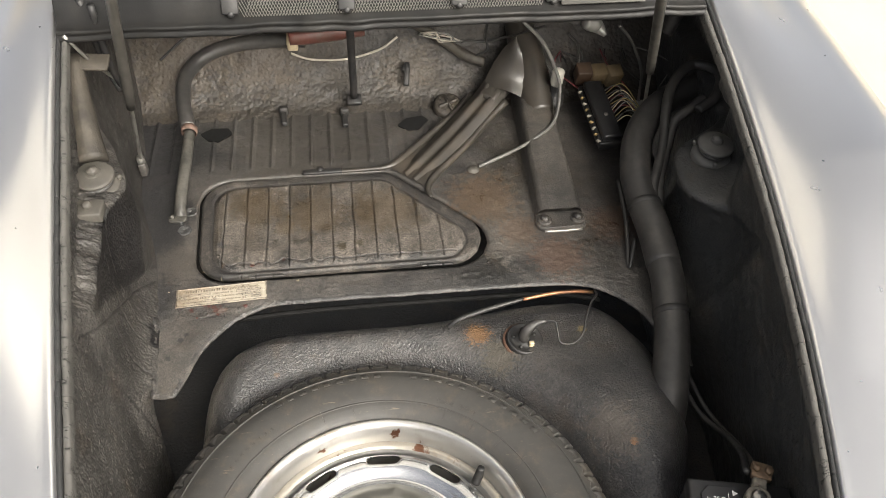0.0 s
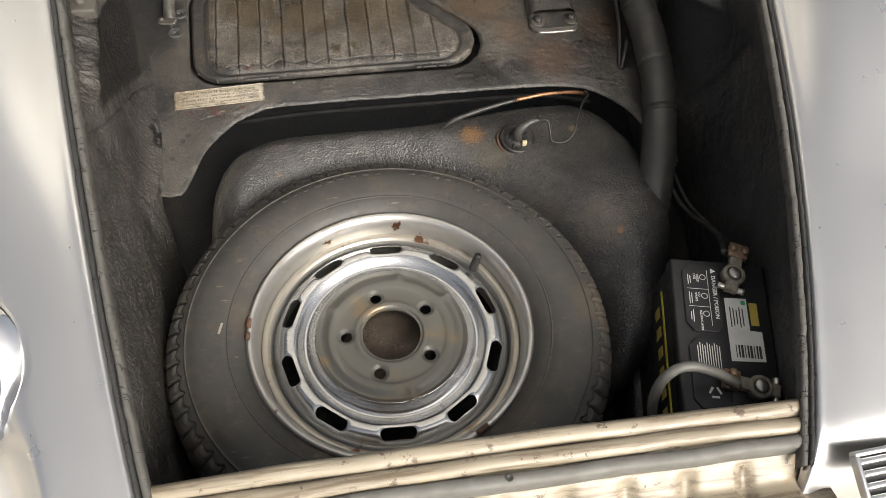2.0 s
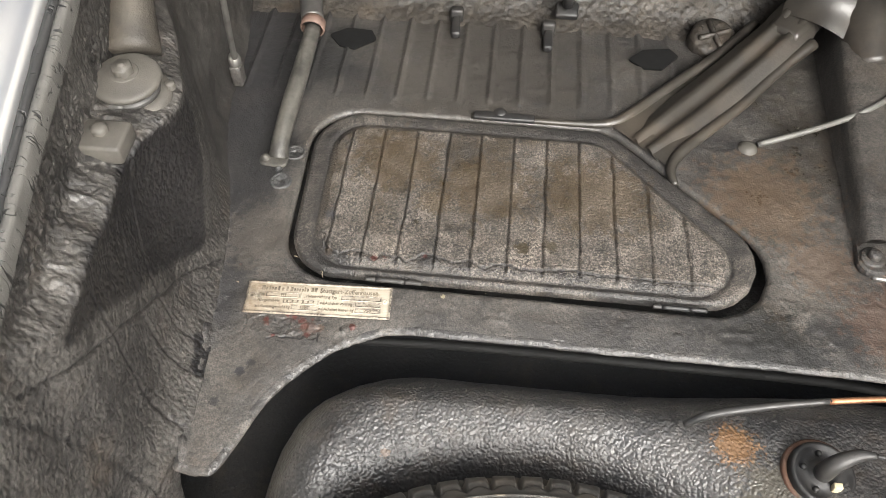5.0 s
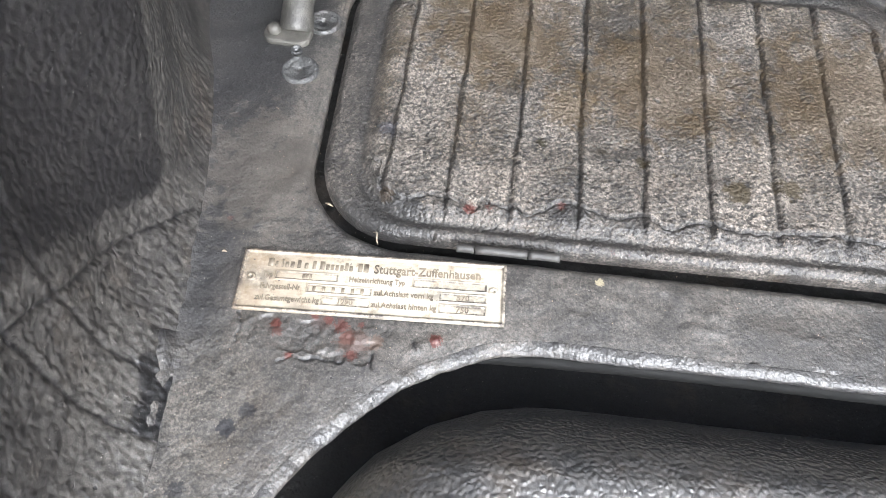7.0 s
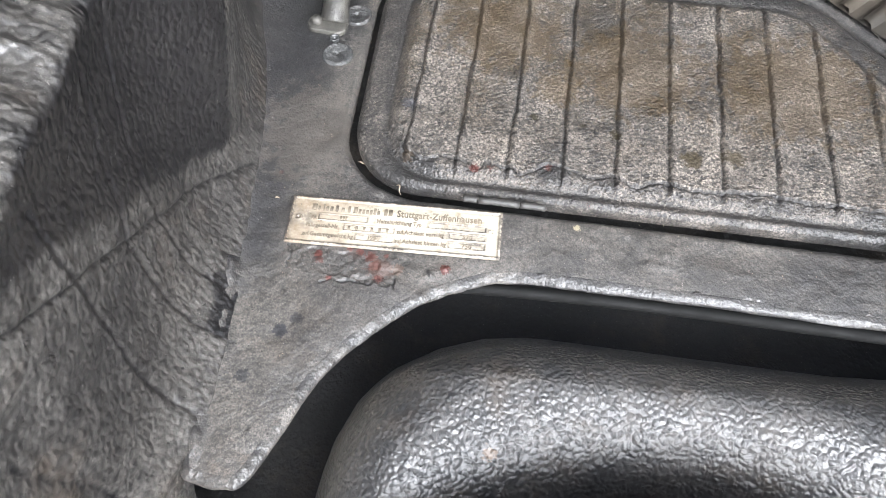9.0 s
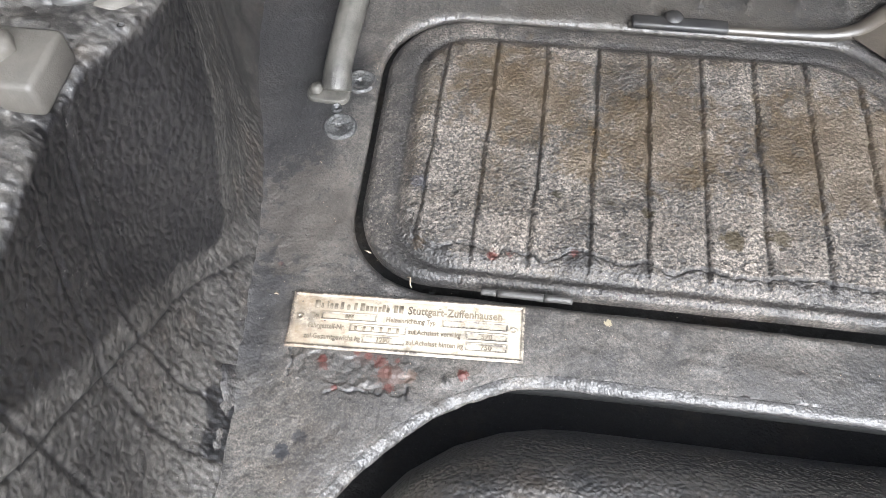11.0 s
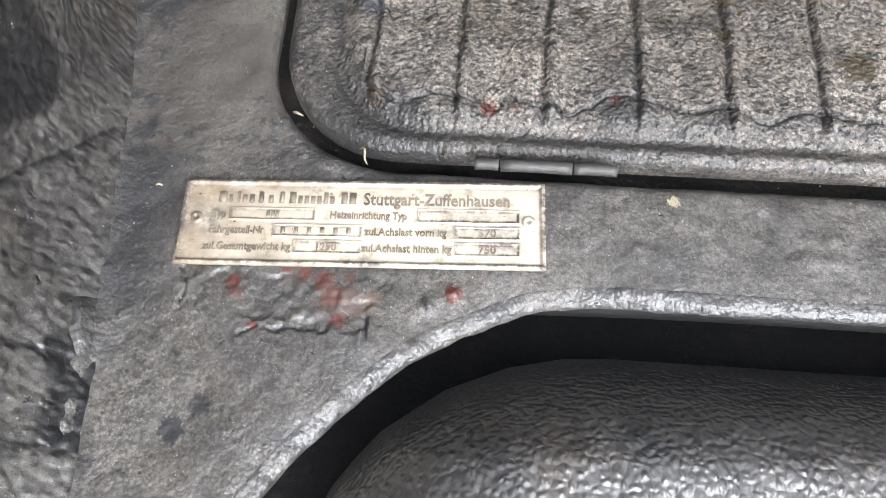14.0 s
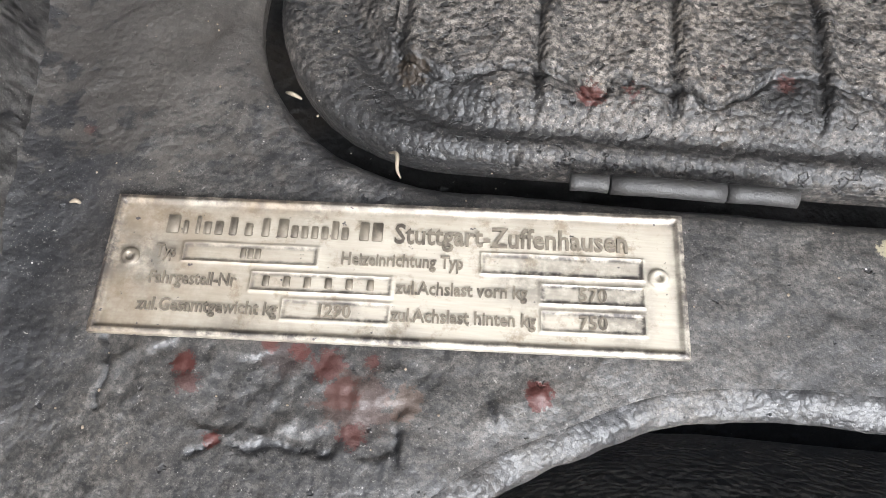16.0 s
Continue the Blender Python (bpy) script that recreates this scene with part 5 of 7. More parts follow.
foot_line = rounded_outline([(-0.05, -0.026), (0.048, -0.026), (0.044, 0.02), (-0.044, 0.02)], [0.016, 0.016, 0.008, 0.008], 6)
part("end_plate", plate_mesh(foot_line, 0.009, pose(0.352, 0.945, 0.4995), 0.004), M_FLOOR, box)
part("end_lip", sweep([(0.318, 0.919, 0.502), (0.352, 0.917, 0.503), (0.388, 0.919, 0.502)], 0.0028, 10, 6), M_STEEL, box, "bright steel edge of the foot")
for bx_, by_ in ((0.321, 0.941), (0.383, 0.941)):
    part("bolt", joined("bolt", [revolve([(0.0, 0.010), (0.006, 0.010), (0.0075, 0.008), (0.0075, 0.003)], pose(bx_, by_, 0.508), 6), revolve([(0.0, 0.003), (0.0115, 0.003), (0.0135, 0.0018), (0.0135, 0.0)], pose(bx_, by_, 0.508), 24)]), M_FLOOR, box)

# ---- fuel tank ----
WHEEL = Vector((-0.016, 0.363, 0.49))
TANK = rounded_outline([(-0.283, 0.835), (-0.30, 0.58), (-0.15, 0.42), (0.15, 0.285), (0.30, 0.24), (0.40, 0.33), (0.475, 0.52), (0.475, 0.70), (0.42, 0.835)], [0.16, 0.05, 0.1, 0.1, 0.05, 0.1, 0.12, 0.12, 0.12])


def tank_height(x, y):
    d = -sdf_polygon(TANK, x, y)
    r = np.hypot(x - WHEEL.x, y - WHEEL.y)
    top = 0.455 + 0.058 * sstep(0.12, 0.38, x) * sstep(0.80, 0.52, y) - 0.045 * sstep(0.74, 0.85, y) * (1 - sstep(0.05, 0.3, x))
    edge = np.clip(1 - d / 0.08, 0, 1)
    top = top - 0.11 * (1 - np.sqrt(np.clip(1 - edge ** 2, 0, 1)))
    near = np.clip((0.415 - r) / 0.115, 0, 1)
    top = top - 0.15 * (1 - np.sqrt(np.clip(1 - near ** 2, 0, 1)))
    seam = np.exp(-((y - 0.762 - 0.012 * np.sin(x * 9)) / 0.006) ** 2)
    return top + 0.0007 * lumps(x, y, top, size=0.03, seed=61) + 0.0003 * lumps(x, y, top, size=0.008, seed=62) + 0.0008 * seam


tank = thing("fuel_tank", (0.1, 0.6, 0.28), "black underseal-coated steel fuel tank around the spare wheel", "fuel tank")
part("shell", field_mesh("shell", np.arange(-0.31, 0.49, 0.0024), np.arange(0.22, 0.845, 0.0026), lambda x, y: sdf_polygon(TANK, x, y), tank_height, skirt=0.12), M_TANK, tank)
SENDER = pose(0.243, 0.712, 0.462, 3, 4, 0)
sender = part("sender", revolve([(0.0, 0.006), (0.012, 0.0065), (0.014, 0.004), (0.024, 0.0035), (0.0265, 0.006), (0.029, 0.0065), (0.031, 0.004), (0.0315, -0.006)], SENDER, 40), M_BLACK, tank, "round black sender flange with screws")
for a in range(5):
    part("screw", revolve([(0.0, 0.004), (0.002, 0.004), (0.003, 0.002), (0.003, 0.0)], SENDER @ pose(0.019 * math.cos(a * 1.257 + 0.4), 0.019 * math.sin(a * 1.257 + 0.4), 0.0035), 10), M_BLACK, sender)
part("terminal_boot", sweep([(0.243, 0.712, 0.463), (0.240, 0.708, 0.482), (0.246, 0.711, 0.494), (0.262, 0.716, 0.502), (0.276, 0.716, 0.505)], [0.009, 0.0085, 0.008, 0.006, 0.003], 14, 6), M_RUBBER, sender)
part("terminal", block(0.008, 0.006, 0.012, pose(0.252, 0.698, 0.462), 0.001), M_CREAM, sender)
part("seal_ring", revolve([(0.0315, 0.0), (0.034, 0.001), (0.036, -0.001), (0.036, -0.006)], SENDER @ pose(0, 0, -0.002), 40), M_RUSTY, sender)
single("sender_wire", sweep([(0.276, 0.716, 0.505), (0.29, 0.712, 0.506), (0.293, 0.698, 0.495), (0.297, 0.687, 0.482), (0.318, 0.684, 0.481), (0.336, 0.697, 0.487), (0.346, 0.72, 0.497), (0.362, 0.75, 0.50), (0.378, 0.772, 0.492), (0.385, 0.80, 0.47)], 0.0021, 8, 8), M_WIRE,
       "thin black wire looping from the tank sender", "wire")
pipe = thing("fuel_pipe", (0.2, 0.76, 0.48), "thin dark fuel pipe with a bright copper end", "pipe")
part("pipe", sweep([(0.118, 0.748, 0.465), (0.14, 0.755, 0.478), (0.194, 0.764, 0.489), (0.25, 0.772, 0.496)], [0.003, 0.0045, 0.0042, 0.0032], 10, 6), M_WIRE, pipe)
part("copper_end", sweep([(0.248, 0.7716, 0.4958), (0.30, 0.779, 0.496), (0.345, 0.785, 0.489), (0.38, 0.792, 0.475)], 0.0032, 10, 6), M_COPPER, pipe)
single("brake_pipe", sweep([(-0.24, 0.82, 0.442), (-0.1, 0.822, 0.448), (0.1, 0.82, 0.45), (0.3, 0.817, 0.45), (0.40, 0.80, 0.442)], 0.005, 10, 6), M_FLAP, "black pipe running under the floor edge", "pipe")

# ---- spare wheel ----
WM = pose(WHEEL.x, WHEEL.y, WHEEL.z, -5.7, 0, 0)
BOLTS = [math.radians(105 + 72 * k) for k in range(5)]
SLOTS = [math.radians(87 + 36 * k) for k in range(10)]


def tyre_rubber():
    n = Nodes("aged_tyre_rubber")
    c = n.mix(n.noise(14, 5, 0.65), (0.026, 0.0255, 0.025), (0.058, 0.055, 0.05))
    c = n.mix(n.ramp(n.noise(45, 5, 0.7), 0.5, 0.72, 0, 0.55), c, (0.085, 0.07, 0.052))
    c = n.mix(n.ramp(n.noise(160, 4, 0.7), 0.6, 0.75, 0, 0.4), c, (0.11, 0.095, 0.075))
    c = n.mix(n.ramp(n.noise(7, 3), 0.55, 0.7, 0, 0.35), c, (0.1, 0.075, 0.05))
    scuff = n.ramp(n.noise(60, 4, 0.7, at=n.scaled(0.4, 2.2, 1)), 0.64, 0.72)
    c = n.mix(n.math("MULTIPLY", scuff, 0.6), c, (0.2, 0.17, 0.12))
    return n.done(c, n.ramp(n.noise(50, 3), 0.2, 0.8, 0.5, 0.7), 0.0, n.bump(n.noise(500, 3), 0.4, 0.0003))


def rim_metal(name, base, rough, metal, stain=0.5, rust=0.70):
    n = Nodes(name)
    c = n.mix(n.noise(25, 4), tuple(v * 0.85 for v in base), base)
    c = n.mix(n.ramp(n.noise(13, 4, 0.6), 0.54, 0.72, 0, stain), c, (0.25, 0.17, 0.09))
    c = n.mix(n.ramp(n.noise(22, 4, 0.6), rust, rust + 0.05), c, (0.13, 0.06, 0.035))
    return n.done(c, n.ramp(n.noise(30, 5, 0.65), 0.3, 0.8, rough - 0.03, rough + 0.07), metal, n.bump(n.noise(40, 2), 0.03, 0.0005))


M_TYRE = tyre_rubber()
M_RIM = rim_metal("worn_silver_rim", (0.6, 0.605, 0.615), 0.22, 0.95, 0.3, 0.74)
M_RIMBAND = rim_metal("rust_stained_rim_band", (0.4, 0.37, 0.32), 0.32, 0.7, 0.95, 0.62)
M_PAN = underseal("dusty_pan", tar=(0.05, 0.04, 0.032), dust=(0.16, 0.12, 0.09), dusty=(0.2, 0.6), rough=(0.7, 0.9), grain=400, depth=0.001)
M_RIMFLANGE = rim_metal("stained_rim_flange", (0.52, 0.51, 0.49), 0.32, 0.85, 0.6, 0.66)
M_DISC = rim_metal("grey_wheel_disc", (0.15, 0.147, 0.132), 0.36, 0.45, 0.75)

wheel = thing("spare_wheel", WHEEL - Vector((0, 0, 0.15)), "spare wheel with worn tyre and rust-stained silver steel rim", "spare wheel")
TP = [(0.199, 0.014), (0.2035, 0.0225), (0.211, 0.031), (0.220, 0.0365), (0.226, 0.0385), (0.2265, 0.0395), (0.228, 0.0395), (0.2285, 0.0390), (0.236, 0.0415), (0.25, 0.0435), (0.262, 0.0435), (0.272, 0.042), (0.2825, 0.0385),
      (0.2835, 0.0397), (0.285, 0.0395), (0.286, 0.0370), (0.292, 0.0345), (0.298, 0.0315), (0.304, 0.0275), (0.3095, 0.0225), (0.3135, 0.0165), (0.3165, 0.008), (0.3185, -0.002), (0.3195, -0.018), (0.320, -0.042), (0.319, -0.062), (0.314, -0.082), (0.30, -0.105), (0.27, -0.122), (0.22, -0.115), (0.20, -0.10)]
TP = smooth_line(TP, 4)


def tread(p, a):
    r, z = TP[:, 0][:, None], TP[:, 1][:, None]
    t = a[None, :] / (2 * np.pi) * 76
    tri = np.abs((t * 2) % 2 - 1)
    lug = np.abs(t - np.round(t))
    lug2 = np.abs(t + 0.5 - np.round(t + 0.5))
    # scalloped edge of the tread, then staggered blocks over the shoulder
    border = 0.2935 + 0.007 * np.abs(np.sin(np.pi * t))
    edge = np.exp(-((r - border) / 0.0017) ** 2)
    on = sstep(0.0, 0.003, r - border)
    second = np.exp(-((z - 0.008 - 0.010 * (tri - 0.5)) / 0.0022) ** 2) * on
    third = np.exp(-((z + 0.018 - 0.009 * (0.5 - tri)) / 0.0026) ** 2)
    groove = (1 - sstep(0.06, 0.12, lug)) * (z > 0.008) * on + (1 - sstep(0.06, 0.12, lug2)) * (z <= 0.008) * on
    depth = 0.0062 * np.clip(groove + edge * 0.8 + second + third, 0, 1)
    k = 1 - depth / r
    out = p.copy()
    out[..., 0] *= k
    out[..., 1] *= k
    out[..., 2] -= depth * 0.6 + 0 * a
    return out


tyre = part("tyre", revolve(TP, WM, 1088, "tyre", tread), M_TYRE, wheel, "worn black tyre with blocky shoulder tread")


def on_wall(r, deg, up=0.0):
    """A pose on the tyre's side: x along the rim, y outward."""
    z = float(np.interp(r, TP[:60, 0], TP[:60, 1]))
    slope = float(np.interp(r + 0.004, TP[:60, 0], TP[:60, 1])) - z
    return WM @ pose(0, 0, 0, 0, 0, deg - 90) @ pose(0, r, z + up, math.degrees(math.atan2(slope, 0.004)), 0, 0)


for deg in (74, 86, 98, 110, 62, 50, 38, 26):
    part("mould_line", block(0.0009, 0.019, 0.0007, on_wall(0.221, deg, 0.0006) @ pose(0, 0, -0.0004), 0.0), M_TYRE, tyre)
# the maker's name is left as raised plain bars
for deg in list(np.arange(88, 121, 4.1)) + list(np.arange(60, 80, 4.1)) + list(np.arange(33, 54, 4.1)):
    part("raised_bar", block(0.011, 0.009, 0.0013, on_wall(0.273, float(deg), -0.0003), 0.0006, segments=1), M_TYRE, tyre)
for i, ch in enumerate("TUBE TYPE"):
    if ch != " ":
        part("lettering", letters(ch, 0.0085, on_wall(0.235, 66 - i * 1.75, 0.0004), 0.0006, align="CENTER"), M_TYRE, tyre)
for i, deg in enumerate(np.arange(128, 150, 2.6)):
    part("raised_bar", block(0.005, 0.005, 0.0007, on_wall(0.243, float(deg), -0.0001), 0.0004, segments=1), M_TYRE, tyre)
part("white_mark", block(0.003, 0.018, 0.0006, on_wall(0.236, 176, 0.0) @ pose(0, 0, 0, 0, 0, 80), 0.0), M_WHITE_WIRE, tyre, "faded white paint mark")

rim = part("rim", revolve(smooth_line([(0.165, -0.040), (0.171, -0.028), (0.1735, -0.014), (0.1752, -0.0085), (0.178, -0.0062), (0.182, -0.0055), (0.1858, -0.0058), (0.1872, -0.002), (0.1876, 0.007), (0.1885, 0.0145), (0.1905, 0.0205), (0.1945, 0.0262), (0.1992, 0.0285), (0.2026, 0.0268), (0.2042, 0.0225), (0.204, 0.012)], 4), WM, 160), M_RIMFLANGE, wheel, "stained rim flange with rust spots")
part("rim_band", revolve(smooth_line([(0.1745, -0.0080), (0.178, -0.0052), (0.182, -0.0045), (0.1855, -0.0048)], 4), WM, 160), M_RIMBAND, rim, "tan rust-stained band inside the rim")
DISC = np.array([(0.0, 0.0), (0.042, 0.0), (0.046, 0.0025), (0.052, 0.0032), (0.058, 0.002), (0.075, 0.0015), (0.082, 0.003), (0.09, 0.0035), (0.097, 0.001), (0.103, 0.0), (0.107, 0.002), (0.110, 0.0025), (0.113, -0.002), (0.118, -0.008),
                 (0.124, -0.011), (0.130, -0.008), (0.137, -0.002), (0.144, 0.001), (0.152, 0.001), (0.159, -0.003), (0.166, -0.010), (0.170, -0.016), (0.173, -0.023)])


def disc_height(x, y):
    r = np.hypot(x, y)
    line = smooth_line(DISC, 6)
    z = np.interp(r, line[:, 0], line[:, 1])
    for a in BOLTS:
        q = np.hypot(x - 0.065 * math.cos(a), y - 0.065 * math.sin(a))
        z = z - 0.0025 * np.clip(1 - (q - 0.0085) / 0.005, 0, 1) * (q < 0.0135)
    for a in SLOTS:
        q = slot_distance(x, y, a)
        z = z - 0.0012 * np.clip(1 - q / 0.006, 0, 1) ** 2
    for a in (1.35, 0.55, 2.6, 4.9):
        z = z + 0.0035 * np.exp(-(np.hypot(x - 0.1 * math.cos(a), y - 0.1 * math.sin(a)) / 0.008) ** 2)
    return z


def slot_distance(x, y, a):
    u, v = -x * math.sin(a) + y * math.cos(a), x * math.cos(a) + y * math.sin(a) - 0.1515
    return np.hypot(np.maximum(np.abs(u) - 0.0165, 0), v) - 0.0082


def hub_inside(x, y):
    r = np.hypot(x, y)
    d = np.maximum(r - 0.109, 0.042 - r)
    for a in BOLTS:
        d = np.maximum(d, 0.0085 - np.hypot(x - 0.065 * math.cos(a), y - 0.065 * math.sin(a)))
    return d


def ring_inside(x, y):
    r = np.hypot(x, y)
    d = np.maximum(r - 0.1728, 0.109 - r)
    for a in SLOTS:
        d = np.maximum(d, -slot_distance(x, y, a))
    return d


g = np.arange(-0.112, 0.1121, 0.0013)
me = field_mesh("hub_disc", g, g, hub_inside, disc_height, skirt=0.004)
me.transform(WM)
part("hub_disc", me, M_DISC, wheel, "dull grey hub disc with five bolt holes")
g = np.arange(-0.1745, 0.1746, 0.0015)
me = field_mesh("slotted_ring", g, g, ring_inside, disc_height, skirt=0.004)
me.transform(WM)
part("slotted_ring", me, M_RIM, wheel, "shiny silver ring with ten slots")
for deg, w in ((172, 0.016), (178, 0.012), (300, 0.02)):
    part("balance_weight", block(w, 0.007, 0.007, WM @ pose(0, 0, 0, 0, 0, deg - 90) @ pose(0, 0.2005, 0.0245), 0.002), M_RUSTY, rim, "brown clip-on balance weight")
va = math.radians(36)
part("valve", sweep([tuple(WM @ Vector((0.170 * math.cos(va), 0.170 * math.sin(va), -0.004))), tuple(WM @ Vector((0.176 * math.cos(va), 0.176 * math.sin(va), 0.012))), tuple(WM @ Vector((0.179 * math.cos(va), 0.179 * math.sin(va), 0.024)))], [0.007, 0.0065, 0.005], 14, 5), M_BLACK, wheel, "black rubber valve cap")

# pan under the wheel
single("wheel_well", revolve([(0.0, 0.0), (0.2, 0.0), (0.28, 0.02), (0.30, 0.05)], pose(WHEEL.x, WHEEL.y, 0.285), 64), M_DARK, "dark pressed pan under the spare wheel", "wheel well", kind="structure")

# hump of the pan that shows through the wheel's hub hole
single("pan_hump", revolve([(0.0, 0.0), (0.05, 0.0), (0.075, -0.01), (0.08, -0.10)], pose(WHEEL.x, WHEEL.y, 0.435), 40), M_PAN, "brown dusty hump of the pan under the wheel hub", "pan", kind="structure")

# ---- battery ----
BM_ = pose(0.425, 0.255, 0.40, 0, 0, -12.2)
battery = thing("battery", BM_.translation, "black car battery with white labels, yellow stripe and corroded clamps", "car battery")
BH = 0.19
part("case", block(0.130, 0.232, BH - 0.012, BM_ @ pose(-0.004, 0, 0), 0.004), M_PLASTIC, battery)
part("lid", block(0.132, 0.236, 0.026, BM_ @ pose(-0.004, 0, BH - 0.026), 0.004), M_PLASTIC, battery)


def on_top(v, u, up=0.0):
    return BM_ @ pose(v, u, BH + up)


for u0, u1 in ((0.006, 0.108), (-0.102, -0.004)):
    o = [(-0.056, u0 + 0.012), (-0.046, u0), (-0.014, u0), (-0.006, u0 + 0.012), (-0.006, u1 - 0.012), (-0.014, u1), (-0.046, u1), (-0.056, u1 - 0.012)]
    panel = part("vent_cover", plate_mesh(o, 0.004, on_top(0, 0, -0.0005), 0.0012), M_PLASTIC, battery, "raised black vent cover with white print")
    top = u1 - 0.008
    if u0 > 0:
        part("lettering", letters("DANGER / POISON", 0.0078, on_top(-0.0155, top - 0.008, 0.0037) @ pose(0, 0, 0, 0, 0, -90), 0.0001), M_PRINT, panel)
        part("warning_triangle", plate_mesh([(-0.004, -0.003), (0.004, -0.003), (0.0, 0.004)], 0.0003, on_top(-0.013, top - 0.001, 0.0036) @ pose(0, 0, 0, 0, 0, -90)), M_PRINT, panel)
        part("printed_rule", block(0.0006, 0.085, 0.0003, on_top(-0.0215, (u0 + u1) / 2, 0.0036)), M_PRINT, panel)
        for k, (uu, words) in enumerate(((0.084, ("SHIELD", "EYES")), (0.055, ("NO", "SPARKS")), (0.028, ("SULFURIC ACID",)))):
            part("pictogram", revolve([(0.0035, 0.0003), (0.0045, 0.0003)], on_top(-0.028, uu + 0.004, 0.0036), 20), M_PRINT, panel)
            for j, word in enumerate(words):
                part("lettering", letters(word, 0.0042, on_top(-0.0365 - 0.0042 * j, uu + 0.009, 0.0037) @ pose(0, 0, 0, 0, 0, -90), 0.0001), M_PRINT, panel)
            for j in range(2):
                part("printed_bar", block(0.0011, 0.012 + 0.003 * ((j + k) % 3), 0.0003, on_top(-0.0455 - 0.003 * j, uu, 0.0036)), M_PRINT, panel)
            if k:
                part("printed_rule", block(0.028, 0.0006, 0.0003, on_top(-0.0365, uu + 0.0145, 0.0036)), M_PRINT, panel)
    else:
        for j in range(10):
            part("printed_bar", block(0.0010, 0.034 + 0.004 * (j % 3), 0.0003, on_top(-0.016 - 0.0032 * j, u0 + 0.070, 0.0036)), M_PRINT, panel)
        for j in range(3):
            part("printed_bar", block(0.010, 0.003, 0.0003, on_top(-0.028, u0 + 0.022, 0.0036) @ pose(0, 0, 0, 0, 0, 60 + 120 * j) @ pose(0, 0.006, 0)), M_PRINT, panel)
label = part("label", plate_mesh([(0.0, -0.033), (0.046, -0.031), (0.046, 0.012), (0.030, 0.013), (0.030, 0.061), (0.0, 0.060)], 0.0005, on_top(0, 0, 0.0003)), M_PAPER, battery, "white paper label with bars of print")
for j in range(9):
    part("printed_bar", block(0.0012 + 0.001 * (j % 3), 0.018, 0.0002, on_top(0.008 + 0.004 * j, -0.018, 0.0007)), M_INK, label)
for j in range(5):
    part("printed_bar", block(0.0016, 0.03 - 0.004 * (j % 3), 0.0002, on_top(0.006 + 0.0042 * j, 0.032, 0.0007)), M_INK, label)
part("green_mark", revolve([(0.0, 0.0002), (0.0035, 0.0002)], on_top(0.025, 0.054, 0.0008), 18), M_GREEN, label)
part("gold_mark", block(0.011, 0.034, 0.0004, on_top(0.0385, 0.038, 0.0002)), M_GOLD, battery, "gold printed mark")
part("side_stripe", block(0.0006, 0.20, 0.007, BM_ @ pose(-0.0694, -0.01, 0.135)), M_YELLOW, battery, "yellow printed stripe")
for j in range(6):
    part("printed_bar", block(0.0006, 0.016, 0.02, BM_ @ pose(-0.0694, -0.085 + 0.03 * j, 0.103), 0.0), M_GOLD, battery)
M_LEAD = plain("corroded_lead", (0.2, 0.185, 0.155), 0.6, 0.3, vary=0.45, scale=140, bump=0.0006, dirt=0.7, dirt_color=(0.07, 0.05, 0.035))
M_BRASSY = plain("tarnished_clamp_brass", (0.2, 0.135, 0.085), 0.5, 0.5, vary=0.5, scale=160, bump=0.0005, dirt=0.6)
for v, u, turn, mtl in ((0.012, 0.09, 75, M_LEAD), (0.027, -0.072, 170, M_LEAD)):
    T = on_top(v, u)
    part("post", revolve([(0.0, 0.022), (0.0078, 0.022), (0.0086, 0.0205), (0.0095, 0.0)], T, 24), M_ZINC, battery, "grey lead post")
    clamp = part("clamp", joined("clamp", [revolve([(0.0095, 0.017), (0.0105, 0.0185), (0.015, 0.018), (0.016, 0.016), (0.016, 0.004), (0.0095, 0.004)], T, 28), block(0.026, 0.017, 0.012, T @ pose(0.0, 0, 0.005, 0, 0, turn) @ pose(0.022, 0, 0), 0.002), block(0.016, 0.018, 0.012, T @ pose(0, 0, 0.005, 0, 0, turn + 180) @ pose(0.018, 0, 0), 0.002)]), mtl, battery, "grey corroded cable clamp")
    part("clamp_bolt", sweep([tuple(T @ pose(0, 0, 0.011, 0, 0, turn + 180) @ Vector((0.021, -0.018, 0))), tuple(T @ pose(0, 0, 0.011, 0, 0, turn + 180) @ Vector((0.021, 0, 0))), tuple(T @ pose(0, 0, 0.011, 0, 0, turn + 180) @ Vector((0.021, 0.018, 0)))], [0.0055, 0.0035, 0.0055], 6, 4), M_ZINC, clamp)
    part("saddle", block(0.022, 0.026, 0.010, T @ pose(0, 0, 0.010, 0, 0, turn) @ pose(0.038, 0, 0), 0.002), M_BRASSY, clamp, "tarnished brass cable saddle")
    for s in (-0.008, 0.008):
        part("saddle_bolt", revolve([(0.0, 0.005), (0.005, 0.005), (0.0055, 0.003), (0.0055, 0.0)], T @ pose(0, 0, 0.02, 0, 0, turn) @ pose(0.038, s, 0), 6), M_BRASSY, clamp)
single("battery_cable", sweep([(0.405, 0.184, 0.612), (0.37, 0.2, 0.628), (0.335, 0.208, 0.635), (0.308, 0.2, 0.622), (0.298, 0.183, 0.59), (0.305, 0.168, 0.555), (0.325, 0.158, 0.525), (0.34, 0.15, 0.49)], 0.0068, 14, 8), M_GREY_WIRE, "thick grey battery earth cable", "cable")
tray_b = thing("battery_tray", (0.425, 0.255, 0.28), "dark steel tray under the battery", "battery tray")
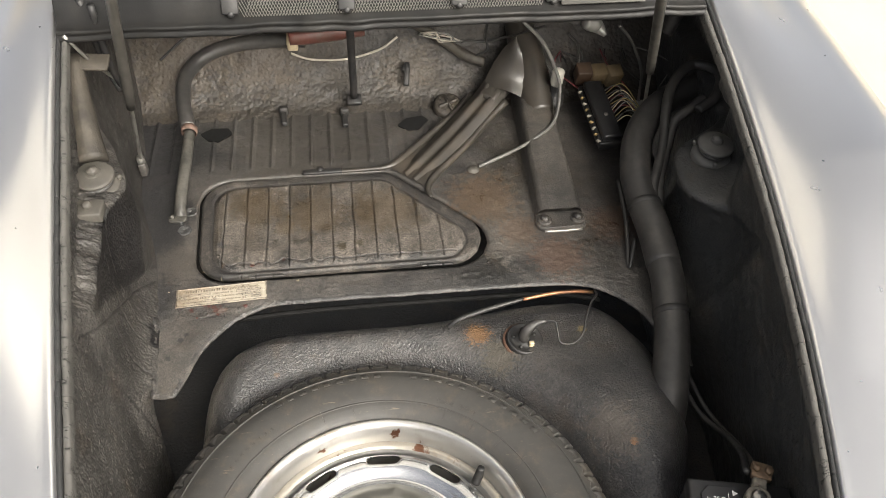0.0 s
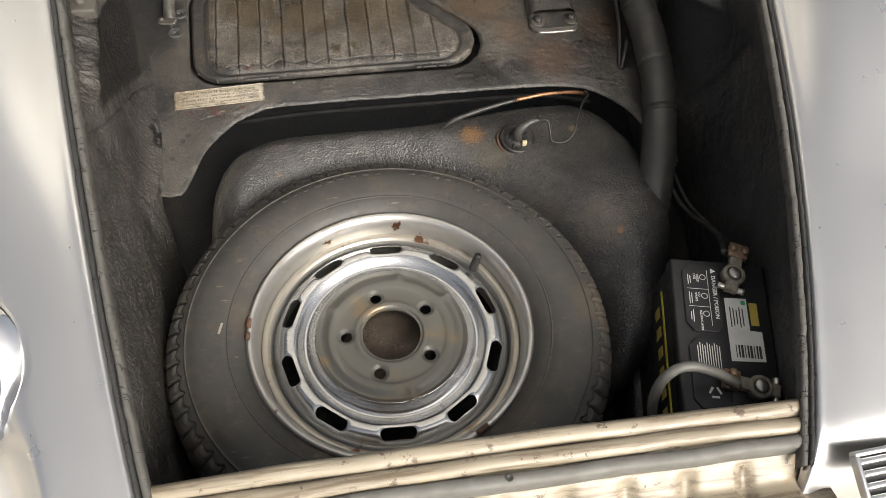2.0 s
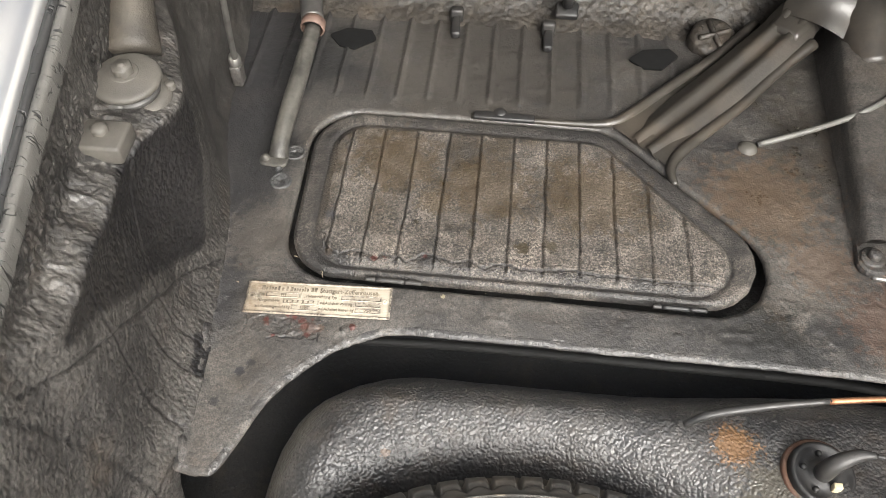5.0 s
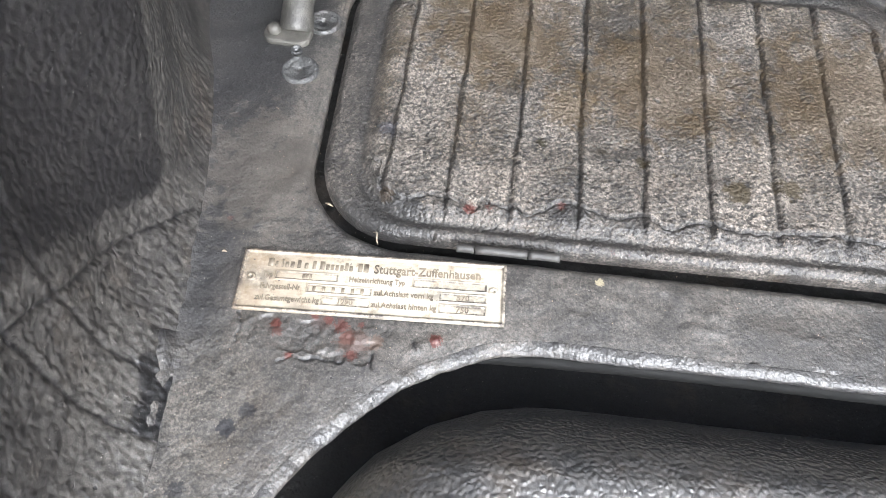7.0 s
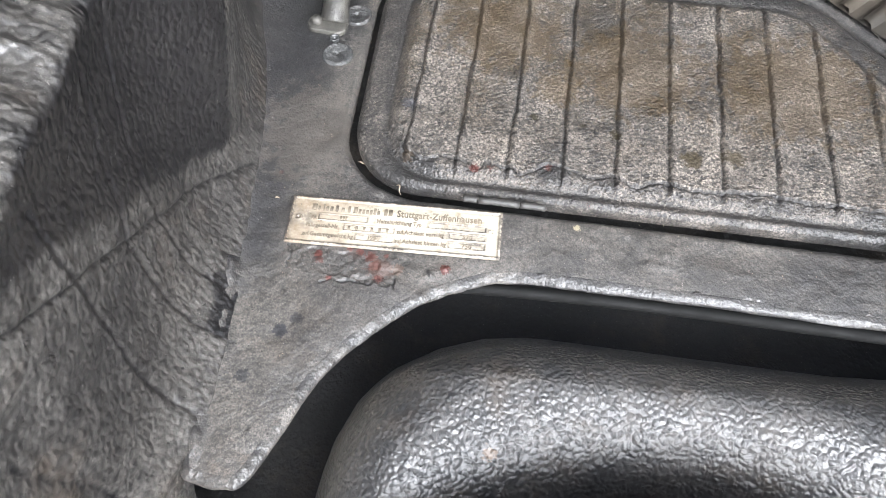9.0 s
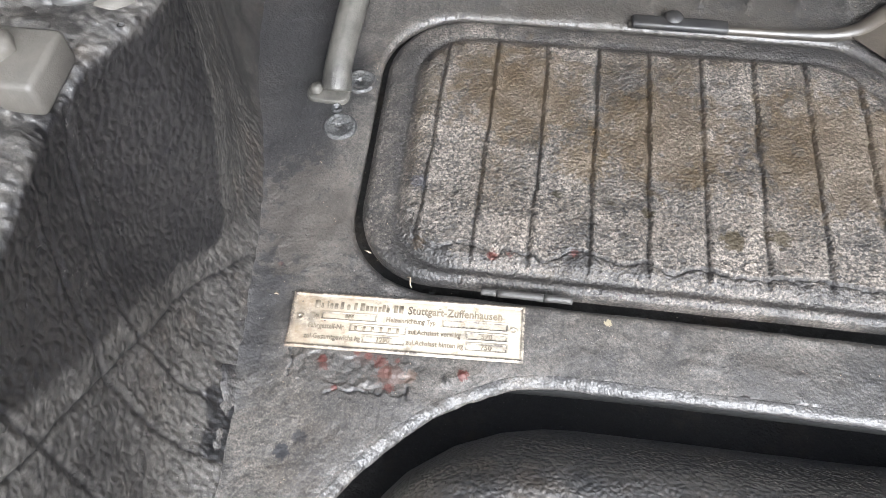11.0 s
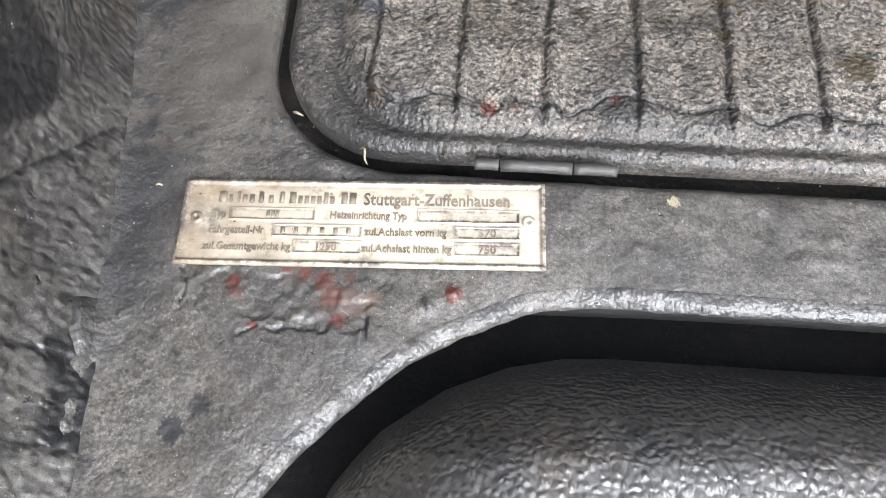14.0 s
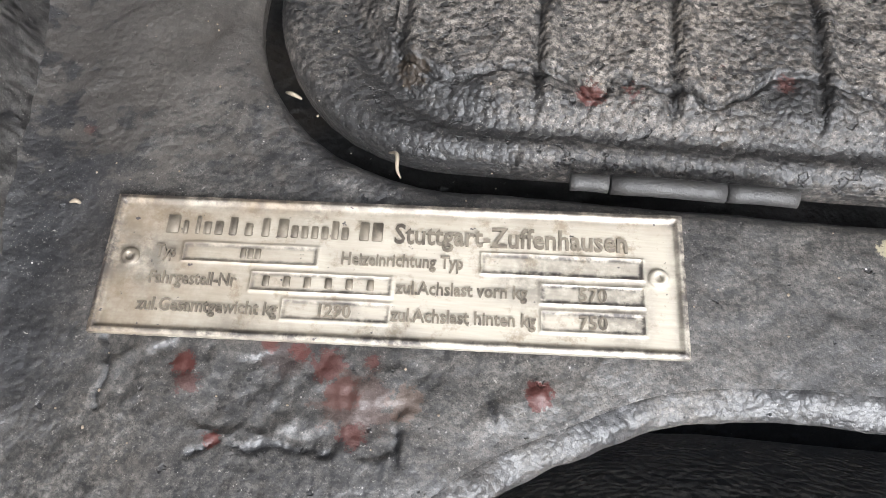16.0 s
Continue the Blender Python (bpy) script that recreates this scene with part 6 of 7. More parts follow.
part("tray", block(0.16, 0.26, 0.12, pose(0.425, 0.255, 0.28, 0, 0, -12.2), 0.006), M_DARK, tray_b)

# ---- front latch panel ----


def rail(section, x0, x1, seed, wob=0.0012):
    s = smooth_line(section, 4)
    lx = np.linspace(x0, x1, 220)
    p = np.stack([lx[:, None] + 0 * s[None, :, 0], s[None, :, 0] + wob * vnoise(lx * 14, 0.0, seed=seed)[:, None] - 0.03 * ((lx - MID) ** 2)[:, None], s[None, :, 1] + wob * vnoise(lx * 18, 4.0, seed=seed)[:, None] - 0.02 * ((lx - MID) ** 2)[:, None]], -1)
    return grid_mesh("rail", p, flip=True)


nx, ny = np.meshgrid(np.linspace(-0.32, 0.45, 260), np.linspace(-0.16, 0.084, 110), indexing="ij")
nz = 0.668 - 0.02 * sstep(0.084, 0.05, ny) + 0.012 * np.exp(-((ny - 0.02) / 0.02) ** 2) - 0.30 * np.clip((0.0 - ny) / 0.16, 0, 1) ** 2
ribs = np.exp(-(((nx - 0.145) / 0.07 - np.round((nx - 0.145) / 0.07)) * 0.07 / 0.009) ** 2) * sstep(0.08, 0.07, ny) * sstep(0.0, 0.02, ny)
nz = nz - 0.009 * ribs + 0.0015 * lumps(nx, ny, size=0.05, seed=84) - 0.02 * (nx - MID) ** 2
front = part("latch_panel", grid_mesh("latch_panel", np.stack([nx, ny, nz], -1)), M_CREAMPAINT, car, "worn cream-painted latch panel")
part("rear_rail", rail([(0.141, 0.60), (0.1415, 0.672), (0.141, 0.682), (0.137, 0.688), (0.130, 0.689), (0.1235, 0.686), (0.121, 0.680)], -0.303, 0.448, 81), M_CREAMPAINT, front)
part("middle_rail", rail([(0.1215, 0.678), (0.118, 0.685), (0.111, 0.688), (0.104, 0.686), (0.1005, 0.679), (0.0995, 0.670)], -0.303, 0.448, 82), M_CREAMPAINT, front)
part("seal_strip", rail([(0.0995, 0.676), (0.098, 0.684), (0.092, 0.6865), (0.085, 0.684), (0.0815, 0.676), (0.081, 0.668)], -0.303, 0.452, 83, 0.0018), M_STRIP, front, "grey rubber strip")
part("release_hole", revolve([(0.0, 0.0), (0.003, 0.0), (0.004, 0.001), (0.0045, 0.0)], pose(0.082, 0.091, 0.6872), 14), M_INK, front)
single("wall_front", block(0.78, 0.012, 0.40, pose(MID, 0.128, 0.275), name="wall_front"), M_DARK, "dark front wall of the compartment", "wall", kind="structure")

# ---- horn grille in the wing ----
GM = pose(0.525, 0.03, 0.688, 14, 8, 4)
grille = part("horn_grille", block(0.145, 0.074, 0.004, GM, 0.002), M_INK, car, "slatted silver horn grille")
for k in range(5):
    part("slat", block(0.14, 0.007, 0.009, GM @ pose(0, -0.026 + 0.013 * k, 0.003, -14, 0, 0), 0.002), M_SILVER, grille)
for sx, sy, w, d in ((0, 0.036, 0.15, 0.006), (0, -0.036, 0.15, 0.006), (-0.073, 0, 0.006, 0.07), (0.073, 0, 0.006, 0.07)):
    part("frame", block(w, d, 0.011, GM @ pose(sx, sy, 0.002), 0.002), M_SILVER, grille)

# ---- headlamp ----
M_REFLECTOR = plain("aged_reflector", (0.17, 0.17, 0.165), 0.35, 0.6, vary=0.3, scale=30)
M_CHROME = plain("chrome", (0.78, 0.78, 0.78), 0.12, 1.0, vary=0.06, scale=30)


def lens_glass():
    n = Nodes("fluted_lamp_glass")
    flute = n.node("ShaderNodeTexWave", 1, Vector=n.place, Scale=70.0, Distortion=0.0)
    return n.done((0.95, 0.95, 0.93), 0.06, 0.0, n.bump(flute, 0.6, 0.002), Transmission_Weight=0.9, IOR=1.45)


HM = pose(*LAMP_AT, 36.9, 0, 0)
lamp_t = part("headlamp", revolve(smooth_line([(0.117, -0.035), (0.118, -0.014), (0.117, -0.005), (0.110, 0.005), (0.101, 0.013), (0.094, 0.018), (0.091, 0.018), (0.0895, 0.015), (0.088, 0.0155), (0.0865, 0.013), (0.085, 0.004)], 4), HM @ Matrix.Scale(0.985, 4), 72), M_CHROME, car, "round headlamp with chrome ring")
part("lens", revolve([(0.0, 0.020), (0.02, 0.0192), (0.04, 0.0168), (0.06, 0.0125), (0.075, 0.006), (0.084, -0.001)], HM @ Matrix.Scale(0.985, 4) @ pose(0, 0, 0.004), 64), lens_glass(), lamp_t, "clear fluted glass lens").visible_shadow = False
part("reflector", revolve([(0.0, -0.06), (0.02, -0.056), (0.04, -0.046), (0.06, -0.030), (0.076, -0.012), (0.085, -0.004)], HM @ Matrix.Scale(0.985, 4) @ pose(0, 0, 0.004), 64), M_REFLECTOR, lamp_t, "mirror-bright reflector bowl")
part("screw", revolve([(0.0, 0.0025), (0.003, 0.003), (0.0055, 0.002), (0.006, 0.0), (0.0085, 0.0005), (0.009, -0.002)], HM @ Matrix.Scale(0.985, 4) @ pose(0.030, 0.099, 0.0125), 18), M_STEEL, lamp_t)

# ---- shock absorber mounts on the towers ----
# Copy of the mount steel, coloured apart for the mount in shade
M_SHADED = plain("shaded_mount_steel", (0.075, 0.074, 0.072), 0.5, vary=0.35, scale=60, bump=0.0003, dirt=0.5, dirt_color=(0.03, 0.03, 0.03))
M_MOUNT = plain("dusty_mount_steel", (0.062, 0.057, 0.049), 0.6, vary=0.3, scale=90, bump=0.0004, dirt=0.4, dirt_color=(0.03, 0.028, 0.026))
def mount(x, y, z, label):
    t = thing("strut_mount", (x, y, z), label, "strut mount", "strut mounts")
    m = pose(x, y, z, 4, 0, 0) @ Matrix.Scale(0.78 if x < 0 else 0.8, 4)
    part("base", revolve([(0.0, 0.010), (0.034, 0.010), (0.041, 0.007), (0.043, 0.0), (0.043, -0.03)], m, 40), M_MOUNT if x < 0 else M_SHADED, t)
    part("rubber", revolve(smooth_line([(0.031, 0.008), (0.032, 0.014), (0.028, 0.018), (0.028, 0.022), (0.031, 0.025)], 4), m, 40), M_RUBBER, t)
    part("cap", revolve(smooth_line([(0.031, 0.022), (0.0365, 0.024), (0.038, 0.028), (0.035, 0.032), (0.024, 0.035), (0.016, 0.037), (0.014, 0.038), (0.0, 0.0385)], 4), m, 40), M_MOUNT if x < 0 else M_SHADED, t)
    part("nut", revolve([(0.0, 0.012), (0.004, 0.012), (0.0045, 0.010), (0.011, 0.010), (0.012, 0.008), (0.012, 0.0)], m @ pose(0, 0, 0.0375), 6), M_MOUNT if x < 0 else M_SHADED, t)
    for k in (0.3, 2.4, 4.5):
        part("bolt", revolve([(0.0, 0.008), (0.005, 0.008), (0.006, 0.006), (0.006, 0.0)], m @ pose(0.042 * math.cos(k), 0.042 * math.sin(k), 0.006), 6), M_MOUNT if x < 0 else M_SHADED, t)


mount(-0.406, 0.892, 0.704, "dusty round shock absorber mount on the wing")
mount(0.584, 0.912, 0.672, "shaded black round shock absorber mount on the wing")
br = thing("small_bracket", (-0.405, 0.826, 0.708), "small dusty bracket with a nut on the wing", "bracket")
part("plate", block(0.042, 0.034, 0.018, pose(-0.405, 0.824, 0.708), 0.003), M_MOUNT, br)
part("nut", revolve([(0.0, 0.007), (0.004, 0.007), (0.0075, 0.005), (0.0075, 0.0)], pose(-0.405, 0.826, 0.726, 6, 0, 0), 6), M_MOUNT, br)
brace = thing("wing_brace", (-0.44, 1.0, 0.7), "dusty pressed steel brace on the inner wing", "brace")
part("tube", sweep([(-0.418, 0.935, 0.715), (-0.428, 0.98, 0.745), (-0.438, 1.03, 0.772), (-0.447, 1.08, 0.80)], [0.024, 0.020, 0.017, 0.014], 20, 6), M_PRESSED, brace)
part("gusset", block(0.07, 0.03, 0.006, pose(-0.425, 1.075, 0.80, 20, 0, -8), 0.002), M_PRESSED, brace)

# ---- gas struts of the lid ----
for b, e, lab in (((-0.413, 1.135, 0.544), (-0.33, 0.971, 0.95), "dusty black gas strut holding up the lid"), ((0.563, 1.165, 0.575), (0.435, 0.934, 0.95), "grey-black gas strut holding up the lid")):
    b, e = Vector(b), Vector(e)
    st = thing("gas_strut", b, lab, "gas strut", "lid struts")
    far = b + (e - b) * 1.75
    mid = b + (e - b) * 0.45
    part("rod", sweep([tuple(b), tuple((b + mid) / 2), tuple(mid)], 0.0035, 12, 4), M_STEEL, st, "thin bare steel rod")
    part("cylinder", sweep([tuple(mid), tuple(mid.lerp(far, 0.02)), tuple(mid.lerp(far, 0.5)), tuple(far)], [0.005, 0.008, 0.008, 0.008], 16, 4), M_STRUT, st)
    part("end_fitting", revolve([(0.0, 0.012), (0.006, 0.010), (0.008, 0.004), (0.007, -0.006), (0.0, -0.01)], Matrix.Translation(b), 14), M_STEEL, st)
    part("stud", block(0.014, 0.018, 0.03, Matrix.Translation(b + Vector((0, 0, -0.034))), 0.003), M_FLOOR, st)
# hinge link beside the strut
link = thing("lid_hinge", (-0.42, 1.1, 0.75), "black steel lid hinge arms at the corner", "lid hinge")
for pts in ([(-0.411, 1.092, 0.90), (-0.412, 1.112, 0.78), (-0.400, 1.111, 0.72)], [(-0.392, 1.076, 0.90), (-0.398, 1.096, 0.78), (-0.394, 1.122, 0.70)]):
    part("arm", sweep(pts, 0.0055, 10, 6), M_BLACK, link)
part("spring", sweep([(-0.44, 1.06, 0.86), (-0.42, 1.08, 0.80), (-0.39, 1.12, 0.72)], 0.003, 8, 4), M_STEEL, link)

# ---- drain hose and pipe ----
hose = thing("drain_hose", (-0.335, 1.1, 0.52), "black rubber drain hose clamped to a metal pipe", "hose")
part("hose", sweep([(-0.10, 1.385, 0.625), (-0.18, 1.40, 0.617), (-0.255, 1.405, 0.606), (-0.31, 1.39, 0.592), (-0.343, 1.345, 0.578), (-0.346, 1.29, 0.566), (-0.338, 1.24, 0.557), (-0.332, 1.215, 0.552)], 0.0145, 18, 8), M_RUBBER, hose)
part("clamp", revolve([(0.0135, -0.007), (0.0155, -0.006), (0.0155, 0.006), (0.0135, 0.007)], look((-0.330, 1.207, 0.5505), (-0.333, 1.0, 0.518)), 24), M_DULLCOPPER, hose, "dull copper-coloured hose clamp")
part("pipe", sweep([(-0.329, 1.20, 0.55), (-0.331, 1.14, 0.54), (-0.335, 1.08, 0.528), (-0.338, 1.035, 0.515), (-0.339, 1.022, 0.502)], [0.010, 0.0105, 0.011, 0.0105, 0.012], 16, 6), M_PIPE, hose, "dull metal pipe")
part("flange", plate_mesh(rounded_outline([(-0.02, -0.008), (0.013, -0.011), (0.014, 0.010), (-0.019, 0.009)], 0.007, 5), 0.004, pose(-0.341, 1.017, 0.5), 0.0015), M_PIPE, hose)
part("flange_bolt", revolve([(0.0, 0.006), (0.003, 0.006), (0.005, 0.004), (0.005, 0.0)], pose(-0.353, 1.017, 0.5035), 6), M_PIPE, hose)

# ---- fuel filler hose and breather hoses ----
filler = thing("filler_hose", (0.47, 0.75, 0.5), "thick black rubber fuel filler hose", "hose")
part("lower_hose", sweep([(0.43, 0.53, 0.44), (0.447, 0.575, 0.475), (0.468, 0.65, 0.51), (0.484, 0.735, 0.537), (0.490, 0.80, 0.549)], [0.031, 0.030, 0.0285, 0.028, 0.028], 24, 8), M_RUBBER, filler)
part("upper_hose", sweep([(0.488, 0.78, 0.546), (0.491, 0.85, 0.556), (0.488, 0.93, 0.567), (0.492, 0.985, 0.578), (0.512, 1.05, 0.594), (0.55, 1.105, 0.608), (0.60, 1.14, 0.62), (0.66, 1.16, 0.63)], [0.0295, 0.0295, 0.029, 0.0285, 0.028, 0.027, 0.026, 0.025], 24, 8), M_RUBBER, filler)
for a, b in (((0.488, 0.905, 0.563), (0.49, 1.0, 0.578)), ((0.478, 0.695, 0.525), (0.49, 0.8, 0.55))):
    part("clamp", revolve([(0.029, -0.006), (0.0305, -0.005), (0.0305, 0.005), (0.029, 0.006)], look(a, b), 30), M_BLACK, filler)
for k, pts in enumerate(([(0.498, 0.90, 0.575), (0.51, 0.938, 0.585), (0.542, 1.005, 0.61), (0.568, 1.089, 0.655), (0.60, 1.135, 0.675), (0.636, 1.152, 0.685), (0.666, 1.113, 0.69), (0.646, 1.064, 0.675), (0.61, 1.045, 0.66)],
                         [(0.512, 0.90, 0.57), (0.525, 0.95, 0.585), (0.553, 1.01, 0.61), (0.575, 1.05, 0.635), (0.60, 1.06, 0.65), (0.63, 1.075, 0.665)])):
    single("breather_hose", sweep(pts, 0.0095, 12, 8), M_RUBBER, "thin black rubber breather hose beside the filler", "hose", "breather hoses")
for pts in ([(0.465, 0.86, 0.53), (0.448, 0.82, 0.50), (0.46, 0.90, 0.53), (0.462, 0.98, 0.56)], [(0.475, 0.62, 0.47), (0.49, 0.55, 0.46), (0.50, 0.48, 0.50), (0.475, 0.42, 0.57), (0.452, 0.375, 0.608)],
            [(0.49, 0.64, 0.47), (0.508, 0.56, 0.45), (0.515, 0.49, 0.48), (0.49, 0.42, 0.555), (0.462, 0.375, 0.605)], [(0.45, 0.80, 0.46), (0.462, 0.77, 0.47), (0.475, 0.70, 0.46), (0.48, 0.62, 0.45)]):
    single("battery_lead", sweep(pts, 0.0042, 10, 8), M_WIRE, "black electric lead in the shaded corner", "cable", "leads")

single("vent_tube", sweep([(0.60, 1.17, 0.86), (0.588, 1.17, 0.82), (0.578, 1.17, 0.78), (0.572, 1.17, 0.745)], [0.015, 0.015, 0.014, 0.011], 16, 6), M_RUBBER, "thick black rubber tube hanging beside the strut", "tube")

# ---- fuse box, relays and wires ----
fb = thing("fuse_box", (0.482, 1.19, 0.53), "black fuse box with brass fuse clips along its side", "fuse box")
FM = pose(0.481, 1.188, 0.535, 6, 0, 2)
part("base", block(0.044, 0.168, 0.018, FM, 0.003), M_BLACK, fb)
part("cover", block(0.038, 0.16, 0.016, FM @ pose(0.004, 0, 0.018), 0.004), M_PLASTIC, fb)
part("screw", revolve([(0.0, 0.003), (0.003, 0.003), (0.0045, 0.001), (0.0045, 0.0)], FM @ pose(0.005, -0.02, 0.034), 14), M_STEEL, fb)
for k in range(9):
    part("fuse_clip", joined("fuse_clip", [block(0.010, 0.0045, 0.007, FM @ pose(-0.023, -0.074 + 0.0175 * k, 0.013, 0, 20, 25 * (k % 3) - 25), 0.002)]), M_BRASS if k % 2 else M_WHITE_WIRE, fb)
M_GOLDEN = plain("golden_plastic", (0.13, 0.095, 0.05), 0.55, vary=0.4, scale=60, dirt=0.4)
relays = thing("relay_block", (0.5, 1.33, 0.55), "brown relays clustered behind the fuse box", "relay")
for k, (dx, dy) in enumerate(((-0.013, 0.010), (0.017, 0.005), (0.047, -0.002))):
    part("relay", block(0.032, 0.03, 0.04, pose(0.485 + dx, 1.295 + dy, 0.552, 20, 0, 4 * k), 0.003), M_RELAY if k == 0 else M_GOLDEN, relays)
rnd = random.Random(4)
for k in range(18):
    x0, y0 = 0.502 + rnd.uniform(0, 0.006), 1.15 + 0.0062 * k
    x1, y1 = 0.548 + rnd.uniform(-0.006, 0.01), 1.105 + 0.004 * k + rnd.uniform(-0.006, 0.006)
    pts = [(x0, y0, 0.556), ((x0 + x1) / 2, (y0 + y1) / 2 + 0.016 + rnd.uniform(-0.005, 0.005), 0.586 + rnd.uniform(-0.006, 0.008)), (x1, y1, 0.57), (x1 + 0.006, y1 - 0.045, 0.525)]
    single("wire", sweep(pts, 0.0012, 6, 6), (M_CREAM, M_GREY_WIRE, M_WIRE, M_YELLOW_WIRE, M_GREY_WIRE, M_RED_WIRE)[k % 6], "thin wire arching out of the fuse box", "wire", "fuse box wires")
for k in range(8):
    x0 = 0.40 + 0.03 * k + rnd.uniform(-0.01, 0.01)
    pts = [(x0, 1.36, 0.56), (x0 + rnd.uniform(-0.03, 0.03), 1.34, 0.60), (x0 + rnd.uniform(-0.03, 0.05), 1.30, 0.585), (x0 + 0.03, 1.28, 0.54)]
    single("wire", sweep(pts, 0.0016, 6, 5), (M_WIRE, M_RED_WIRE, M_WIRE, M_GREY_WIRE)[k % 4], "thin wire among the relays", "wire", "relay wires")

# reservoir cap with its hose
cap = thing("reservoir_cap", (0.4, 1.245, 0.55), "pale grey reservoir cap on a black neck", "reservoir cap")
part("cap", revolve([(0.0, 0.034), (0.0105, 0.034), (0.0125, 0.032), (0.0125, 0.004), (0.0115, 0.0), (0.0, 0.0)], pose(0.40, 1.245, 0.588, 8, 0, 0), 28), M_PALE, cap)
part("neck", revolve([(0.010, 0.0), (0.010, -0.03), (0.022, -0.035), (0.022, -0.05)], pose(0.40, 1.245, 0.588, 8, 0, 0), 24), M_BLACK, cap)
single("grey_cable", sweep([(0.315, 1.235, 0.74), (0.36, 1.235, 0.69), (0.395, 1.225, 0.62), (0.40, 1.21, 0.585), (0.385, 1.17, 0.555), (0.345, 1.135, 0.545), (0.29, 1.12, 0.522), (0.225, 1.105, 0.503)], 0.0036, 10, 8), M_GREY_WIRE, "thin grey cable lying across the floor", "cable")
single("cable_foot", revolve([(0.0, 0.006), (0.006, 0.006), (0.010, 0.003), (0.012, 0.0)], pose(0.213, 1.10, 0.5, 0, 0, 0), 20), M_MOUNT, "small grey grommet where the cable enters the floor", "grommet")

# ducts behind the stiffener
duct = thing("air_duct", (0.35, 1.35, 0.55), "dusty black leaf-shaped air duct panels", "air duct")
part("dome", sweep([(0.368, 1.22, 0.53), (0.365, 1.27, 0.555), (0.358, 1.32, 0.585), (0.35, 1.37, 0.62), (0.34, 1.41, 0.66)], [0.030, 0.036, 0.036, 0.032, 0.026], 20, 6), M_STIFF, duct)
la, lb = smooth_line([(0.262, 1.289, 0.56), (0.268, 1.301, 0.575), (0.289, 1.314, 0.61), (0.309, 1.312, 0.645), (0.319, 1.307, 0.66)], 8), smooth_line([(0.33, 1.244, 0.56), (0.339, 1.271, 0.585), (0.336, 1.284, 0.62), (0.33, 1.299, 0.645), (0.322, 1.306, 0.66)], 8)
f = np.linspace(0, 1, 12)[None, :, None]
leaf = la[:, None] * (1 - f) + lb[:, None] * f + np.array([0, -0.006, 0.008]) * np.sin(np.pi * f)
part("flap", joined("flap", [grid_mesh("flap", leaf), grid_mesh("flap", leaf + np.array([0, 0.003, -0.002]), flip=True)]), M_STIFF, duct, "dusty leaf-shaped blade")
single("duct_rib", sweep([(0.10, 1.40, 0.66), (0.15, 1.395, 0.63), (0.20, 1.38, 0.60), (0.235, 1.36, 0.585), (0.27, 1.35, 0.575)], [0.009, 0.010, 0.010, 0.012, 0.010], 14, 6), M_PRESSED, "dusty curved rib on the bulkhead", "rib")
filler_cap = thing("round_cap", (0.19, 1.29, 0.51), "round dusty cap with a moulded cross", "cap")
CM = pose(0.187, 1.288, 0.512, 18, 0, 0)
part("cap", revolve([(0.0, 0.010), (0.02, 0.010), (0.026, 0.009), (0.030, 0.005), (0.031, -0.014)], CM, 32), M_BULK, filler_cap)
for a in (20, 110):
    part("grip", block(0.044, 0.007, 0.008, CM @ pose(0, 0, 0.008, 0, 0, a), 0.003), M_BULK, filler_cap)

# clips, flaps and the centre rod
rod = thing("support_rod", (-0.008, 1.31, 0.53), "thin black rod standing against the bulkhead", "rod")
part("rod", sweep([(-0.008, 1.30, 0.542), (-0.008, 1.27, 0.63), (-0.008, 1.235, 0.73), (-0.008, 1.20, 0.83)], 0.0075, 14, 5), M_BLACK, rod)
part("foot", block(0.03, 0.022, 0.012, pose(-0.008, 1.305, 0.525, 25, 0, 0), 0.003), M_BLACK, rod)
for x, y, turn in ((-0.155, 1.287, 4), (-0.03, 1.272, 0), (0.105, 1.345, -8)):
    c = thing("floor_clip", (x, y, 0.5), "small bent black metal clip on the floor", "clip", "floor clips")
    z = 0.502 if y < 1.3 else 0.556
    part("strap", block(0.012, 0.05, 0.011, pose(x, y, z, 0 if y < 1.3 else 40, 0, turn), 0.003), M_BLACK, c)
    part("tab", block(0.018, 0.012, 0.020, pose(x, y + 0.016, z, 0 if y < 1.3 else 40, 0, turn), 0.003), M_BLACK, c)
for x, y, turn in ((-0.288, 1.243, -6), (0.11, 1.245, 8)):
    c = thing("rubber_flap", (x, y, 0.5), "small black rubber flap standing on the floor", "flap", "rubber flaps")
    o = rounded_outline([(-0.034, 0.004), (-0.012, 0.018), (0.022, 0.017), (0.032, 0.002), (0.006, -0.018), (-0.016, -0.014)], 0.003, 3)
    part("flap", plate_mesh(o, 0.003, pose(x, y, 0.504, 8, -4, turn), 0.0), M_FLAP, c)
# things hanging at the cowl
motor = thing("wiper_housing", (-0.03, 1.42, 0.65), "red-brown housing under the cowl", "housing")
part("housing", sweep([(-0.128, 1.338, 0.662), (-0.10, 1.341, 0.664), (-0.05, 1.345, 0.666), (0.02, 1.352, 0.668)], [0.015, 0.018, 0.018, 0.016], 16, 4), M_RED_HOUSING, motor)
part("connector", block(0.022, 0.03, 0.03, pose(-0.125, 1.385, 0.615, 30, 0, 0), 0.004), M_CREAM, motor)
single("white_pipe", sweep([(-0.13, 1.37, 0.605), (-0.09, 1.362, 0.594), (-0.02, 1.36, 0.592), (0.05, 1.372, 0.603), (0.09, 1.39, 0.62)], 0.0024, 10, 8), M_WHITE_WIRE, "thin dirty white tube under the cowl", "tube")
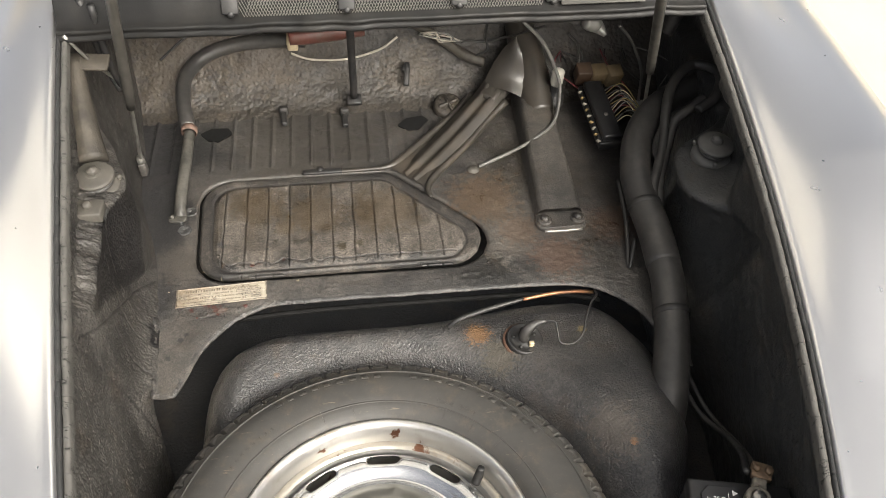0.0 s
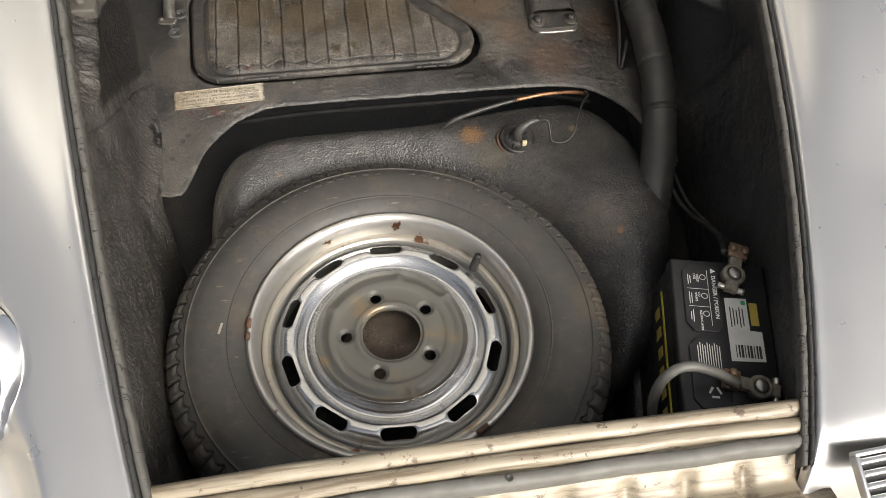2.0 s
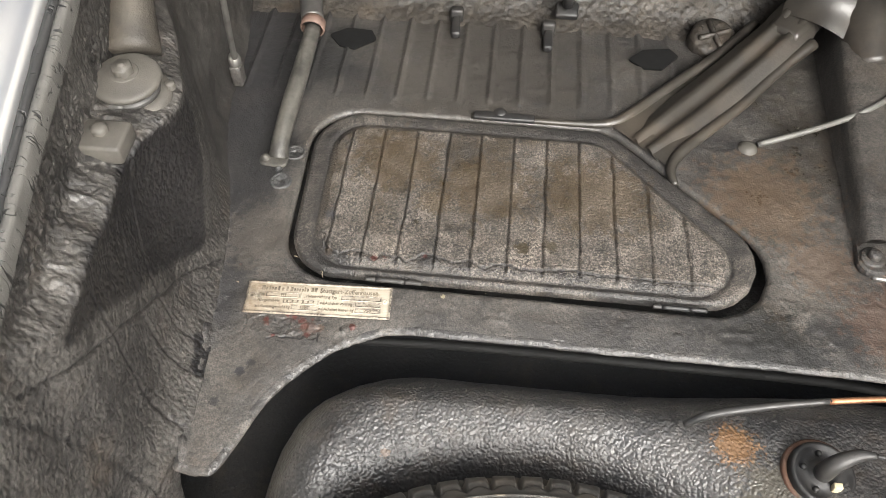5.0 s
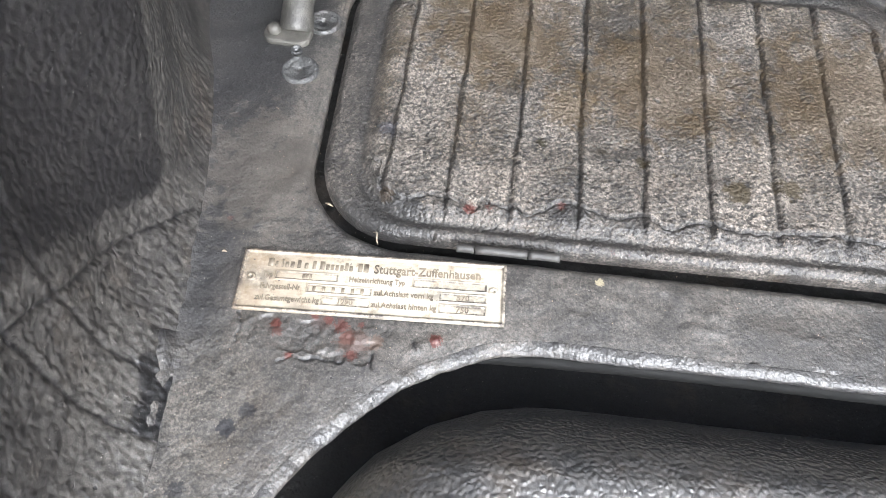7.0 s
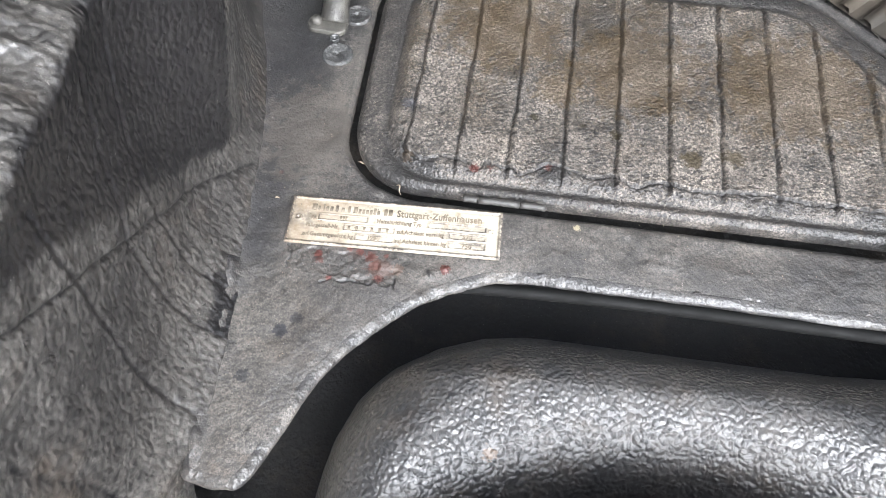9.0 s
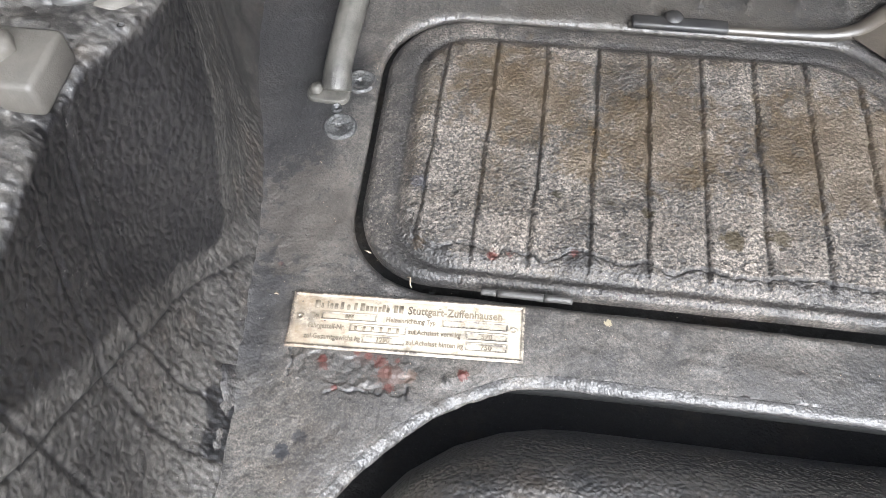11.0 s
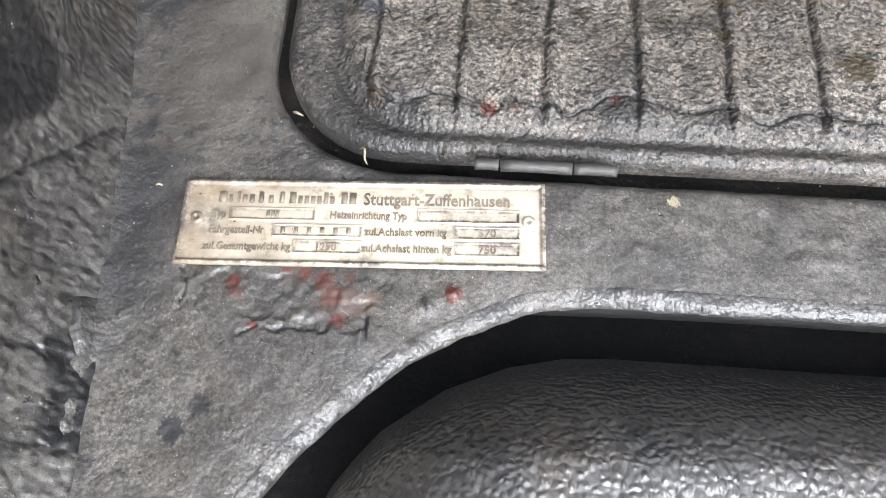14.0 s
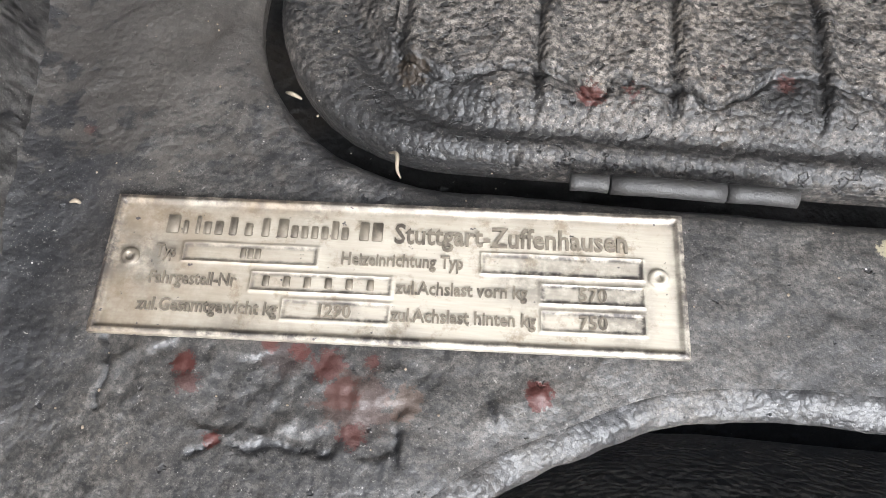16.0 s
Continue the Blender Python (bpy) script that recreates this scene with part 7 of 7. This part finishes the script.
for k in range(9):
    a = rnd.uniform(0, 6.28)
    pts = [(0.145 + rnd.uniform(-0.02, 0.02), 1.36, 0.645), (0.165 + 0.03 * math.cos(a), 1.35, 0.64 + 0.012 * math.sin(a)), (0.19 + rnd.uniform(-0.02, 0.03), 1.35, 0.63), (0.215, 1.36, 0.625)]
    single("pale_wire", sweep(pts, 0.0015, 6, 5), M_WHITE_WIRE if k % 3 else M_GREY_WIRE, "bundle strand of dirty white wire under the cowl", "wire", "pale wires")
for pts in ([(0.22, 1.36, 0.62), (0.27, 1.36, 0.62), (0.32, 1.33, 0.65), (0.37, 1.28, 0.70)], [(0.26, 1.30, 0.70), (0.265, 1.33, 0.65), (0.27, 1.33, 0.62), (0.25, 1.34, 0.60)], [(0.46, 1.13, 0.79), (0.50, 1.15, 0.74), (0.535, 1.16, 0.67), (0.545, 1.16, 0.60)],
            [(-0.38, 1.33, 0.63), (-0.33, 1.38, 0.65), (-0.25, 1.40, 0.69)], [(0.40, 1.22, 0.72), (0.43, 1.24, 0.68), (0.44, 1.26, 0.63)]):
    single("loose_wire", sweep(pts, 0.0028, 8, 8), M_WIRE, "loose dark wire hanging under the cowl", "wire", "loose wires")
single("grey_boot", sweep([(0.41, 1.165, 0.775), (0.425, 1.175, 0.768), (0.44, 1.18, 0.757), (0.452, 1.165, 0.748)], [0.010, 0.016, 0.013, 0.004], 7, 5), M_GREY_WIRE, "torn pale grey cloth boot under the cowl", "boot")

# mesh, clips and screws of the cowl
MX0, MX1 = -0.17, 0.305
rows = []
for k in range(int((MX1 - MX0) / 0.0045)):
    for s in (1, -1):
        x = MX0 + k * 0.0045
        pts = [(x, 1.0725, 0.871), (x + s * 0.012, 1.085, 0.894), (x + s * 0.024, 1.098, 0.917)]
        rows.append(sweep(pts, 0.0006, 4, 2, caps=False))
part("wire_mesh", joined("wire_mesh", rows), M_MESH, cowl, "fine bright wire mesh")
part("mesh_backing", block(0.49, 0.004, 0.07, pose((MX0 + MX1) / 2, 1.083, 0.862, -30, 0, 0)), M_INK, cowl)
for x in (-0.19, -0.012, 0.165, 0.318):
    part("mesh_clip", block(0.026, 0.05, 0.006, pose(x, 1.085, 0.898, 61, 0, 0), 0.002), M_BLACK, cowl)
    part("screw", revolve([(0.0, 0.004), (0.003, 0.004), (0.0055, 0.002), (0.006, 0.0)], pose(x, 1.071, 0.878, 61, 0, 0), 14), M_BLACK, cowl)
part("patch", block(0.14, 0.05, 0.003, pose(0.40, 1.082, 0.893, 61, 0, 0), 0.001), M_STRUT, cowl, "grey patch")

# grit and lint caught on the floor
lint = thing("straw_lint", (-0.286, 0.876, 0.503), "pale scraps of straw on the cover gap", "lint")
part("scrap", sweep([(-0.290, 0.881, 0.503), (-0.2875, 0.879, 0.5055), (-0.285, 0.8785, 0.504)], [0.0004, 0.0007, 0.0003], 7, 3), M_LINT, lint)
part("scrap", sweep([(-0.2585, 0.864, 0.503), (-0.256, 0.862, 0.506), (-0.2555, 0.858, 0.505), (-0.2545, 0.8565, 0.503)], [0.0003, 0.0006, 0.0005, 0.0002], 6, 4), M_LINT, lint)
part("scrap", sweep([(-0.343, 0.8425, 0.5008), (-0.3415, 0.843, 0.5012), (-0.340, 0.8425, 0.5008)], [0.0003, 0.0007, 0.0003], 6, 3), M_LINT, lint)
gr = random.Random(9)
grit = bmesh.new()
for k in range(900):
    x, y = gr.uniform(-0.34, 0.35), gr.uniform(0.7, 1.2)
    if float(sdf_polygon(FLOOR, np.array([x]), np.array([y]))[0]) > -0.02:
        continue
    z = float(cover_height(np.array([x]), np.array([y]))[0]) if float(sdf_polygon(COVER, np.array([x]), np.array([y]))[0]) < 0 else float(floor_height(np.array([x]), np.array([y]))[0])
    s = gr.uniform(0.0002, 0.00045)
    bmesh.ops.create_icosphere(grit, subdivisions=1, radius=s, matrix=Matrix.Translation((x, y, z + s * 0.4)) @ Matrix.Diagonal((1, gr.uniform(0.6, 1.4), 0.6, 1)))
me = bpy.data.meshes.new("grit")
grit.to_mesh(me)
grit.free()
single("grit", me, M_LINT, "pale specks of grit on the floor", "grit", kind="stuff")
